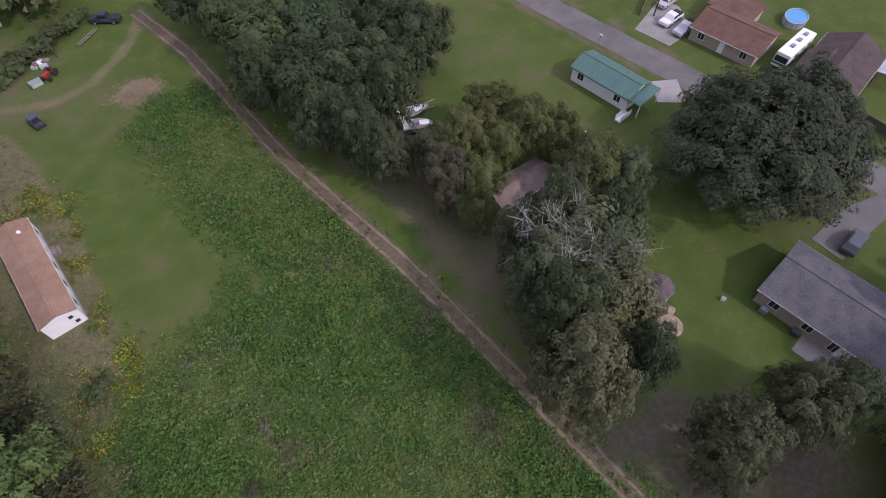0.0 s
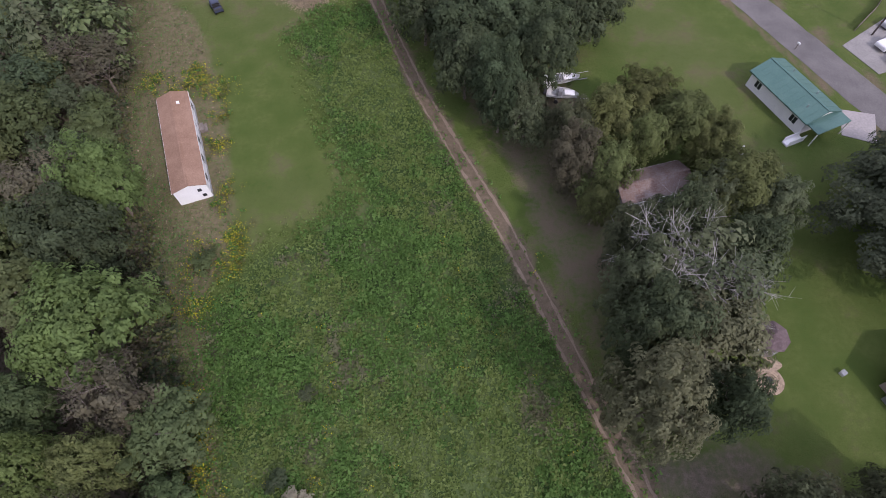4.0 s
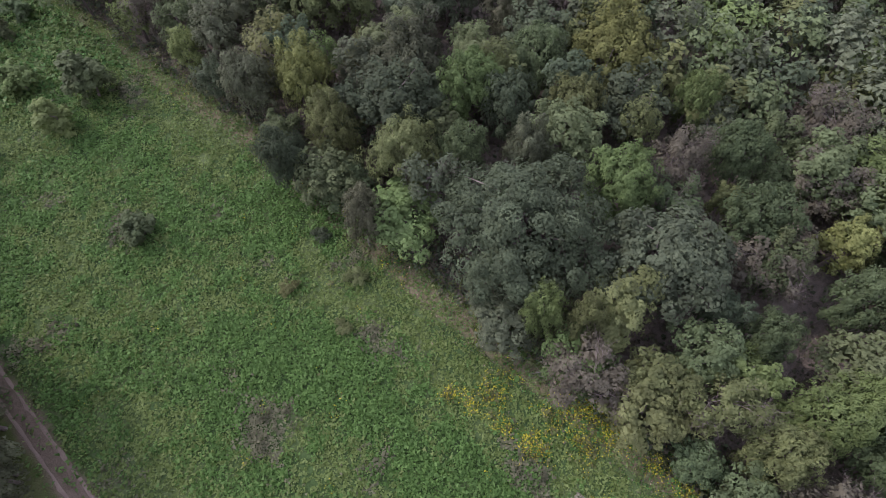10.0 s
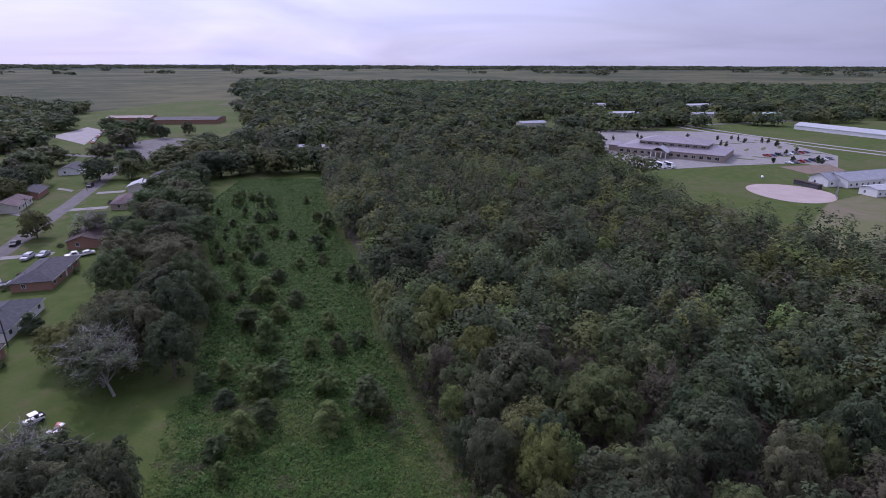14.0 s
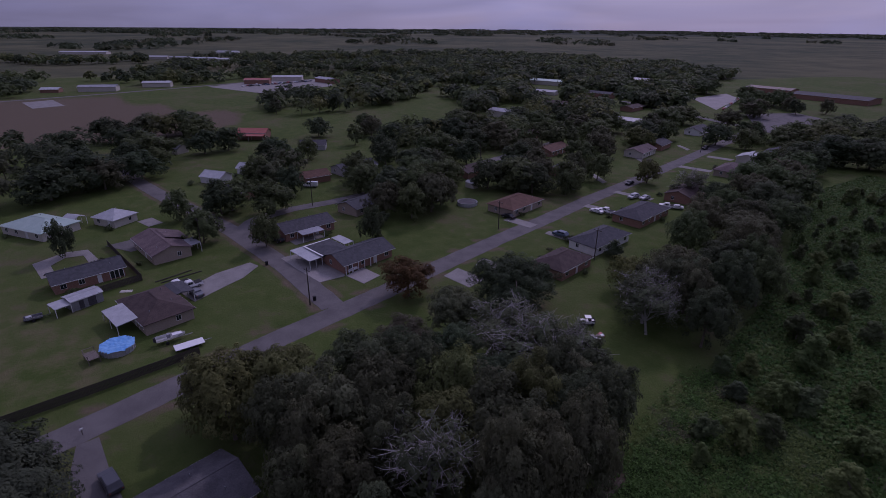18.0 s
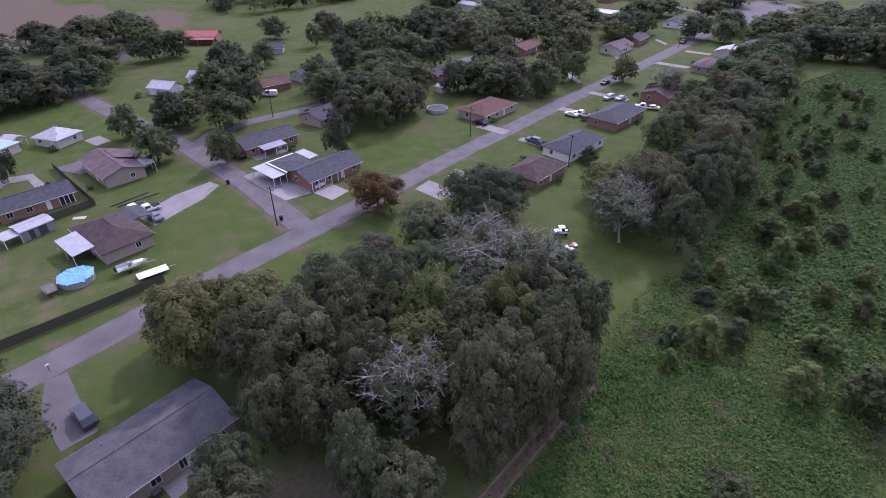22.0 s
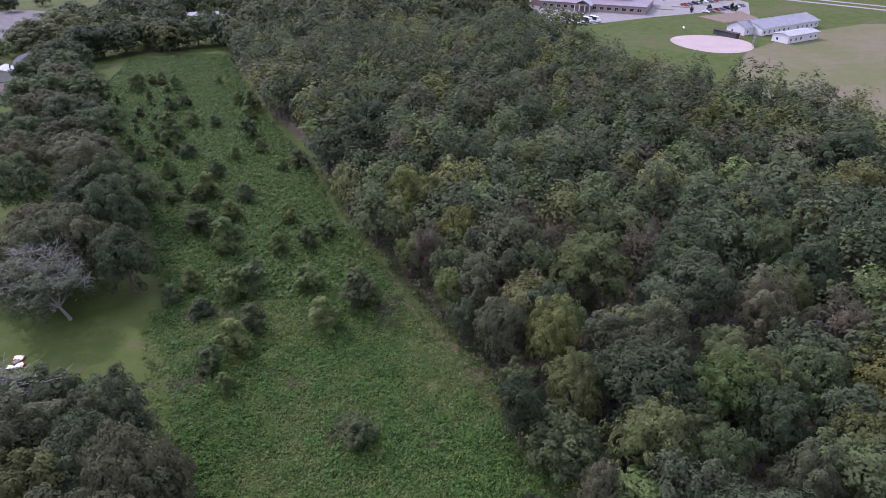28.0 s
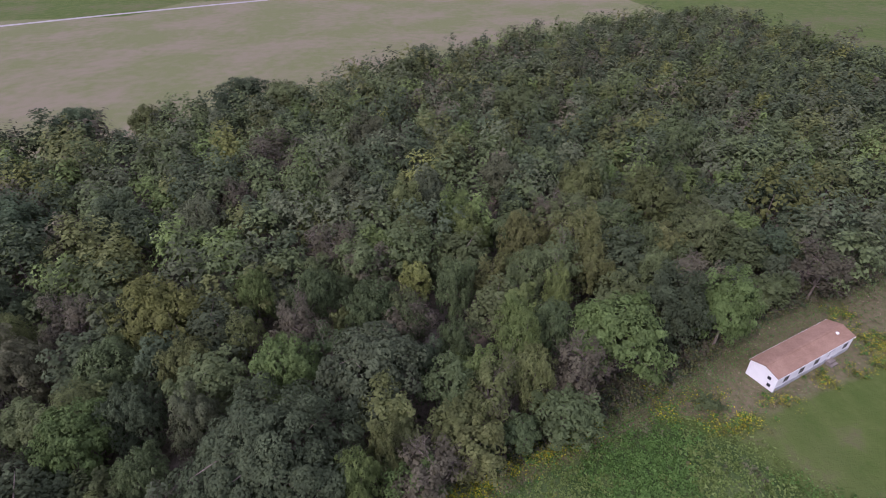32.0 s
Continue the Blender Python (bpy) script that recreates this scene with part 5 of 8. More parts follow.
for xx in (-8.4, -5.6, -2.4, 0.4):
    part("porch_column", soft_box(xx - 0.25, xx + 0.25, -24.7, -24.2, 0, 3.9, 0.04), WHITE, sch)
for i in range(14):
    if abs(-28 + 4.3 * i + 4) > 6:
        window(sch, -28 + 4.3 * i, -19, 1.2, 2.2, 1.6, 0)
    window(sch, -28 + 4.3 * i, 19, 1.2, 2.2, 1.6, 180)
for i in range(9):
    window(sch, -18 + 4.5 * i, -10, 6.2, 2.4, 1.0, 0)
for i in range(26):
    u, v = i % 9, i // 9
    ix, iy = 168 + 7.0 * u + 4 * v, 330 + 30 * v + 3.0 * u
    isl = prism(bmesh.new(), [(ix + 7 * math.cos(a) * 0.9 + 0.0, iy + 1.3 * math.sin(a)) for a in np.linspace(0, 2 * math.pi, 13)[:-1]], 0.05, 0.2)
    bmesh.ops.rotate(isl, verts=isl.verts[:], cent=(ix, iy, 0), matrix=Matrix.Rotation(radians(-33 + 90 * (i % 2)), 3, "Z"))
    if 60 < ix < 236 and iy < 450 and u % 2 == 0:
        tagged(part("grass_island", isl, GRASS_ISLAND, None), "narrow grass island with a kerb in the parking ground", "island", kind="structure")
    else:
        isl.free()
slab("mulch_bed", [(175, 306), (179.4, 286), (205.4, 295.2), (207.9, 314.5)], "brown bare bed beside the parking ground", SHELL, 0.12, "bed")
tk = thing("white_tank", 150.2, 275.0, 70, "small white tank lying on the ball field grass", "tank")
bm = bmesh.new()
tube(bm, (-1.6, 0, 0.55), (1.6, 0, 0.55), 0.5, 0.5, 12)
part("tank_body", bm, WHITE, tk)
part("tank_foot", boxes((-1.0, -0.8, -0.4, 0.4, 0, 0.3), (0.8, 1.0, -0.4, 0.4, 0, 0.3)), TIN_GREY, tk)
for j, (bx, by, L, W, mt, lab) in enumerate(((196, 268, 44, 16, TIN_GREY, "long school building with a grey metal roof"), (188, 243, 22, 8, TIN_WHITE, "low white portable classroom building"),
                                             (306, 458, 70, 14, TIN_WHITE, "long white building beyond the lawn"), (175, 262, 14, 10, TIN_GREY, "small building with a pale gabled front"))):
    house(bx, by, 20 if j != 2 else -62, L, W, mt, WHITE, lab, z=3.4, rise=2.4 if j != 1 else 0.7, fine=j != 2, name="school_building", group="")["category"] = "building"
ribbon("lane_school", [(186, 500), (199, 466), (214, 430), (238, 388), (268, 342), (310, 280)], 4.5, 0.10, CONCRETE_PALE, "pale concrete lane beside the school lawn", "road")
ribbon("lane_school_two", [(198, 508), (211, 474), (226, 438), (250, 396), (280, 350), (322, 288)], 4.5, 0.10, CONCRETE_PALE, "pale concrete lane beside the school lawn", "road")
ribbon("road_north", [(-330, 330), (-196, 312), (-120, 345), (-20, 400), (60, 455), (186, 500), (330, 560)], 6.5, 0.08, ASPHALT, "street along the north side of the town", "road")
bm = bmesh.new()
ring = [(145 + 17.5 * math.cos(a) * (1 + 0.12 * math.cos(a - 0.6)), 242 + 18.5 * math.sin(a)) for a in np.linspace(0, 2 * math.pi, 40)[:-1]]
prism(bm, ring[::1], -0.05, 0.05)
tagged(part("infield", bm, PINK_CLAY, None), "pale pink clay infield of a ball field", "ball field", kind="structure")
bf = thing("backstop", 161.5, 235, 60, "tall grey wire backstop behind the infield", "backstop")
for i in range(5):
    part("post", boxes((-4 + 2 * i - 0.06, -4 + 2 * i + 0.06, -0.06, 0.06, 0, 5)), TIN_GREY, bf)
for i in range(5):
    part("rail", boxes((-4, 4, -0.03, 0.03, 0.9 + i, 0.96 + i)), TIN_GREY, bf)
dg = thing("dugout", 161.5, 256, 108, "dark dugout with a flat roof beside the infield", "dugout")
part("wall", boxes((-6.5, 6.5, 1.0, 1.2, 0, 2.1), (-6.5, -6.3, -1.2, 1.0, 0, 2.1), (6.3, 6.5, -1.2, 1.0, 0, 2.1)), SH_DARK, dg)
part("roof", boxes((-6.8, 6.8, -1.5, 1.5, 2.1, 2.25)), SH_BROWN, dg)
part("bench", boxes((-6.0, 6.0, 0.4, 0.8, 0.4, 0.46)), WOOD_OLD, dg)
slab("plaza_far", [(-244, 362), (-196, 308), (-183, 312), (-194, 352), (-207, 392), (-232, 400)], "grey paved forecourt of a far school", ASPHALT, 0.1, "parking")
slab("parking_far", [(-320, 399), (-332, 458), (-304, 437), (-266, 360)], "pale concrete parking ground of a far school", CONCRETE_PALE, 0.1, "parking")
slab("gravel_yard", [(-562, 36), (-597, 86), (-598, 162), (-526, 146), (-490, 75)], "pale gravel yard with parked vehicles", CONCRETE, 0.1, "yard")
slab("bare_pad", [(-500, -96), (-508, -78), (-470, -66), (-462, -84)], "bare pale pad at the field's corner", CONCRETE, 0.1, "yard")
for bx, by, rot, L, W, mt, wl, lab in ((-262, 500, 8, 58, 28, SH_GREY, BRICK, "far brick school with a flat grey roof"), (-322, 508, 8, 40, 16, TIN_RUST, BRICK, "far brick school wing"),
                                       (-432, 456, 8, 60, 20, TIN_GREY, BRICK, "far long brick building with a pale roof"), (-459, 354, 28, 52, 16, TIN_PALEGREEN, CREAM, "far long building with a pale green roof"),
                                       (56, 488, 20, 24, 12, TIN_GREY, CREAM, "far grey-roofed house among trees"), (165, 588, 15, 30, 11, TIN_WHITE, WHITE, "far white-roofed house past the school"), (158, 700, 15, 26, 10, TIN_WHITE, WHITE, "far pale house in the woods"), (287, 702, 15, 46, 16, TIN_WHITE, WHITE, "far cluster of white buildings in the woods"), (245, 584, 15, 28, 12, TIN_GREY, CREAM, "far grey building past the school"), (311, 588, 15, 30, 12, TIN_PALEGREEN, WHITE, "far pale green building past the school"),
                                       (-103, 346, 5, 18, 5, TIN_GREY, CREAM, "far pale trailer row behind the trees"), (-580, -5, 75, 24, 10, TIN_WHITE, CREAM, "far white-roofed house beside the country road"),
                                       (-562, -51, 75, 30, 10, TIN_GREY, CREAM, "far long low house beside the country road"), (-566, -86, 75, 14, 9, TIN_WHITE, BRICK, "far small house beside the country road"),
                                       (-575, 84, 70, 24, 12, TIN_RED, BRICK, "far red-roofed store in the gravel yard"), (-596, 118, 70, 30, 14, TIN_WHITE, CREAM, "far pale store in the gravel yard"), (-560, 150, 20, 26, 12, TIN_GREY, BRICK, "far grey store at the gravel yard"),
                                       (-950, 62, 70, 40, 16, TIN_WHITE, CREAM, "distant pale warehouse among trees"), (-985, 30, 70, 30, 12, TIN_GREY, CREAM, "distant grey warehouse among trees"), (-920, 90, 60, 26, 12, TIN_WHITE, WHITE, "distant white building among trees"),
                                       (-1014, -2, 70, 34, 14, TIN_WHITE, CREAM, "distant pale building among trees"), (-1200, -117, 70, 80, 18, TIN_WHITE, CREAM, "distant long pale building past the straw field"), (-1150, 120, 60, 40, 16, TIN_WHITE, WHITE, "distant white building in the woods"),
                                       (-240, 250, 20, 22, 9, TIN_GREY, CREAM, "long grey-roofed building among trees"), (-300, 200, 20, 26, 9, TIN_GREY, CREAM, "long grey building among trees"), (-356, 330, 20, 22, 9, SH_SLATE, BRICK, "far slate-roofed house among trees"),
                                       (-330, 262, 40, 18, 9, SH_BROWN, BRICK, "far brown-roofed house among trees"), (-392, 300, 30, 20, 9, TIN_WHITE, CREAM, "far white-roofed house among trees"), (-290, 300, 110, 18, 9, SH_BROWN, BRICK, "far brown-roofed house among trees")):
    house(bx, by, rot, L, W, mt, wl, lab, z=4.0 if L > 20 else 2.8, rise=1.2, fine=False, name="building", group="far buildings")["category"] = "building"

# ---- vehicles ----
CAR_KINDS = {
    "sedan": (4.6, 1.8, [(0, .3), (0, .75), (.15, .86), (1.1, .92), (1.75, 1.4), (3.1, 1.42), (3.9, .98), (4.5, .92), (4.6, .7), (4.6, .3)], (1.25, 3.75)),
    "suv": (4.8, 1.9, [(0, .35), (0, .9), (.15, 1.0), (1.2, 1.05), (1.8, 1.7), (4.2, 1.72), (4.65, 1.1), (4.8, .95), (4.8, .35)], (1.3, 4.5)),
    "pickup": (5.5, 1.95, [(0, .4), (0, .9), (.15, 1.05), (1.4, 1.1), (1.95, 1.78), (3.3, 1.78), (3.5, 1.12), (5.4, 1.12), (5.5, 1.0), (5.5, .4)], (1.5, 3.45)),
    "van": (5.2, 2.0, [(0, .4), (0, .95), (.2, 1.1), (.8, 1.25), (1.5, 2.0), (5.1, 2.05), (5.2, 1.7), (5.2, .4)], (0.9, 3.0)),
    "bus": (9.0, 2.4, [(0, .45), (0, 1.4), (.3, 1.6), (1.0, 1.7), (1.3, 2.8), (8.9, 2.85), (9.0, 2.6), (9.0, .45)], (1.2, 8.9)),
}
CAR_PARTS = {}


def car(kind, x, y, rot, rgb, label, name=None, category=None, z=0.07):
    L, W, prof, (g0, g1) = CAR_KINDS[kind]
    c = thing(name or {"sedan": "car", "suv": "car", "van": "van", "bus": "bus", "pickup": "pickup_truck"}[kind], x, y, rot, label, category or {"pickup": "truck", "van": "van", "bus": "bus"}.get(kind, "car"), "parked vehicles", z)
    if kind not in CAR_PARTS:
        bm = bmesh.new()
        lo = min(v for _, v in prof) + 0.62
        left, right = [], []
        for u, v in prof:
            inset = 0.0 if v < 1.12 else 0.18
            left.append(bm.verts.new((u - L / 2, -W / 2 + inset, v)))
            right.append(bm.verts.new((u - L / 2, W / 2 - inset, v)))
        n = len(prof)
        bm.faces.new(left)
        bm.faces.new(right[::-1])
        for i in range(n):
            j = (i + 1) % n
            bm.faces.new((left[j], left[i], right[i], right[j]))
        bmesh.ops.recalc_face_normals(bm, faces=bm.faces[:])
        bmesh.ops.bevel(bm, geom=bm.edges[:], offset=0.05, segments=2, affect="EDGES")
        body = bpy.data.meshes.new("body")
        bm.to_mesh(body)
        bm.free()
        top = max(v for _, v in prof)
        gl = []
        belt = 1.12 if top > 1.6 else 0.98
        for s in (-1, 1):
            bm = bmesh.new()
            yy = s * (W / 2 - 0.09)
            for a, b in ((g0 + 0.55, (g0 + g1) / 2 + 0.1), ((g0 + g1) / 2 + 0.18, g1 - 0.4)):
                box(bm, a - L / 2, b - L / 2, min(yy, yy + s * 0.03) - 0.02, max(yy, yy + s * 0.03) + 0.01, belt, top - 0.16)
            me = bpy.data.meshes.new("side_window")
            bm.to_mesh(me)
            bm.free()
            me.materials.append(GLASS)
            gl.append(("side_window", me))
        for u0, u1, z0, z1, nm in ((g0, g0 + 0.62, belt, top - 0.06, "windscreen"), (g1, g1 - 0.5, belt, top - 0.06, "rear_window")):
            bm = bmesh.new()
            slope(bm, (u0 - L / 2 - 0.03, -W / 2 + 0.22, z0), (u0 - L / 2 - 0.03, W / 2 - 0.22, z0), (u1 - L / 2 - 0.03 * (1 if u1 > u0 else -1), W / 2 - 0.28, z1), (u1 - L / 2 - 0.03 * (1 if u1 > u0 else -1), -W / 2 + 0.28, z1), 0.04)
            bmesh.ops.translate(bm, verts=bm.verts[:], vec=(0, 0, 0.05))
            me = bpy.data.meshes.new(nm)
            bm.to_mesh(me)
            bm.free()
            me.materials.append(GLASS)
            gl.append((nm, me))
        bm = bmesh.new()
        tube(bm, (0, -0.11, 0), (0, 0.11, 0), 0.33, 0.33, 14)
        tyre = bpy.data.meshes.new("tyre")
        bm.to_mesh(tyre)
        bm.free()
        tyre.materials.append(RUBBER)
        bm = bmesh.new()
        tube(bm, (0, -0.125, 0), (0, 0.125, 0), 0.19, 0.19, 10)
        rim = bpy.data.meshes.new("rim")
        bm.to_mesh(rim)
        bm.free()
        rim.materials.append(CHROME)
        CAR_PARTS[kind] = (body, gl, tyre, rim, {})
    body, gl, tyre, rim, painted = CAR_PARTS[kind]
    if rgb not in painted:
        me = body.copy()
        me.materials.append(paint(rgb))
        painted[rgb] = me
    part("body", painted[rgb], None, c)
    for nm, me in gl:
        part(nm, me, None, c)
    for u in (L * 0.19, L * 0.8):
        for s in (-1, 1):
            w = part("wheel", tyre, None, c)
            w.matrix_basis = pose(u - L / 2, s * (W / 2 - 0.1), 0.33)
            part("rim", rim, None, w)
    for s in (-1, 1):
        part("headlight", boxes((-L / 2 - 0.02, -L / 2 + 0.1, s * W * 0.36 - 0.16, s * W * 0.36 + 0.16, 0.62, 0.76)), WHITE, c)
        part("tail_light", boxes((L / 2 - 0.08, L / 2 + 0.02, s * W * 0.4 - 0.1, s * W * 0.4 + 0.1, 0.68, 0.86)), TIN_RED, c)
    if kind == "pickup":
        part("bed_floor", boxes((0.85, 2.6, -W / 2 + 0.14, W / 2 - 0.14, 1.0, 1.13)), RUBBER, c)
    return c


WH, SI, BK, BL, RD, GR = (0.75, 0.75, 0.75), (0.45, 0.46, 0.48), (0.02, 0.02, 0.025), (0.07, 0.1, 0.17), (0.3, 0.03, 0.025), (0.16, 0.17, 0.18)
car("suv", -65.6, -15.4, 20, (0.07, 0.075, 0.085), "dark grey car parked on the driveway of the grey house")
car("sedan", -76.6, -71.2, 20, SI, "silver car parked on the gravel drive")
car("pickup", -73.9, -66.3, 200, WH, "white pickup truck parked before the rust-roofed house")
car("pickup", -74.4, -62.9, 200, SI, "silver pickup truck parked before the rust-roofed house")
for kind, x, y, rot, rgb, lab in (("pickup", -122.6, 122.6, 18, WH, "white pickup on a driveway"), ("sedan", -124.0, 119.8, 18, WH, "white car on a driveway"),
                                  ("suv", -130.6, 142.6, 100, SI, "silver car before a house"), ("sedan", -128.0, 145.6, 100, SI, "pale car before a house"),
                                  ("sedan", -115.6, 147.0, 40, WH, "white car on the grass beside a house"), ("pickup", -117.6, 145.0, 40, WH, "white truck beside a house"),
                                  ("suv", -112.2, 95.6, 18, (0.1, 0.13, 0.18), "dark blue car on a driveway"), ("sedan", -144.6, 154.6, 108, BK, "black car parked at the kerb"),
                                  ("sedan", -132.0, 90.6, 18, BK, "black car beside the orange-roofed house"), ("van", -193.0, 42.6, 60, WH, "white van before a brick house"),
                                  ("sedan", -168.0, 189.0, 110, BK, "black car on a driveway"), ("pickup", -123.0, -2.6, 110, WH, "white pickup beside the carport"),
                                  ("sedan", -118.6, -1.6, 20, GR, "grey car under the carport"), ("sedan", -117.4, 33.6, 24, WH, "white car under the porch roof"),
                                  ("pickup", -143.6, 20.6, 30, BK, "black pickup beside the bend"), ("suv", -147.0, 17.6, 30, BK, "black car beside the bend"),
                                  ("sedan", -199.0, 276.0, 110, BK, "dark car at the street's end"), ("sedan", -196.0, 272.0, 110, SI, "silver car at the street's end"),
                                  ("suv", -176.0, 236.0, 108, BK, "dark car on the street"), ("suv", -189.0, 110.0, 20, SI, "silver car on the back street")):
    car(kind, x, y, rot, rgb, lab)
for i in range(3):
    car("bus", 102.5 + 5.0 * i, 299.0 + 0.9 * i, 105, WH, "white minibus parked beside the school")
for i in range(16):
    car(("sedan", "suv", "pickup")[i % 3], 186 + (i % 8) * 4.6, 316 + 24 * (i // 8) + (i % 8) * 2.2, 118, (WH, SI, BK, BL, RD, GR)[(i * 5) % 6], "car parked at the school")
rv = thing("motorhome", -86.6, -49.7, 21.0, "white and green motorhome parked beside a house", "motorhome", z=0.0)
part("body", soft_box(-4.8, 4.8, -1.22, 1.22, 0.5, 3.1, 0.16), WHITE, rv)
part("windscreen", soft_box(4.7, 4.86, -1.05, 1.05, 1.5, 2.5, 0.05), GLASS, rv)
part("stripe", boxes((-4.82, 4.82, -1.235, 1.235, 0.95, 1.35)), paint((0.05, 0.2, 0.17)), rv, "dark green side stripe")
for xx in (-3.0, -0.6, 1.8):
    part("roof_unit", soft_box(xx - 0.45, xx + 0.45, -0.35, 0.35, 3.08, 3.4, 0.08), TIN_GREY, rv)
    part("window", boxes((xx - 0.5, xx + 0.5, -1.25, 1.25, 1.7, 2.3)), GLASS, rv)
for xx in (-3.2, 3.2):
    for s in (-1, 1):
        bm = bmesh.new()
        tube(bm, (xx, s * 1.0, 0.45), (xx, s * 1.24, 0.45), 0.45, 0.45, 14)
        part("wheel", bm, RUBBER, rv)



def utility_vehicle(x, y, rot, rgb, label):
    utv = thing("utility_vehicle", x, y, rot, label, "utility vehicle")
    part("body", soft_box(-1.4, 1.4, -0.7, 0.7, 0.4, 0.95, 0.1), paint(rgb), utv)
    part("roof", soft_box(-0.6, 0.7, -0.65, 0.65, 1.75, 1.82, 0.03), paint(rgb), utv)
    for xx in (-0.55, 0.65):
        for s in (-1, 1):
            part("roll_bar", boxes((xx - 0.03, xx + 0.03, s * 0.62 - 0.03, s * 0.62 + 0.03, 0.9, 1.77)), SH_DARK, utv)
    part("cargo_bed", boxes((0.75, 1.5, -0.68, -0.62, 0.9, 1.2), (0.75, 1.5, 0.62, 0.68, 0.9, 1.2), (1.44, 1.5, -0.68, 0.68, 0.9, 1.2)), SH_DARK, utv)
    part("seat", soft_box(0.2, 0.65, -0.55, 0.55, 0.9, 1.35, 0.06), RUBBER, utv)
    for xx in (-0.95, 0.95):
        for s in (-1, 1):
            bm = bmesh.new()
            tube(bm, (xx, s * 0.5, 0.32), (xx, s * 0.76, 0.32), 0.32, 0.32, 12)
            part("wheel", bm, RUBBER, utv)


utility_vehicle(33.4, -80.8, 120, (0.05, 0.06, 0.1), "small dark blue utility vehicle parked on the grass")
utility_vehicle(-70.2, 69.4, 60, WH, "small white utility vehicle beside the yard trees")


def boat(x, y, rot, label, L=5.2, mast=False):
    b = thing("boat", x, y, rot, label, "boat")
    bm = bmesh.new()
    rows = []
    for k in range(9):
        u = k / 8
        w = 0.95 * (1 - max(0, (u - 0.45) / 0.55) ** 2.2) + 0.02
        rows.append([bm.verts.new(((u - 0.5) * L, s * w * f, zz)) for s, f, zz in ((-1, 1, 1.35), (-1, 0.75, 0.8), (0, 0, 0.55 + 0.3 * u * u), (1, 0.75, 0.8), (1, 1, 1.35))])
    for a, c in zip(rows, rows[1:]):
        for j in range(4):
            bm.faces.new((a[j], a[j + 1], c[j + 1], c[j]))
    for r in rows[:1]:
        bm.faces.new(r[::-1])
    bmesh.ops.solidify(bm, geom=bm.faces[:], thickness=0.06)
    part("hull", bm, WHITE, b)
    part("deck", soft_box(0.2, L * 0.38, -0.5, 0.5, 1.2, 1.42, 0.08), WHITE, b)
    part("console", soft_box(-0.7, -0.1, -0.4, 0.4, 0.8, 1.75, 0.06), TIN_GREY, b)
    part("outboard_motor", soft_box(-L / 2 - 0.45, -L / 2 - 0.02, -0.2, 0.2, 0.7, 1.75, 0.08), SH_DARK, b)
    part("trailer_frame", boxes((-L / 2, L / 2 + 1.3, -0.06, 0.06, 0.42, 0.5), (-0.9, -0.8, -1.0, 1.0, 0.42, 0.5)), TIN_GREY, b)
    for s in (-1, 1):
        bm = bmesh.new()
        tube(bm, (-0.85, s * 0.95, 0.3), (-0.85, s * 1.13, 0.3), 0.3, 0.3, 12)
        part("trailer_wheel", bm, RUBBER, b)
    if mast:
        bm = bmesh.new()
        tube(bm, (-1.5, 0.1, 1.5), (L / 2 + 1.2, 0.1, 1.7), 0.05, 0.04, 6)
        part("mast", bm, TIN_WHITE, b)
    return b


boat(-20.9, -60.6, 188, "white boat with a mast laid along it on a trailer", 5.6, True)
boat(-20.6, -57.6, 170, "small white boat on a trailer under a tree", 4.6)
boat(-100.4, -7.2, 100, "open white boat on a trailer by the fence", 5.2)
tr = thing("flat_trailer", -96.6, -4.2, 100, "flat trailer with a white deck by the fence", "trailer")
part("deck", boxes((-2.6, 2.6, -1.1, 1.1, 0.6, 0.72)), WHITE, tr)
part("drawbar", boxes((2.6, 4.0, -0.06, 0.06, 0.5, 0.6)), TIN_GREY, tr)
for s in (-1, 1):
    bm = bmesh.new()
    tube(bm, (-0.4, s * 1.0, 0.3), (-0.4, s * 1.2, 0.3), 0.3, 0.3, 12)
    part("wheel", bm, RUBBER, tr)

# ---- gazebo, paved path and fire pit ----
gz = thing("gazebo", -36.9, -19.1, 20, "small octagonal gazebo with a dark shingle roof on the lawn", "gazebo")
for i in range(8):
    a0, a1 = math.pi * i / 4, math.pi * (i + 1) / 4
    bm = bmesh.new()
    slope(bm, (1.9 * math.cos(a0), 1.9 * math.sin(a0), 2.35), (1.9 * math.cos(a1), 1.9 * math.sin(a1), 2.35), (0, 0, 3.5), None, 0.08)
    part("roof_panel", bm, SH_PURPLE, gz)
    part("post", boxes((1.6 * math.cos(a0) - 0.05, 1.6 * math.cos(a0) + 0.05, 1.6 * math.sin(a0) - 0.05, 1.6 * math.sin(a0) + 0.05, 0, 2.45)), WHITE, gz)
    if i != 1:
        bm = bmesh.new()
        for zz in (0.35, 0.9):
            tube(bm, (1.6 * math.cos(a0), 1.6 * math.sin(a0), zz), (1.6 * math.cos(a1), 1.6 * math.sin(a1), zz), 0.04, 0.04, 4)
        part("railing", bm, WHITE, gz)
bm = bmesh.new()
prism(bm, [(1.7 * math.cos(math.pi * i / 4), 1.7 * math.sin(math.pi * i / 4)) for i in range(8)], -0.02, 0.14)
part("floor", bm, WOOD_OLD, gz)
pit = thing("fire_pit", -36.3, -14.9, 0, "round stone fire pit with a paved ring on the lawn", "fire pit")
stone = bpy.data.meshes.new("stone")
bm = soft_box(-0.17, 0.17, -0.11, 0.11, 0, 0.12, 0.03)
bm.to_mesh(stone)
bm.free()
stone.materials.append(STONE)
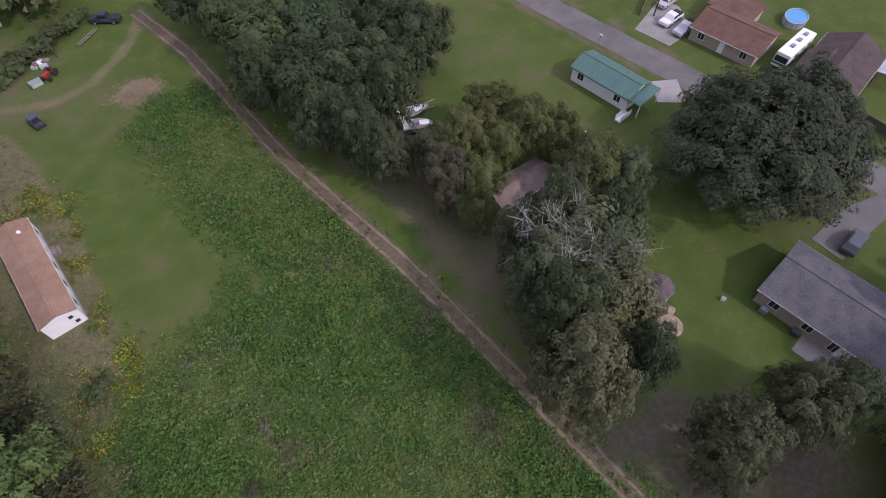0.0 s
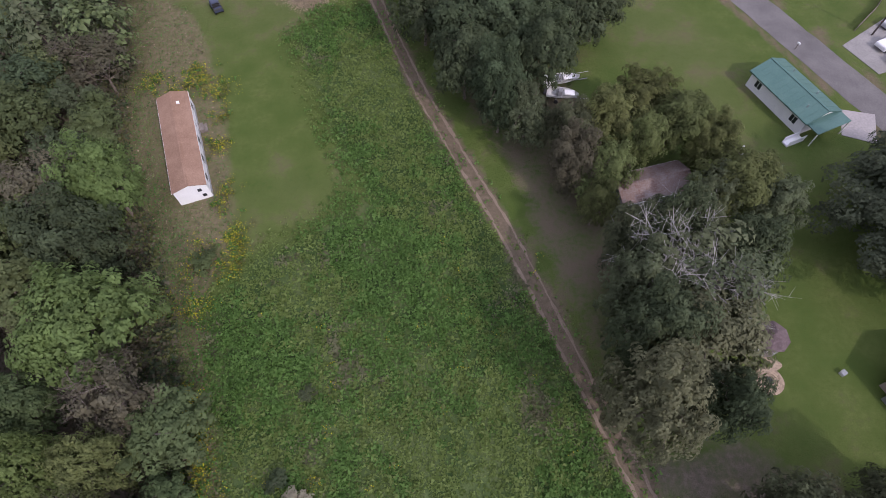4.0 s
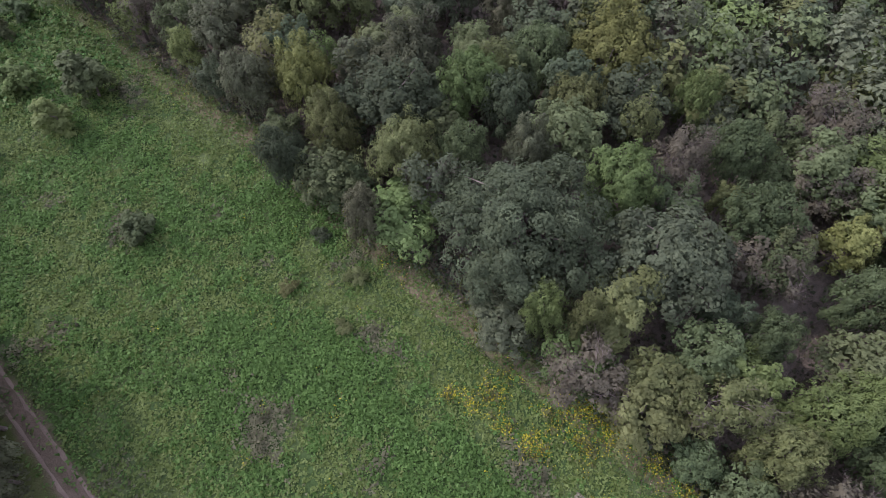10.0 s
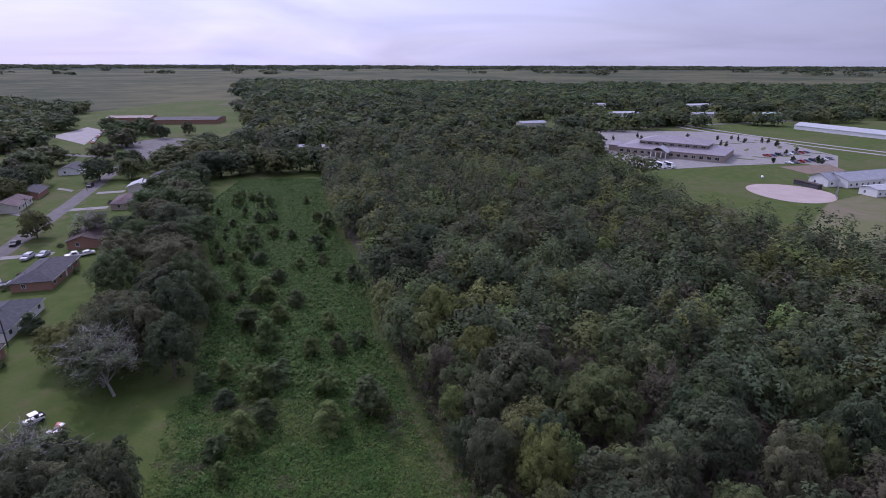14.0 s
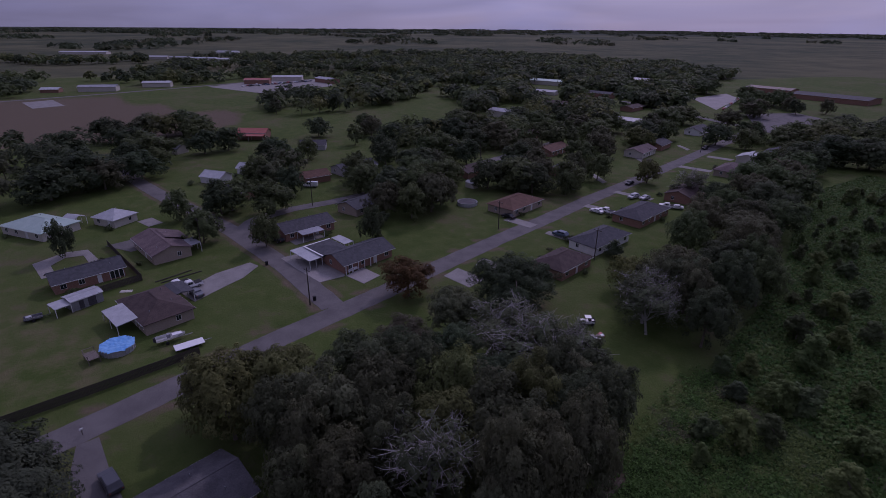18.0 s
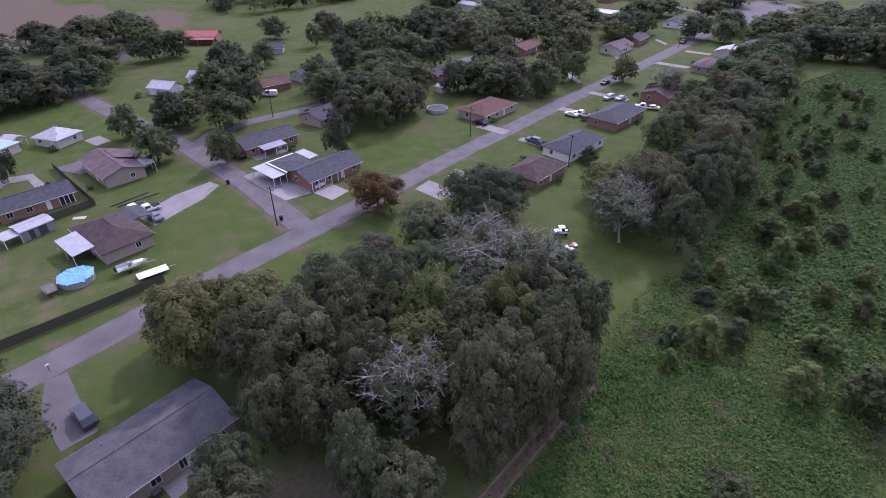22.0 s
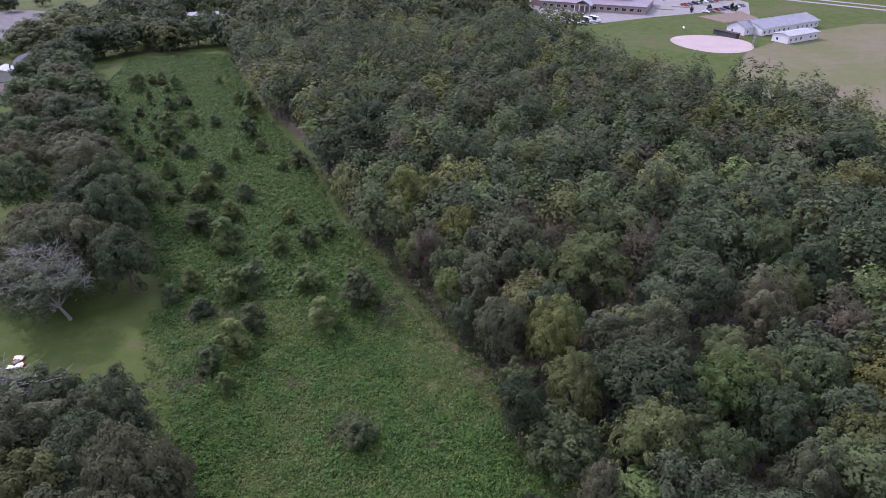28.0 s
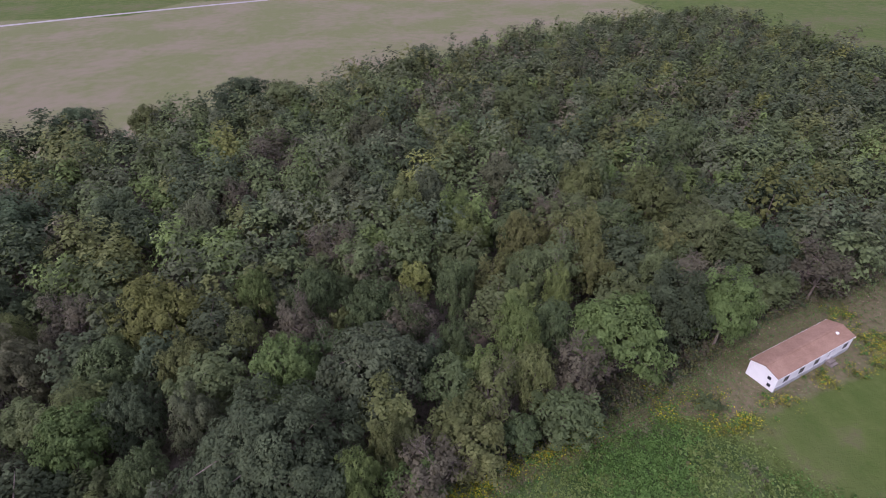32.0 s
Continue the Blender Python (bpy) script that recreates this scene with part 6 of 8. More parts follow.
for rad, n, zz in ((0.55, 10, 0.2), (0.55, 10, 0.08), (0.95, 17, 0.0), (1.2, 22, 0.0), (1.42, 26, 0.0)):
    for i in range(n):
        a = 2 * math.pi * i / n
        s = part("stone", stone, None, pit)
        s.matrix_basis = pose(rad * math.cos(a), rad * math.sin(a), zz, 0, 0, math.degrees(a) + 90)
bm = bmesh.new()
tube(bm, (0, 0, 0.0), (0, 0, 0.06), 0.5, 0.48, 12)
part("ash", bm, SH_DARK, pit)
pth = thing("garden_path", -36.6, -16.6, 0, "curved path of tan paving stones from the gazebo to the fire pit", "path")
for i in range(16):
    u = i / 15
    cx, cy = -0.1 - 1.35 * math.sin(u * math.pi) * 0.9 + 0.3 * u, -0.9 + 1.9 * u
    for k in (-0.36, 0.0, 0.36):
        s = part("stone", stone, None, pth)
        s.matrix_basis = pose(cx + k * math.cos(u * 1.5 - 0.7), cy + k * math.sin(u * 1.5 - 0.7) * 0.6, -0.05, 0, 0, 40 * u - 20)

# ---- pools ----


def pool(x, y, rot, rx, ry, water, label, wall):
    p = thing("pool", x, y, rot, label, "pool")
    ring = [(rx * math.cos(2 * math.pi * i / 24), ry * math.sin(2 * math.pi * i / 24)) for i in range(24)]
    for i in range(24):
        a, b = ring[i], ring[(i + 1) % 24]
        bm = bmesh.new()
        slope(bm, (a[0], a[1], 1.2), (b[0], b[1], 1.2), (b[0] * 1.05, b[1] * 1.05, 1.2), (a[0] * 1.05, a[1] * 1.05, 1.2), 1.2)
        part("wall_panel", bm, wall, p)
        part("post", boxes((a[0] * 1.06 - 0.05, a[0] * 1.06 + 0.05, a[1] * 1.06 - 0.05, a[1] * 1.06 + 0.05, 0, 1.25)), wall, p)
    part("water", prism(bmesh.new(), ring, 0.05, 1.08), water, p)
    return p


pool(-95.2, -57.6, 30, 2.7, 1.9, POOL_BLUE, "oval above-ground pool with clear blue water", TIN_WHITE)
pool(-149.6, 85.4, 0, 3.2, 3.2, SH_GREY, "round above-ground pool with a white rim and grey cover", TIN_WHITE)
p3 = pool(-101.4, -16.2, 0, 2.7, 2.7, TARP_BLUE, "round above-ground pool under a crumpled blue tarpaulin", TIN_WHITE)
bm = bmesh.new()
rows = []
for i in range(13):
    rows.append([bm.verts.new(((-2.9 + 5.8 * i / 12), (-2.9 + 5.8 * j / 12), 1.32 + 0.14 * noise.noise((i * 0.6, j * 0.6, 3.0)) - 0.5 * max(0, math.hypot(i - 6, j - 6) / 6 - 0.95))) for j in range(13)])
for i in range(12):
    for j in range(12):
        if math.hypot(i - 5.5, j - 5.5) < 6.3:
            bm.faces.new((rows[i][j], rows[i + 1][j], rows[i + 1][j + 1], rows[i][j + 1]))
part("tarpaulin", bm, TARP_BLUE, p3, "crumpled bright blue tarpaulin")
dk = thing("pool_deck", -99.6, -20.2, 20, "weathered wooden deck beside the covered pool", "deck")
for i in range(10):
    part("plank", boxes((-1.6, 1.6, -1.0 + 0.2 * i, -0.82 + 0.2 * i, 1.0, 1.05)), WOOD_OLD, dk)
for sx in (-1.5, 1.5):
    for sy in (-0.9, 0.9):
        part("post", boxes((sx - 0.05, sx + 0.05, sy - 0.05, sy + 0.05, 0, 1.9)), WOOD_OLD, dk)
part("rail", boxes((-1.6, 1.6, -1.0, -0.94, 1.8, 1.88), (-1.6, -1.54, -1.0, 1.0, 1.8, 1.88)), WOOD_OLD, dk)

# ---- fences and poles ----


def fence(line, h, material, label, gap=0.22, slat=0.17):
    x, y = line[0]
    f = thing("fence", x, y, 0, label, "fence")
    sl = bpy.data.meshes.new("slat")
    bm = boxes((-slat / 2, slat / 2, -0.012, 0.012, 0.04, h))
    bm.to_mesh(sl)
    bm.free()
    sl.materials.append(material)
    po = bpy.data.meshes.new("post")
    bm = boxes((-0.05, 0.05, -0.05, 0.05, 0, h + 0.05))
    bm.to_mesh(po)
    bm.free()
    po.materials.append(material)
    for (ax, ay), (bx, by) in zip(line, line[1:]):
        d = math.hypot(bx - ax, by - ay)
        rot = math.degrees(math.atan2(by - ay, bx - ax))
        n = int(d / gap)
        for i in range(n):
            u = (i + 0.5) / n
            s = part("slat", sl, None, f)
            s.matrix_basis = pose(ax + (bx - ax) * u - x, ay + (by - ay) * u - y, 0, 0, 0, rot)
        for i in range(int(d / 2.4) + 1):
            u = i * 2.4 / d
            s = part("post", po, None, f)
            s.matrix_basis = pose(ax + (bx - ax) * u - x, ay + (by - ay) * u - y, 0, 0, 0, rot)
        for zz in (0.4, h - 0.35):
            bm = bmesh.new()
            tube(bm, (ax - x, ay - y, zz), (bx - x, by - y, zz), 0.045, 0.045, 4)
            part("rail", bm, material, f)
    return f


fence([(-84.8, -34.0), (-88.4, -20.0), (-93.0, -2.6)], 1.8, WOOD_DARK, "dark weathered board fence along the street", 0.19)
fence([(-128.9, -21.1), (-132.2, -12.6), (-146.0, -17.0), (-160.3, -21.4)], 1.7, WOOD_DARK, "dark board fence round a back yard", 0.3, 0.26)
fence([(-70.0, -70.2), (-75.4, -75.0), (-79.4, -79.6)], 1.2, WOOD_OLD, "grey board fence beside the drive", 0.3, 0.24)


def utility_pole(x, y, rot, h=9.0):
    p = thing("utility_pole", x, y, rot, "dark wooden utility pole with a crossarm", "utility pole", "poles along the streets")
    bm = bmesh.new()
    tube(bm, (0, 0, -0.3), (0, 0, h), 0.15, 0.1, 8)
    part("pole", bm, WOOD_DARK, p)
    part("crossarm", boxes((-1.1, 1.1, -0.05, 0.05, h - 0.7, h - 0.58)), WOOD_DARK, p)
    for u in (-1.0, -0.5, 0.5, 1.0):
        bm = bmesh.new()
        tube(bm, (u, 0, h - 0.58), (u, 0, h - 0.42), 0.04, 0.03, 6)
        part("insulator", bm, TIN_GREY, p)
    return p


POLES = [(-103.0, 20.2, 22), (-125.0, 82.4, 20), (-94.6, 92.8, 20), (-170.6, 37.6, 10), (-204.6, 122.8, 20), (-160.0, 180.0, 20), (-172.0, 228.0, 20), (-146.5, 1.5, 20), (-186.0, 8.0, 20), (-72.2, -69.0, 25)]
for px, py, rot in POLES:
    utility_pole(px, py, rot)
utility_pole(30.5, -98.0, 0, 7.0)


def mailbox(x, y, rot):
    m = thing("mailbox", x, y, rot, "white mailbox on a post by the street", "mailbox")
    part("post", boxes((-0.05, 0.05, -0.05, 0.05, 0, 1.0)), WOOD_OLD, m)
    part("box", soft_box(-0.1, 0.1, -0.25, 0.25, 1.0, 1.24, 0.05), WHITE, m)


for px, py in ((-78.2, -19.8), (-58.8, -66.4), (-127.6, 87.6), (-103.4, 62.4)):
    mailbox(px, py, 20)
for px, py in ((-128.4, 15.4), (-104.6, 21.6)):
    t = thing("rubbish_bin", px, py, 10, "black wheeled rubbish bin at the kerb", "bin")
    part("body", soft_box(-0.28, 0.28, -0.3, 0.3, 0.05, 0.95, 0.05), RUBBER, t)
    part("lid", soft_box(-0.3, 0.3, -0.33, 0.33, 0.95, 1.03, 0.03), RUBBER, t)
cb = thing("yard_box", -44.4, -15.3, 30, "small white box on the lawn", "box")
part("body", soft_box(-0.3, 0.3, -0.25, 0.25, 0, 0.4, 0.04), WHITE, cb)
part("lid", soft_box(-0.32, 0.32, -0.27, 0.27, 0.4, 0.46, 0.02), TIN_GREY, cb)
sw = thing("bench_swing", -32.7, -11.1, 40, "old wooden garden swing seat at the lawn's edge", "bench")
part("seat", boxes((-0.7, 0.7, -0.3, 0.3, 0.42, 0.47)), WOOD_OLD, sw)
part("backrest", boxes((-0.7, 0.7, 0.28, 0.34, 0.47, 1.0)), WOOD_OLD, sw)
for sx in (-0.7, 0.7):
    for sy in (-0.5, 0.5):
        part("leg", boxes((sx - 0.04, sx + 0.04, sy - 0.04, sy + 0.04, 0, 1.6)), WOOD_OLD, sw)
for sx, sy in ((-58.0, -49.2), (-55.6, -44.6)):
    t = thing("garden_bucket", -44.0 + (sx + 58) * 0.2, -47.0 + (sy + 49.2) * 0.3, 0, "small white bucket on the grass", "bucket")
    bm = bmesh.new()
    tube(bm, (0, 0, 0), (0, 0, 0.4), 0.16, 0.2, 10)
    part("body", bm, WHITE, t)

# yard clutter behind the houses
ut = thing("utility_trailer", -121.2, -32.2, 100, "low dark utility trailer with odds and ends in a yard", "trailer")
part("bed", soft_box(-1.6, 1.6, -0.8, 0.8, 0.45, 0.6, 0.03), SH_DARK, ut)
part("side_rail", boxes((-1.6, 1.6, -0.8, -0.75, 0.6, 0.95), (-1.6, 1.6, 0.75, 0.8, 0.6, 0.95)), TIN_GREY, ut)
part("drawbar", boxes((1.6, 2.7, -0.05, 0.05, 0.45, 0.53)), SH_DARK, ut)
part("crate", soft_box(-1.2, -0.2, -0.5, 0.4, 0.6, 1.1, 0.04), TIN_WHITE, ut)
for s in (-1, 1):
    bm = bmesh.new()
    tube(bm, (0, s * 0.85, 0.33), (0, s * 1.05, 0.33), 0.33, 0.33, 14)
    part("wheel", bm, RUBBER, ut)
for k, (ax, ay, bx, by) in enumerate(((-129.6, -9.8, -133.2, -1.7), (-128.6, -8.6, -131.5, 0.4))):
    lg = thing("timber_pole", (ax + bx) / 2, (ay + by) / 2, math.degrees(math.atan2(by - ay, bx - ax)), "long dark timber pole lying on the grass", "timber")
    bm = bmesh.new()
    L = math.hypot(bx - ax, by - ay) / 2
    tube(bm, (-L, 0, 0.13), (L, 0, 0.13), 0.15, 0.11, 8)
    part("log", bm, WOOD_DARK, lg)
pk = thing("plank_stack", -127.4, -15.8, 70, "pale planks lying on the grass", "planks")
for k in range(3):
    part("plank", boxes((-1.3, 1.3, -0.5 + 0.34 * k, -0.2 + 0.34 * k, 0, 0.06 + 0.03 * k)), CREAM, pk)
car("pickup", -124.6, -5.2, 110, WH, "white pickup truck beside the slate-roofed carport")
for k in range(18):
    car(("sedan", "pickup", "suv")[k % 3], -548 - 2.8 * (k % 9) - 6 * (k // 9), 66 + 8.0 * (k % 9) + 6 * (k // 9), 20 + 90 * (k % 2), (WH, SI, RD, BK, BL)[(k * 3) % 5], "vehicle parked in the far gravel yard")
for k in range(10):
    car(("sedan", "suv")[k % 2], -300 + 4.0 * k, 432 - 7.4 * k, 120, (WH, SI, BK, RD)[(k * 3) % 4], "car parked at the far school")

# ---- trees of the yards and the belt ----
BELT = "broad dark green tree in the belt beside the field"
for x, y, r in ((-3.3, -76.8, 7.0), (-7.6, -65.5, 6.7), (-14.8, -64.7, 6.7), (-22.3, -67.5, 6.5), (-10.2, -53.5, 4.4), (-11.2, -76.7, 7.5), (-0.1, -84.5, 5.9),
                (-16.9, -58.4, 4.4), (-6.0, -86.6, 6.0), (-16.3, -81.4, 5.9), (-25.0, -78.0, 6.0), (-8.0, -96.0, 6.5), (2.0, -96.0, 5.5)):
    tree("oak", x, y, r, 13.2, LEAF_GREEN if (x + y) % 2 > 1 else LEAF_DEEP, BELT)
for x, y, r in ((-24.4, -47.6, 4.5), (-18.6, -41.5, 3.8), (-33.0, -47.3, 4.7), (-37.8, -37.4, 5.2), (-27.7, -44.4, 3.3)):
    tree("oak", x, y, r, 10.5, LEAF_OLIVE if x < -20 else LEAF_BROWN, "olive-brown thinning tree round the old shed")
for x, y, r in ((-13.8, -49.4, 3.6), (-19.2, -46.7, 3.7), (-21.6, -39.9, 4.0), (-30.0, -51.5, 4.7), (-36.4, -43.4, 3.7), (-34.6, -35.6, 3.4), (-40.4, -34.3, 3.8)):
    tree("oak", x, y, r, 9.5, (LEAF_OLIVE, LEAF_GREY, LEAF_BROWN)[int(-x) % 3], "thinning olive tree round the old shed")
for x, y, r in ((6.3, -96.5, 5.0), (-10.6, -51.6, 3.4), (-6.4, -58.4, 4.6), (-1.0, -70.4, 5.0), (-22.0, -74.5, 6.0), (-27.0, -70.0, 4.6)):
    tree("oak", x, y, r, 12.5, LEAF_DEEP, BELT)
for x, y, r, m in ((-31.6, -33.8, 3.4, LEAF_GREY), (-20.6, -35.6, 2.6, LEAF_OLIVE)):
    tree("oak", x, y, r, 8.0, m, "thinning olive tree leaning over the old shed")
for x, y, r in ((-27.8, -25.6, 5.2), (-22.4, -23.4, 4.6), (-23.2, -28.6, 4.0)):
    tree("oak", x, y, r, 13.5, LEAF_GREY, "grey-green tree beside the farm track")
tree("thin", -25.2, -24.6, 6.4, 15.6, LEAF_GREY, "half-bare tree with pale grey branches beside the track")
tree("thin", -27.6, -21.6, 5.0, 15.6, LEAF_GREY, "half-bare tree with pale grey branches beside the track")
for x, y, r in ((-25.3, -16.3, 5.6), (-26.0, -28.4, 3.8), (-32.0, -25.2, 3.9), (-26.0, -11.0, 3.2)):
    tree("oak", x, y, r * 1.08, 15.2, LEAF_DUSK if int(x) % 2 else LEAF_DEEP, "dark green tree between the track and the lawn")
for x, y, r, h, m in ((-19.6, -11.0, 4.6, 18.5, LEAF_DUSK), (-20.6, -17.4, 4.4, 18.0, LEAF_DEEP), (-33.6, 26.0, 4.0, 16.5, LEAF_DUSK), (-69.0, 86.0, 5.0, 12.5, LEAF_DUSK), (-62.0, 89.0, 5.0, 13.5, LEAF_DUSK),
                      (-60.2, 97.6, 5.8, 14.5, LEAF_DEEP), (-63.6, 111.0, 5.6, 14.0, LEAF_GREEN), (-70.0, 118.0, 6.0, 14.5, LEAF_DUSK)):
    tree("oak", x, y, r, h, m, "tall dark tree of the belt, shading the field's edge")
tree("thin", -62.0, 77.4, 5.4, 10.5, LEAF_GREY, "half-bare tree with pale grey twigs at the lawn's end")
tree("grand", -58.9, -29.0, 12.5, 15.5, LEAF_OAK, "very large spreading oak shading the yard")
tree("oak", -56.8, -36.0, 6.5, 13.0, LEAF_OAK, "dark spreading oak beside the street")
tree("oak", -66.5, -27.0, 7.4, 13.0, LEAF_OAK, "dark spreading oak beside the street")
tree("oak", -68.0, -34.0, 7.2, 13.0, LEAF_OAK, "dark spreading oak beside the street")
for x, y, r in ((-31.6, -1.2, 4.2), (-38.6, -0.9, 4.4), (-43.4, -0.4, 3.4), (-28.2, 0.6, 3.2), (-31.3, 14.7, 3.9), (-48.6, 5.0, 3.8)):
    tree("oak", x, y, r, 12.0, LEAF_GREY, "light grey-green tree behind the ranch house")
for x, y, r in ((-67.4, 0.4, 6.0), (-65.8, 8.0, 6.7), (-59.2, 5.6, 4.4), (-56.7, 12.0, 6.0), (-56.8, 19.4, 5.5), (-45.5, 23.4, 5.8), (-45.1, 31.0, 6.0), (-38.9, 33.4, 5.4),
                (-41.4, 41.0, 5.0), (-46.6, 38.5, 5.5), (-47.0, 17.6, 4.4), (-52.6, 28.0, 5.0)):
    tree("oak", x, y, r * 1.05, 15.2, (LEAF_DUSK, LEAF_GREY, LEAF_DUSK, LEAF_OLIVE)[int(x * 3 + y) % 4], "dense dark olive tree in the clump by the ranch house")
for x, y, r in ((-45.6, 10.9, 4.6), (-33.4, 25.0, 3.8), (-36.0, 12.0, 3.4), (-42.6, 48.0, 4.6), (-35.0, 37.0, 3.8), (-53.9, 7.6, 4.0), (-50.0, 44.0, 5.0), (-60.0, 26.0, 5.0), (-66.0, 20.0, 5.4)):
    tree("oak", x, y, r * 1.05, 14.2, LEAF_DUSK if int(x) % 2 else LEAF_GREY, "dense dark olive tree in the clump by the ranch house")
for x, y, r in ((-34.0, 31.2, 4.6), (-35.8, 27.0, 4.6), (-34.8, 37.0, 4.6)):
    tree("oak", x, y, r, 18.5, LEAF_DUSK, "tall dark olive tree over the end of the track")
for x, y, r in ((-73.0, 4.6, 5.2), (-74.6, -2.0, 4.6)):
    tree("oak", x, y, r, 10.0, LEAF_DUSK, "dense dark olive tree in the clump by the ranch house")
tree("thin", -41.8, 19.9, 6.0, 16.0, LEAF_GREY, "tree with bare pale branches in the clump")
tree("oak", -61.5, 15.0, 4.2, 9.0, LEAF_BROWN, "rust-brown autumn tree in the clump")
tree("oak", -61.0, 33.4, 5.0, 9.0, LEAF_YELLOW, "yellow-green tree in the clump")
for x, y, r in ((-56.4, 47.6, 8.8), (-65.7, 45.2, 7.8), (-57.6, 53.4, 5.0), (-65.6, 80.0, 6.5)):
    tree("thin", x, y, r, 12.0, LEAF_GREY, "grey nearly bare tree beside the yard")
for x, y, r, m in ((-61.2, 46.0, 6.4, LEAF_DUSK), (-54.5, 38.5, 5.6, LEAF_DEEP), (-49.0, 46.5, 5.8, LEAF_DUSK), (-52.0, 52.5, 5.0, LEAF_GREY), (-67.0, 36.5, 5.0, LEAF_DEEP), (-68.0, 28.0, 5.4, LEAF_DEEP)):
    tree("oak", x, y, r, 10.5, m, "dull brownish-green tree at the clump's far end")
tree("oak", -73.4, 30.4, 6.2, 8.5, LEAF_BROWN, "orange-brown autumn tree at the yard's edge")
tree("oak", -97.4, 41.2, 6.6, 9.0, LEAF_RED, "round russet autumn tree at the street corner")
tree("oak", -77.6, 42.6, 6.0, 11.0, LEAF_GREY, "soft grey-green pine on the lawn")
tree("grand", -83.0, 59.0, 9.6, 11.5, LEAF_DEEP, "broad dark round tree on the lawn")
for x, y, r in ((-64.9, 91.2, 7.0), (-68.4, 107.0, 7.6), (-72.5, 95.0, 6.0), (-80.0, 132.0, 8.0), (-60.0, 108.2, 5.4), (-87.3, 140.0, 7.6), (-93.5, 161.5, 8.4), (-74.5, 121.0, 6.5),
                (-104.0, 168.0, 7.6), (-54.0, 83.5, 5.2), (-99.8, 184.0, 8.0), (-108.0, 186.0, 7.0), (-83.2, 150.0, 7.4), (-92.5, 130.0, 6.6), (-112.0, 200.0, 8.0), (-119.2, 216.0, 8.0), (-86.0, 116.0, 6.0)):
    tree("oak", x, y, r, 12.5, (LEAF_GREEN, LEAF_DUSK, LEAF_DEEP)[int(x + y) % 3], "tall dark tree in the belt along the overgrown strip")
tree("oak", -77.2, 88.0, 5.6, 8.5, LEAF_YELLOW, "yellowing tree in the belt along the strip")
for x, y, r in ((-128.7, 256.9, 10.0), (-118.1, 268.4, 9.0), (-109.7, 276.1, 8.6), (-98.2, 270.8, 7.7), (-89.2, 277.6, 8.0), (-126.0, 234.0, 8.4), (-78.0, 276.0, 7.0)):
    tree("oak", x, y, r, 13.0, LEAF_GREEN if int(x) % 2 else LEAF_DEEP, "tall tree closing the end of the strip")
for x, y, r in ((-140.6, 17.5, 3.8), (-173.6, -2.9, 4.5), (-151.0, 2.4, 5.2), (-156.3, -30.6, 3.0), (-190.5, 60.5, 6.2), (-167.5, 24.3, 6.9), (-176.7, 12.9, 7.2), (-218.5, 41.9, 4.6),
                (-213.4, 80.3, 6.0), (-267.1, 11.5, 6.8), (-287.5, 97.0, 6.8), (-285.0, 69.7, 6.6), (-168.0, 66.9, 7.3), (-181.0, 80.4, 8.2), (-175.1, 90.6, 7.1), (-252.5, 116.3, 9.3)):
    tree("oak", x, y, r, 8.5 + r * 0.3, LEAF_GREEN if int(x) % 3 else LEAF_DEEP, "yard tree with a rounded green crown")
for x, y, r in ((-246.1, 130.4, 9.3), (-248.0, 98.8, 8.2), (-131.3, 44.8, 3.4), (-311.0, -28.6, 10.7), (-277.2, -17.1, 10.7), (-254.7, -9.2, 11.0), (-306.0, 12.0, 9.7), (-226.5, -29.2, 11.8),
                (-214.0, -41.1, 10.2), (-240.5, -38.1, 9.8), (-266.8, -43.9, 11.0), (-230.5, -13.7, 8.2), (-163.7, 112.7, 8.2), (-151.4, 113.4, 7.6), (-163.3, 101.7, 6.9), (-183.6, 128.4, 6.9)):
    tree("oak", x, y, r, 8.5 + r * 0.4, LEAF_DEEP if int(y) % 3 else LEAF_GREEN, "large dark green yard tree")
for x, y, r in ((-154.3, 146.8, 5.4), (-143.5, 122.4, 3.5), (-178.3, 158.6, 7.3), (-230.3, 223.0, 10.0), (-192.1, 206.4, 7.5), (-213.7, 177.1, 8.5), (-214.5, 196.0, 8.8), (-246.6, 167.7, 9.5),
                (-254.7, 150.4, 9.4), (-228.7, 263.7, 10.0), (-231.3, 284.7, 10.1), (-167.3, 254.3, 6.6), (-158.5, 270.9, 9.0), (-150.9, 288.6, 11.9), (-252.8, 189.9, 9.5), (-142.7, 161.6, 4.8)):
    tree("oak", x, y, r, 8.0 + r * 0.4, LEAF_GREEN if int(x * 3) % 4 else LEAF_OLIVE, "street tree with an uneven green crown")
for x, y, r, h in ((-150.4, 55.6, 5.6, 11.5), (-148.0, 71.0, 6.4, 13.0), (-157.0, 68.4, 6.8, 13.5), (-144.6, 62.6, 5.2, 12.0), (-153.0, 77.0, 5.4, 11.0)):
    tree("oak", x, y, r, h, LEAF_DUSK if int(y) % 2 else LEAF_GREEN, "tall green tree in the group behind the corner house")
tree("sapling", -143.4, 50.6, 3.4, 4.2, LEAF_DEEP, "wide dark round shrub behind the corner house", name="shrub", category="shrub")
tree("thin", -123.8, 162.9, 6.5, 9.5, LEAF_GREY, "pale half-bare tree by the street")
for x, y in ((-41.0, 75.5), (-88.2, 97.0), (-92.0, 74.0)):
    tree("sapling", x, y, 1.8, 2.6, LEAF_DEEP, "small round dark shrub on the lawn", name="shrub", category="shrub")

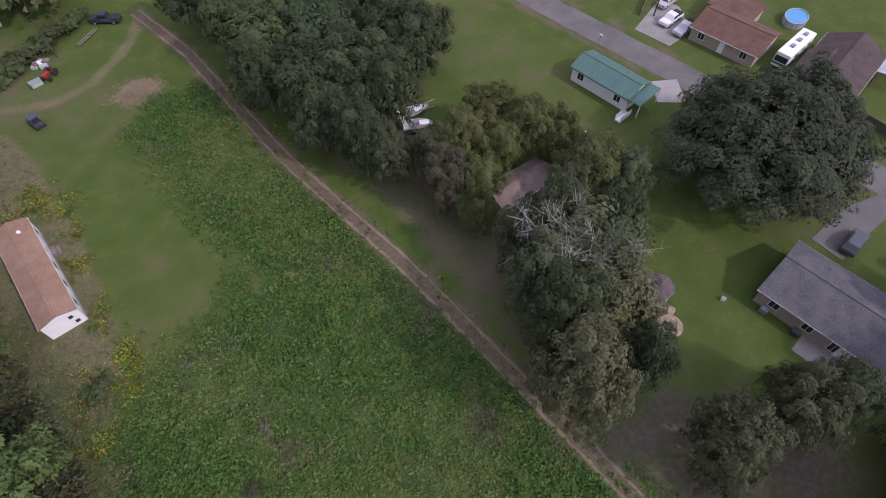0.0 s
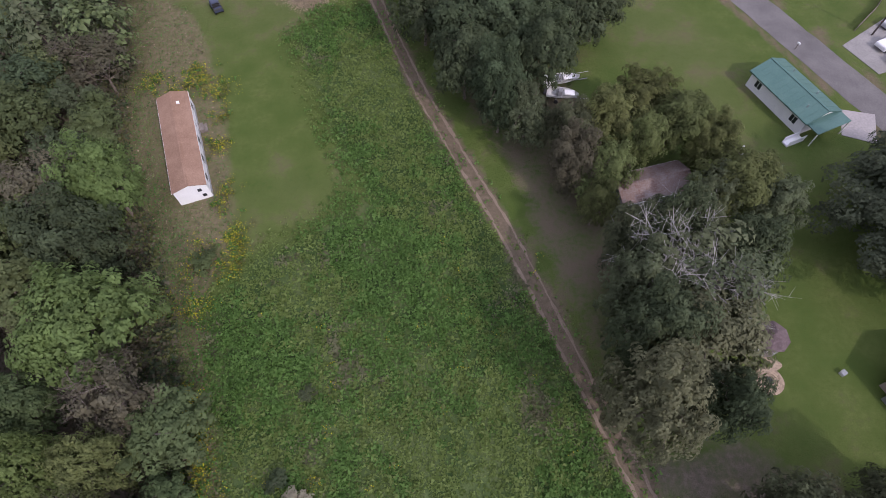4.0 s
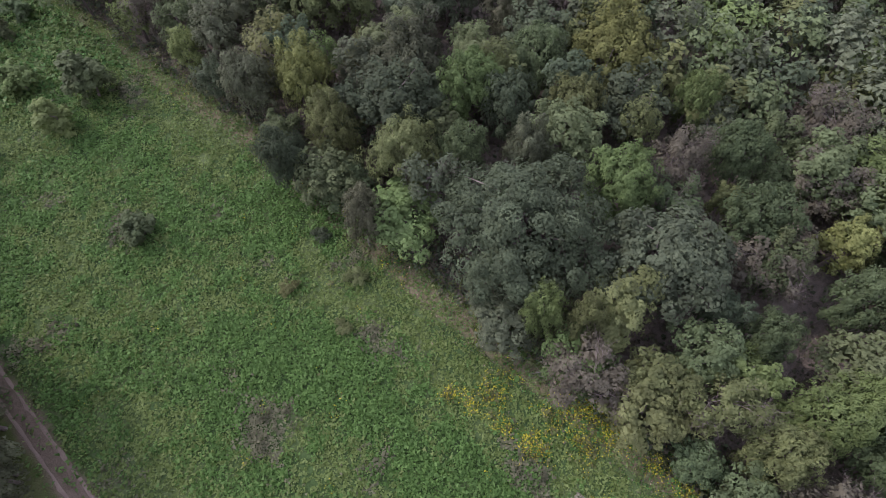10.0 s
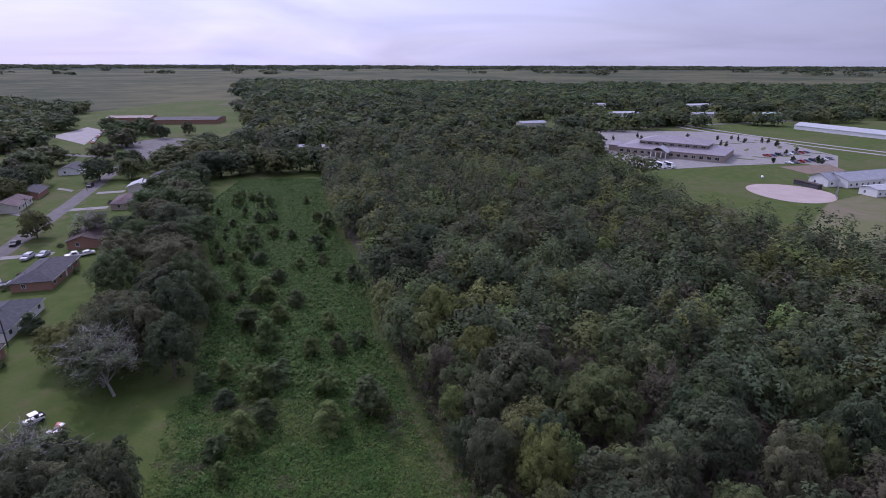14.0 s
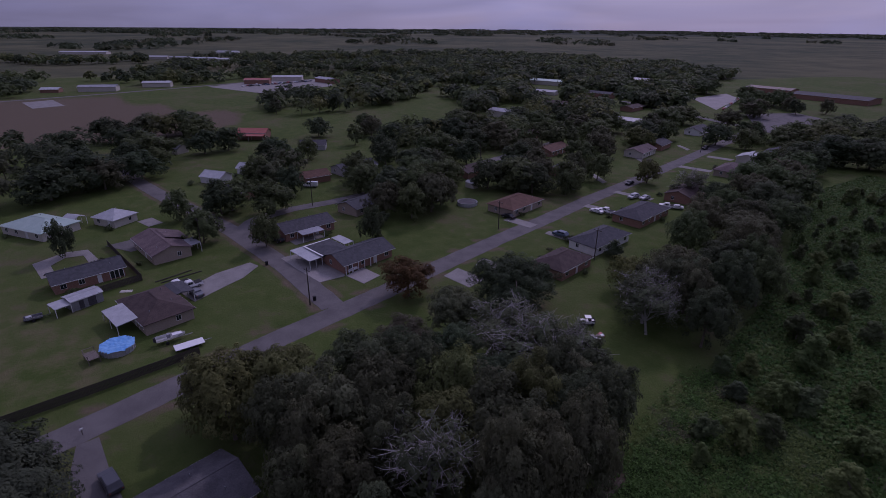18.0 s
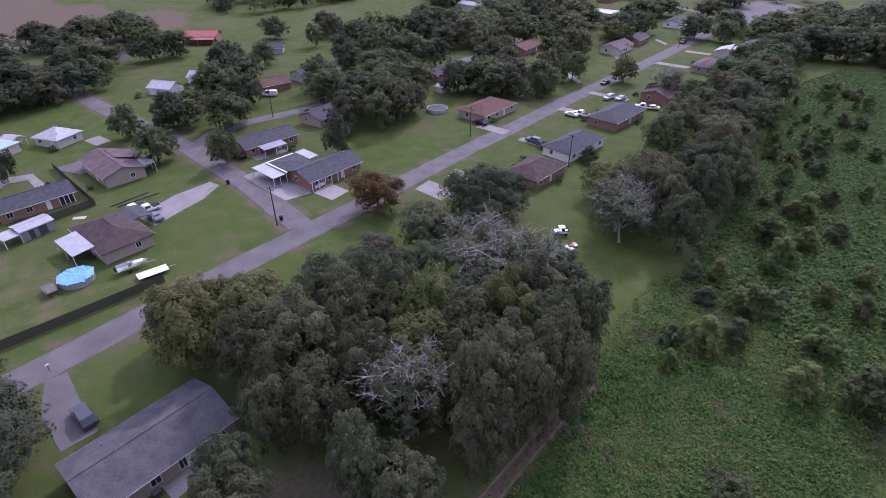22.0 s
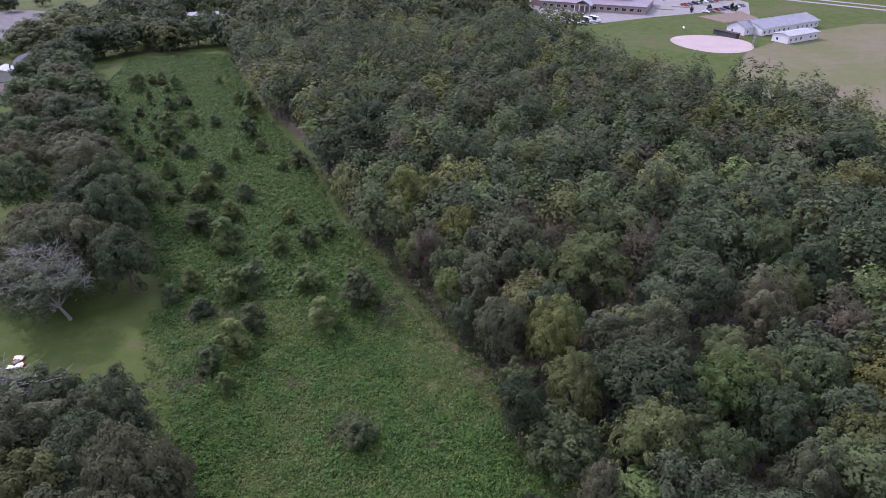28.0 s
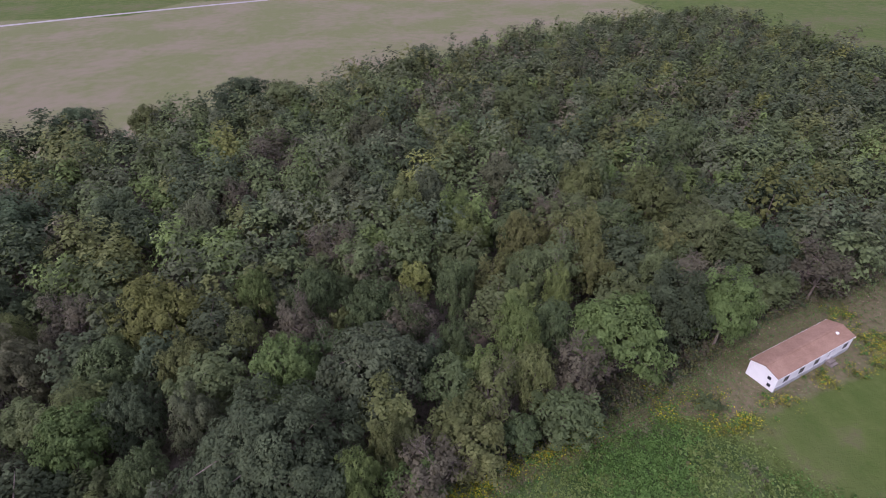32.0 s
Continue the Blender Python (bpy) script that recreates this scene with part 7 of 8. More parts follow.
# saplings over the overgrown strip
SAP = [(-15.4, 47.5, 2.0), (-21.2, 69.5, 2.4), (-15.2, 73.8, 3.1), (-33.6, 65.7, 2.3), (-36.9, 63.3, 1.9), (-33.7, 58.1, 1.4), (-32.0, 70.5, 2.0), (-36.6, 79.0, 2.6), (-34.0, 82.5, 2.5), (-24.0, 80.2, 2.3)]
SAP += [(-25.3, 93.4, 1.8), (-30.4, 92.2, 1.8), (-22.1, 96.9, 1.8), (-40.4, 94.4, 2.9), (-47.3, 102.1, 2.6), (-41.7, 106.1, 2.0), (-40.7, 115.2, 2.0), (-48.7, 117.4, 2.6), (-49.8, 128.5, 2.0), (-30.1, 103.9, 1.7)]
SAP += [(-30.1, 132.0, 2.1), (-34.5, 130.8, 1.4), (-41.4, 142.9, 1.5), (-47.0, 139.0, 1.6), (-46.3, 155.1, 2.7), (-48.6, 169.7, 1.9), (-49.0, 179.1, 2.4), (-54.8, 185.6, 1.9), (-57.6, 164.8, 1.7), (-64.7, 166.4, 2.0)]
SAP += [(-71.6, 185.5, 1.9), (-79.9, 205.8, 2.1), (-75.6, 182.7, 1.9), (-90.3, 213.7, 1.8), (-87.8, 216.4, 1.5), (-92.8, 206.9, 2.4), (-83.0, 177.8, 1.5), (-70.6, 164.3, 2.3), (-65.9, 156.0, 1.7), (-67.2, 150.8, 1.6)]
SAP += [(-59.7, 142.1, 2.1), (-66.9, 142.5, 1.9), (-71.4, 142.2, 1.6), (-61.0, 130.2, 1.9), (-56.7, 116.5, 1.5), (-44.2, 83.1, 1.8), (-46.6, 79.5, 1.5), (-66.2, 210.3, 1.4)]
for n, (x, y, r) in enumerate(SAP):
    tree("sapling", x, y, r * 1.05, r * (1.95 + 0.1 * (n % 4)), (LEAF_GREEN, LEAF_BRIGHT, LEAF_GREEN, LEAF_BRIGHT)[n % 4], "young green tree standing in the weeds", name="sapling", group="saplings of the strip")
rs = np.random.default_rng(31)
for n in range(34):
    u = rs.uniform(0, 1)
    x, y = -55 - 38 * u + rs.uniform(-9, 7), 105 + 115 * u + rs.uniform(-10, 10)
    if inside(WEEDS, np.array([x]), np.array([y]))[0] and line_dist(WOOD_EDGE, np.array([x]), np.array([y]))[0] > 22:
        tree("sapling", x, y, rs.uniform(0.7, 1.3), rs.uniform(1.6, 3.2), (LEAF_GREEN, LEAF_BRIGHT, LEAF_GREEN)[n % 3], "young green tree standing in the weeds", name="sapling", group="saplings of the strip")
tree("bush", 13.2, -4.8, 1.8, 1.6, LEAF_PALE, "pale dry seeding bush in the weeds", name="bush", category="bush")
for x, y, r in ((13.2, -15.7, 0.9), (15.4, -7.4, 1.2)):
    tree("bush", x, y, r, r, LEAF_DEEP, "dark green bush in the weeds", name="bush", category="bush")
for x, y, r, m in ((26.6, -32.0, 1.7, LEAF_GREEN), (-2.6, 31.5, 1.2, LEAF_OLIVE), (5.0, 29.0, 1.4, LEAF_OLIVE), (3.6, 36.3, 1.2, LEAF_DEEP), (1.0, 24.0, 1.1, LEAF_OLIVE)):
    tree("bush", x, y, r, r * 1.1, m, "low rounded bush in the field", name="bush", category="bush")
for k in range(9):
    u = k / 8
    tree("bush", 41 - 14.5 * u, -92 - 15 * u, 2.3, 2.6, LEAF_GREEN, "dense hedge bush beside the lane", name="hedge_bush", category="bush")
tree("bush", 46, -106, 2.6, 2.8, LEAF_GREEN, "round green bush in the junk yard", name="bush", category="bush")

for n, ob in enumerate([o for o in HOUSES.values() if math.hypot(o.matrix_basis[0][3], o.matrix_basis[1][3]) < 260]):
    rb = np.random.default_rng(300 + n)
    for k in range(3):
        p = ob.matrix_basis @ Vector((rb.uniform(-7, 7), (-1) ** k * rb.uniform(5.6, 8.0), 0))
        tree("bush", p.x, p.y, rb.uniform(0.8, 1.6), rb.uniform(1.0, 1.8), (LEAF_DEEP, LEAF_GREEN, LEAF_DUSK)[k % 3], "dark shrub growing beside a house", name="shrub", category="shrub", group="shrubs of the yards")
tree("sapling", -94.1, 98.7, 2.3, 4.0, LEAF_DEEP, "small round dark tree on the back lawn", name="yard_tree")
rt = np.random.default_rng(41)
for x, y, r in ((-266, 393, 6.0), (-230, 350, 6.5), (-228, 393, 5.5), (-220, 415, 5.0), (-364, 475, 7.0), (-151, 302, 6.5), (-169, 293, 6.5), (-178, 275, 6.0), (-241, 404, 5.0), (-112, 334, 5.5), (-98, 336, 5.0)):
    tree("oak", x, y, r, 8.0 + r * 0.4, (LEAF_DEEP, LEAF_DUSK, LEAF_GREEN)[int(-x) % 3], "single dark tree on the far school lawn")
for x, y, r in ((-196, 30, 5.5), (-206, 26, 5.0), (-186, 34, 5.0), (-228, 34, 5.5), (-236, 52, 5.0), (-158, 66, 5.0), (-170, 76, 6.0), (-190, 92, 6.0), (-198, 112, 6.0), (-212, 100, 6.5), (-222, 130, 7.0),
                (-160, 122, 6.0), (-172, 128, 6.0), (-190, 140, 7.0), (-184, 176, 6.5), (-196, 186, 7.0), (-218, 150, 7.0), (-232, 200, 8.0), (-206, 220, 7.5), (-214, 240, 8.0), (-200, 236, 6.0)):
    tree("oak", x, y, r, 8.5 + r * 0.4, (LEAF_DEEP, LEAF_DUSK, LEAF_GREEN)[int(-x) % 3], "dark rounded yard tree in the town")
for x, y, r in ((-118, 186, 7.0), (-130, 214, 6.0), (-126, 222, 6.5), (-136, 240, 7.0), (-132, 262, 8.0), (-140, 276, 8.0), (-100, 148, 6.0),
                (-108, 154, 5.0)):
    tree("oak", x, y, r, 9.0 + r * 0.4, (LEAF_DEEP, LEAF_GREEN, LEAF_OLIVE)[int(-x) % 3], "tall back-yard tree beside the strip")
for n in range(34):
    x, y = 100 + 118 * rt.uniform(), 300 + 130 * rt.uniform()
    if not (84 < x < 176 and 306 < y < 392):
        tree("sapling", x, y, rt.uniform(0.9, 1.5), rt.uniform(2.4, 4.0), LEAF_DEEP, "small planted tree in the school parking ground", name="sapling", group="parking ground trees")

for x, y, r in ((-275, 96, 7.0), (-211.9, 84.5, 8.0), (-167.3, 75.1, 9.0), (-175.8, 57.7, 7.0), (-221.0, 144.0, 10.0), (-157.6, 111.5, 9.0), (-148.2, 127.4, 6.2), (-264.5, 182.6, 10.0), (-317.0, -10.6, 11.0), (-322.6, 6.5, 11.0), (-270.3, 22.2, 6.9),
                (-237.6, 38.0, 7.1), (-199.4, 24.8, 5.9), (-174.8, 9.4, 5.9), (-162.4, 63.2, 8.0), (-189.5, 85.7, 9.0), (-208.3, 107.4, 8.6), (-222.6, 82.9, 6.1), (-193.7, 62.9, 5.0), (-259.3, 143.7, 10.0), (-214.5, 164.5, 7.9), (-158.5, 138.7, 4.6),
                (-198.7, 218.1, 9.0), (-180.4, 249.2, 8.0), (-160.9, 311.6, 12.0), (-221.2, -25.5, 7.4), (-246.8, -18.8, 6.4), (-280.8, 416.6, 11.0), (-230.1, 351.4, 9.0), (-238.0, 358.0, 8.0), (-178.5, 274.2, 7.5), (-162.4, 328.6, 12.0), (-163.9, 284.5, 9.0), (-250.0, 412.0, 8.0), (-262.0, 420.0, 9.0), (-334.1, 434.1, 11.0), (-345.0, 442.0, 10.0), (-212.0, 300.0, 8.0)):
    if clear_of_trees(x, y, 0.6 * r) or y > 260:
        tree("oak", x, y, r, 8.5 + r * 0.4, (LEAF_DEEP, LEAF_GREEN, LEAF_DUSK)[int(-x) % 3], "full dark green yard tree shading a lawn")

# ---- far woods of the town and beyond ----


def plant_far():
    r = np.random.default_rng(77)
    FAR_MIX = [(LEAF_GREEN, 0.34), (LEAF_DEEP, 0.4), (LEAF_GREY, 0.1), (LEAF_OLIVE, 0.16)]
    open_lots = [[(-165, 268), (-150, 330), (-172, 420), (-215, 520), (-262, 610), (-372, 795), (-482, 722), (-400, 530), (-345, 420), (-275, 330), (-222, 268)], [(60, 440), (92, 400), (90, 250), (120, 190), (460, -180), (600, 200), (420, 560), (205, 480)], STUBBLE, STRAW_FIELD, PASTURE,
                 SCHOOL_LAWN, [(-332, 462), (-260, 500), (-205, 480), (-196, 400), (-176, 320), (-205, 308), (-325, 395)], [(-562, 33), (-610, 86), (-605, 165), (-526, 150), (-488, 75)],
                 [(-300, 60), (-345, 70), (-420, 210), (-300, 180), (-262, 120), (-270, 70)]]

    def fill(x0, x1, y0, y1, n, keep_off):
        x, y = r.uniform(x0, x1, n), r.uniform(y0, y1, n)
        k = np.ones(n, bool)
        for poly in open_lots:
            k &= ~inside(poly, x, y)
        k &= ~inside(WOOD, x, y) & (line_dist(ROAD, x, y) > 12) & (line_dist([(-480, -200), (-512, -111), (-535, -47), (-571, 34), (-612, 120)], x, y) > 12)
        for ob in bpy.data.objects:
            if ob.type == "EMPTY" and ob.name.startswith(("building", "house", "barn")):
                bx, by = ob.matrix_basis[0][3], ob.matrix_basis[1][3]
                k &= np.hypot(x - bx, y - by) > (20 if ob.name[0] == "b" else 11)
                if ob.name[0] == "b":
                    d = math.hypot(bx, by)
                    u, v = (x * bx + y * by) / d, np.abs(x * by - y * bx) / d
                    k &= ~((u > d - 16 - 0.1 * d) & (u < d) & (v < 16))
        k &= ~keep_off(x, y)
        return x[k], y[k]

    def town(x, y):
        return (x > -330) & (x < 60) & (y < 300) & (y > -200)

    v = fill(-560, 1500, 700, 1350, 6500, lambda x, y: (x < -0.42 * y + 25 * noise_2d(y * 0.02, x * 0.0)) | (y < 690 + 0.12 * x) | (y > 1230 - 0.12 * x + 70 * noise_2d(x * 0.008, 0.0 * y)) | (noise_2d(x * 0.009, y * 0.008) < -0.72))
    a = fill(-800, 600, 262, 820, 5600, lambda x, y: town(x, y) | (noise_2d(x * 0.012, y * 0.012) < -0.65) | (y > 690 + 0.12 * x + 60 * noise_2d(x * 0.01, 0.0 * y)))
    b = fill(-1000, -300, -300, 600, 2600, lambda x, y: town(x, y) | (noise_2d(x * 0.01, y * 0.01) < -0.3))
    c = fill(-120, 120, 262, 380, 260, lambda x, y: (x > 62) | (x < -130))
    g = fill(-420, -212, 95, 420, 420, lambda x, y: (noise_2d(x * 0.02, y * 0.02) < -0.2) | (line_dist(BACK_STREET, x, y) < 10))
    d = fill(-330, -200, -130, 300, 90, lambda x, y: noise_2d(x * 0.02, y * 0.02) < 0.0)
    e = fill(-60, 60, -260, -112, 160, lambda x, y: np.abs(x - 8) < 10)
    xy = np.concatenate([np.stack(p, axis=1) for p in (a, c, d, e, b, g)])
    near = np.hypot(xy[:, 0], xy[:, 1]) < 380
    far_trees("town_woods", xy[near], 6.2, 12.0, 300, 0.85, FAR_MIX, "trees of the town running together into woodland", 9)
    far_trees("woods_behind_town", xy[~near], 7.2, 11.0, 90, 1.75, FAR_MIX, "dark woodland behind the town", 12)
    far_trees("woods_by_marsh", np.stack(v, axis=1), 9.5, 11.5, 44, 3.0, FAR_MIX, "dark woodland reaching out to the marsh", 13)
    z = [np.stack(fill(-4400, 4400, 3300, 4500, 2600, lambda x, y: noise_2d(x * 0.0016, y * 0.004) < -0.35), axis=1),
         np.stack(fill(-4500, -3000, -2600, 3300, 1500, lambda x, y: noise_2d(x * 0.002, y * 0.002) < -0.4), axis=1),
         np.stack(fill(-3000, 3000, 2100, 3300, 900, lambda x, y: noise_2d(x * 0.0016, y * 0.005) < 0.62), axis=1),
         np.stack(fill(-3000, -1100, -1500, 2100, 900, lambda x, y: noise_2d(x * 0.0022, y * 0.002) < 0.5), axis=1)]
    far_trees("distant_woods", np.concatenate(z), 28.0, 10.0, 30, 6.5, [(LEAF_DEEP, 0.7), (LEAF_DUSK, 0.3)], "distant dark woodland along the horizon", 10)


plant_far()

# ---- weeds, flowers, brush ----


def drift(x, y, scale, z=0.0):
    """Slow random change over the ground, about -0.6 to 0.6."""
    return np.array([noise.noise((a * scale, b * scale, z)) for a, b in zip(x, y)])


def carpet(name, x, y, size, high, per, mats, label, seed, weights=None, pick=None, fine=False):
    """Low plants past counting: sprays of a few leaves each."""
    r = np.random.default_rng(seed)
    n = len(x)
    c = np.repeat(np.stack([x, y, np.zeros(n)], axis=1), per, axis=0)
    m = len(c)
    c[:, :2] += r.normal(size=(m, 2)) * 0.16
    c[:, 2] = r.uniform(0.25, 1.0, m) * np.repeat(high, per)
    nn = np.stack([r.normal(size=m) * 0.55, r.normal(size=m) * 0.55, np.ones(m)], axis=1)
    s = np.repeat(size, per) * r.uniform(0.6, 1.3, m)
    if pick is None and len(mats) > 1:
        pick = r.choice(len(mats), n, p=weights)
    mi = np.repeat(pick, per) if pick is not None else None
    shape = leaf_tris if fine else leaf_quads
    return tagged(new(name, poly_mesh(name, [shape(c, nn, s, r)], mats, mi)), label, "plants", kind="stuff")


def plant_field():
    r = np.random.default_rng(55)
    n = 460000
    ux, uy = r.uniform(-50, 30, 60000), r.uniform(-82, 78, 60000)
    pick = r.integers(0, 60000, n)
    loose = r.uniform(size=n) < 0.3
    x = np.where(loose, r.uniform(-50, 30, n), ux[pick] + r.normal(size=n) * 0.26)
    y = np.where(loose, r.uniform(-82, 78, n), uy[pick] + r.normal(size=n) * 0.26)
    k = soft_mask(WEEDS, x, y, 10.0) * (1 - 0.5 * np.exp(-(line_dist(FAINT_PATH, x, y) / 1.5) ** 2)) > r.uniform(0.15, 0.85, n)
    side = line_dist(TRACK, x, y)
    k &= (side > r.uniform(0.7, 1.7, n)) | (side < r.uniform(-0.2, 0.4, n))
    x, y = x[k], y[k]
    lush = drift(x * 0.9 + 0.35 * y, y * 0.6 - 0.2 * x, 0.09) + 0.7 * drift(x, y, 0.4, 5.0)
    k = r.uniform(size=len(x)) < np.clip(0.76 + 0.5 * lush, 0.5, 1)
    x, y, lush = x[k], y[k], lush[k]
    kind = np.where(lush + r.normal(0, 0.16, len(x)) > -0.02, 0, 1)
    kind = np.where(drift(x, y, 0.14, 9.0) + 0.4 * drift(x, y, 0.7, 2.0) + r.normal(0, 0.12, len(x)) > 0.56, 2, kind)
    carpet("field_weeds", x, y, r.uniform(0.1, 0.22, len(x)), r.uniform(0.1, 0.4, len(x)) * (1.3 + 1.5 * np.clip(lush, -0.5, 0.6)), 2, [WEED, WEED_DULL, LEAF_DUSK], "dense broad-leaved green weeds over the field, browning in patches", 56, pick=kind, fine=True)
    n = 150000
    x, y = r.uniform(-115, -5, n), r.uniform(78, 258, n)
    k = soft_mask(WEEDS, x, y, 3.0) > 0.55
    x, y = x[k], y[k]
    carpet("strip_weeds", x, y, r.uniform(0.17, 0.36, len(x)), r.uniform(0.2, 0.6, len(x)), 3, [WEED, WEED_DULL], "broad-leaved green weeds over the far strip", 57, [0.35, 0.65], fine=True)
    # yellow flowers: along the wood's edge, round the mobile home, in drifts
    px, py = [], []
    for cx, cy, s, m in ((20.0, 2.0, 0.8, 90), (19.0, 4.0, 0.7, 40), (17.0, 0.6, 0.6, 34), (15.6, 4.7, 0.8, 26), (13.5, 15.7, 0.7, 12), (14.6, 12.0, 0.9, 20), (24.0, -9.0, 0.9, 60), (23.2, -6.5, 0.8, 40), (25.2, -14.5, 1.0, 60),
                         (24.1, -35.5, 0.7, 70), (22.8, -33.1, 0.6, 50), (23.8, -31.7, 0.8, 60), (28.2, -30.7, 0.8, 30), (26.4, -26.6, 0.8, 40), (28.0, -33.6, 0.9, 50), (23.4, -36.4, 0.8, 50),
                         (26.2, -43.6, 0.6, 40), (26.1, -41.1, 0.6, 36), (27.6, -51.0, 0.6, 36), (28.6, -56.5, 0.7, 40), (32.4, -64.2, 1.0, 110), (34.4, -65.2, 0.9, 70), (29.8, -61.5, 1.0, 90), (36.5, -62.0, 1.0, 70),
                         (7.8, 38.4, 0.8, 24), (6.0, 42.8, 0.8, 24), (9.4, 29.0, 0.8, 20), (2.4, 51.0, 0.9, 16), (-5.0, 68.0, 1.0, 14), (16.5, -4.0, 3.0, 36),
                         (26.0, -15.9, 0.5, 70), (25.0, -13.4, 0.5, 60), (23.9, -11.2, 0.5, 70), (23.0, -8.4, 0.45, 60), (22.0, -4.5, 0.4, 30), (20.1, 0.0, 0.45, 80), (20.0, 3.0, 0.45, 80), (40.0, -63.6, 0.9, 90), (7.8, 11.9, 0.35, 40), (9.0, 9.7, 0.35, 36), (11.7, 9.3, 0.8, 70), (10.7, 6.2, 0.4, 40), (12.4, 3.0, 0.6, 110), (16.6, 2.6, 1.0, 50), (20.6, 0.7, 0.35, 60), (20.7, -0.8, 0.35, 70), (22.4, -4.5, 0.3, 40), (20.2, 3.1, 0.3, 40), (28.8, -51.0, 0.7, 50), (30.3, -26.8, 0.7, 40), (27.2, -26.6, 0.7, 50),
                         (0.0, 20.0, 9.0, 30), (8.0, -12.0, 9.0, 44), (-8.0, -28.0, 6.0, 16), (-14.0, 30.0, 8.0, 12)):
        m = int(m * 0.55)
        px.append(r.normal(cx, s, m))
        py.append(r.normal(cy, s * 1.3, m))
    px, py = np.concatenate(px), np.concatenate(py)
    qx, qy = np.repeat(px, 5) + r.normal(size=5 * len(px)) * 0.35, np.repeat(py, 5) + r.normal(size=5 * len(px)) * 0.35
    carpet("flower_bushes", px, py, r.uniform(0.12, 0.22, len(px)), r.uniform(0.4, 0.75, len(px)), 6, [WEED, LEAF_OLIVE], "green flowering bushes along the wood's edge", 61, [0.5, 0.5])
    carpet("yellow_flowers", qx, qy, r.uniform(0.04, 0.085, len(qx)), r.uniform(0.55, 0.95, len(qx)), 2, [FLOWER], "clumps of yellow wild flowers along the wood's edge", 58)
    # rank dry growth along the wood's edge and round the mobile home
    t = r.uniform(0, 1, 26000)
    ex = np.array([p[0] for p in WOOD_EDGE])
    ey = np.array([p[1] for p in WOOD_EDGE])
    s = np.interp(t, np.linspace(0, 1, len(ex)), ex), np.interp(t, np.linspace(0, 1, len(ex)), ey)
    x, y = s[0] + r.normal(0.4, 1.5, len(t)), s[1] + r.normal(0, 1.5, len(t))
    x2, y2 = r.uniform(22, 52, 22000), r.uniform(-92, -22, 22000)
    k = soft_mask(DRY, x2, y2, 3.0) > 0.45
    x, y = np.concatenate([x, x2[k]]), np.concatenate([y, y2[k]])
    k = ~((np.abs((x - 32.3) * 0.948 + (y + 50) * 0.317) < 2.4) & (np.abs(-(x - 32.3) * 0.317 + (y + 50) * 0.948) < 9.3))
    x, y = x[k], y[k]
    carpet("edge_brush", x, y, r.uniform(0.05, 0.12, len(x)), r.uniform(0.2, 0.8, len(x)), 2, [LEAF_OLIVE, LEAF_BROWN, WEED, STRAW], "dry olive and brown undergrowth along the wood's edge", 59, [0.42, 0.25, 0.3, 0.03])
    # shrubs under the first trees of the wood
    t = r.uniform(0.18, 1, 9000)
    x = np.interp(t, np.linspace(0, 1, len(ex)), ex) + r.uniform(0.6, 6.0, len(t))
    y = np.interp(t, np.linspace(0, 1, len(ex)), ey) + r.uniform(0.0, 4.0, len(t))
    lump = 0.5 + 0.5 * noise_2d(x * 0.5, y * 0.45)
    carpet("wood_undergrowth", x, y, r.uniform(0.12, 0.25, len(x)), 0.3 + 2.2 * lump * r.uniform(0.4, 1, len(x)), 4, [LEAF_DEEP, LEAF_OLIVE, LEAF_BROWN], "dark shrubs and brown twigs under the wood's edge", 62, [0.45, 0.25, 0.3])
    # low brown twigs and shrubs in the gaps of the wood
    x, y = r.uniform(2, 80, 16000), r.uniform(-62, 92, 16000)
    k = inside(WOOD, x, y) & (line_dist(WOOD_EDGE, x, y) > 3)
    x, y = x[k], y[k]
    carpet("wood_floor_brush", x, y, r.uniform(0.14, 0.3, len(x)), 0.4 + 2.6 * np.clip(0.5 + 0.5 * noise_2d(x * 0.4, y * 0.35), 0, 1) * r.uniform(0.3, 1, len(x)), 3, [LEAF_BROWN, LEAF_DUSK, LEAF_DEEP], "brown brush and shrubs on the wood's floor", 63, [0.45, 0.3, 0.25])
    # pile of dry brush
    x, y = r.normal(18.3, 1.5, 8000), r.normal(-83.3, 1.3, 8000)
    carpet("brush_pile", x, y, r.uniform(0.04, 0.1, 8000), np.clip(0.8 - np.hypot(x - 18.3, y + 83.3) * 0.25, 0.06, 1), 3, [STRAW, LEAF_BROWN], "spread heap of dry tan brush on the grass", 60, [0.75, 0.25], fine=True)


plant_field()

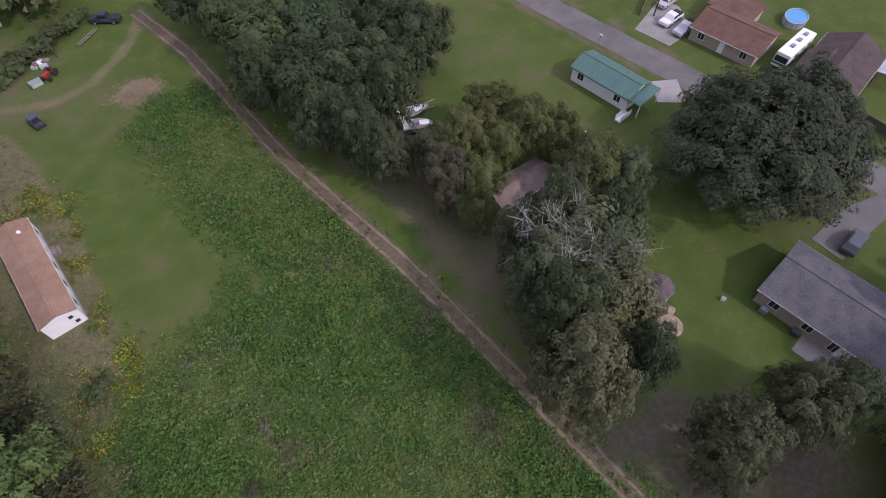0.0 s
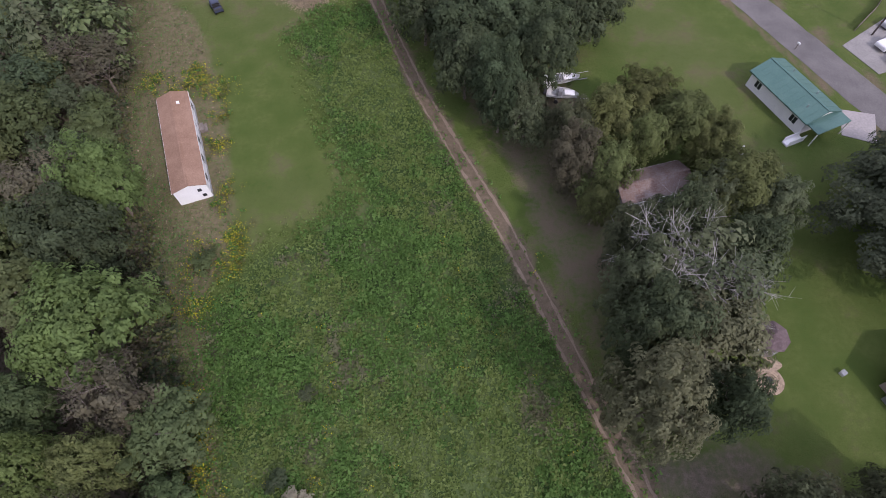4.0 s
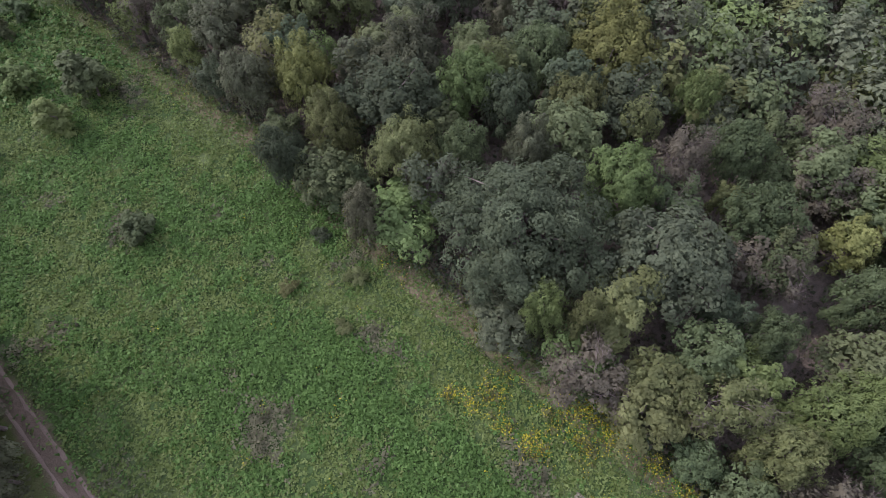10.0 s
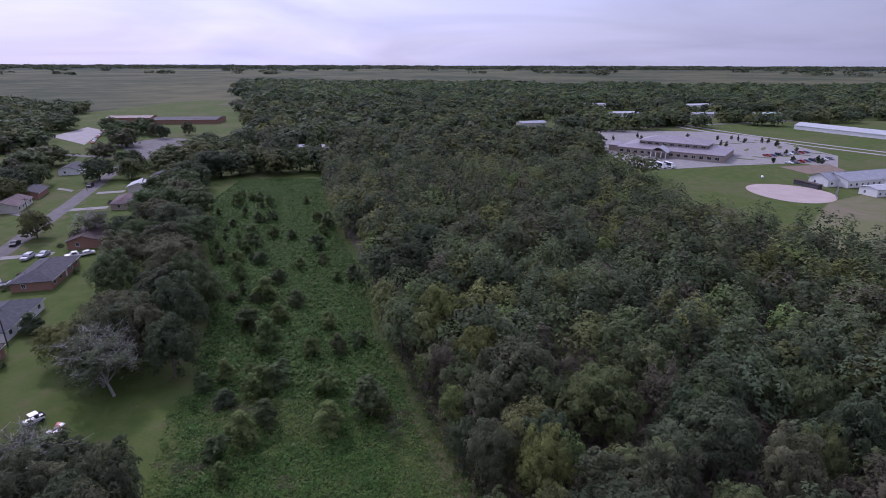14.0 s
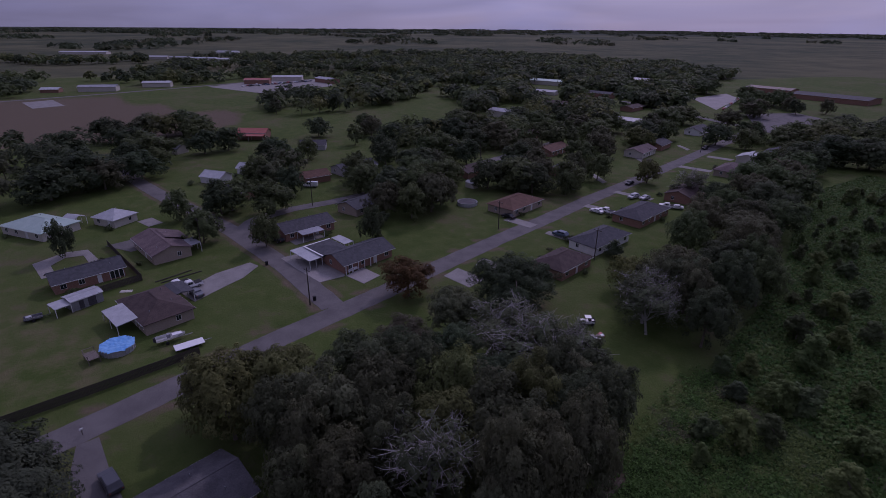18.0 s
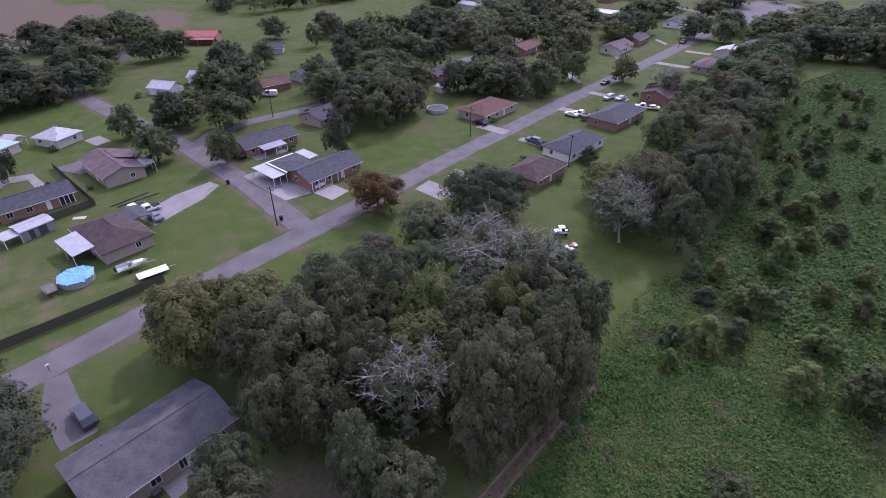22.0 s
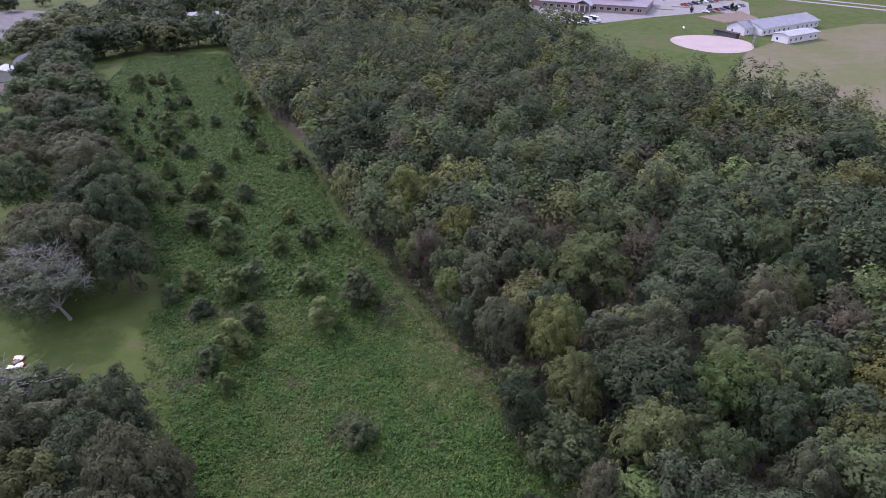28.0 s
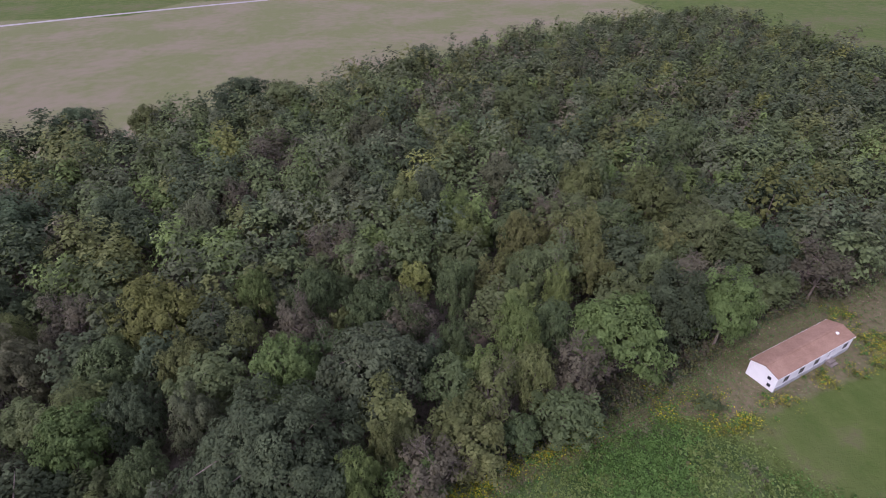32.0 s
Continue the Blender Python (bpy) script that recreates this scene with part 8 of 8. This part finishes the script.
# ---- junk yard at the lane ----
for n, (x, y, L, rgb, lab) in enumerate(((41.5, -113.0, 1.2, WH, "white and rusty scrap heap in the junk yard"), (33.0, -96.5, 1.0, SI, "pale metal scrap heap beside the hedge"), (12.5, -112.5, 1.3, RD, "red and white scrap heap by the lane"), (-65.2, 68.2, 0.9, RD, "red and white scrap on the yard grass"))):
    j = thing("scrap_heap", x, y, 30 * n, lab, "scrap")
    rj = np.random.default_rng(100 + n)
    for k in range(9):
        p = part("scrap_piece", soft_box(-0.6 * L * rj.uniform(0.4, 1.2), 0.6 * L, -0.4 * rj.uniform(0.4, 1.2), 0.4, 0, rj.uniform(0.2, 0.7), 0.04), (paint(rgb), TIN_RUST, WHITE, TIN_GREY)[k % 4], j)
        p.matrix_basis = pose(rj.uniform(-1.3, 1.3) * L, rj.uniform(-1.0, 1.0) * L, 0, 0, 0, rj.uniform(0, 180))
tk = thing("tractor", 31.4, -92.8, 60, "small red tractor beside the scrap", "tractor")
part("hood", soft_box(0.1, 1.6, -0.35, 0.35, 0.6, 1.15, 0.08), paint(RD), tk)
part("seat", soft_box(-0.7, -0.25, -0.25, 0.25, 0.9, 1.3, 0.05), RUBBER, tk)
part("fender", boxes((-0.9, 0.0, -0.75, -0.4, 1.0, 1.06), (-0.9, 0.0, 0.4, 0.75, 1.0, 1.06)), paint(RD), tk)
for xx, rr in ((-0.5, 0.6), (1.25, 0.35)):
    for s in (-1, 1):
        bm = bmesh.new()
        tube(bm, (xx, s * 0.5, rr), (xx, s * 0.8, rr), rr, rr, 14)
        part("wheel", bm, RUBBER, tk)
bx = thing("storage_box", 33.6, -91.2, 25, "grey-green metal box on the grass", "box")
part("body", soft_box(-0.9, 0.9, -0.6, 0.6, 0, 0.7, 0.06), TIN_PALEGREEN, bx)
part("lid", soft_box(-0.95, 0.95, -0.65, 0.65, 0.7, 0.78, 0.03), TIN_GREY, bx)
lt = thing("long_trailer", 25.4, -101.5, 52, "long narrow rusty pipe trailer on the grass", "trailer")
for yy in (-0.25, 0.25):
    part("beam", boxes((-2.6, 2.6, yy - 0.08, yy + 0.08, 0.3, 0.42)), WOOD_OLD, lt)
part("axle", boxes((-0.1, 0.1, -0.6, 0.6, 0.22, 0.3)), TIN_RUST, lt)
car("pickup", 22.0, -105.6, 160, (0.03, 0.035, 0.05), "dark old pickup truck by the lane", z=0.0)
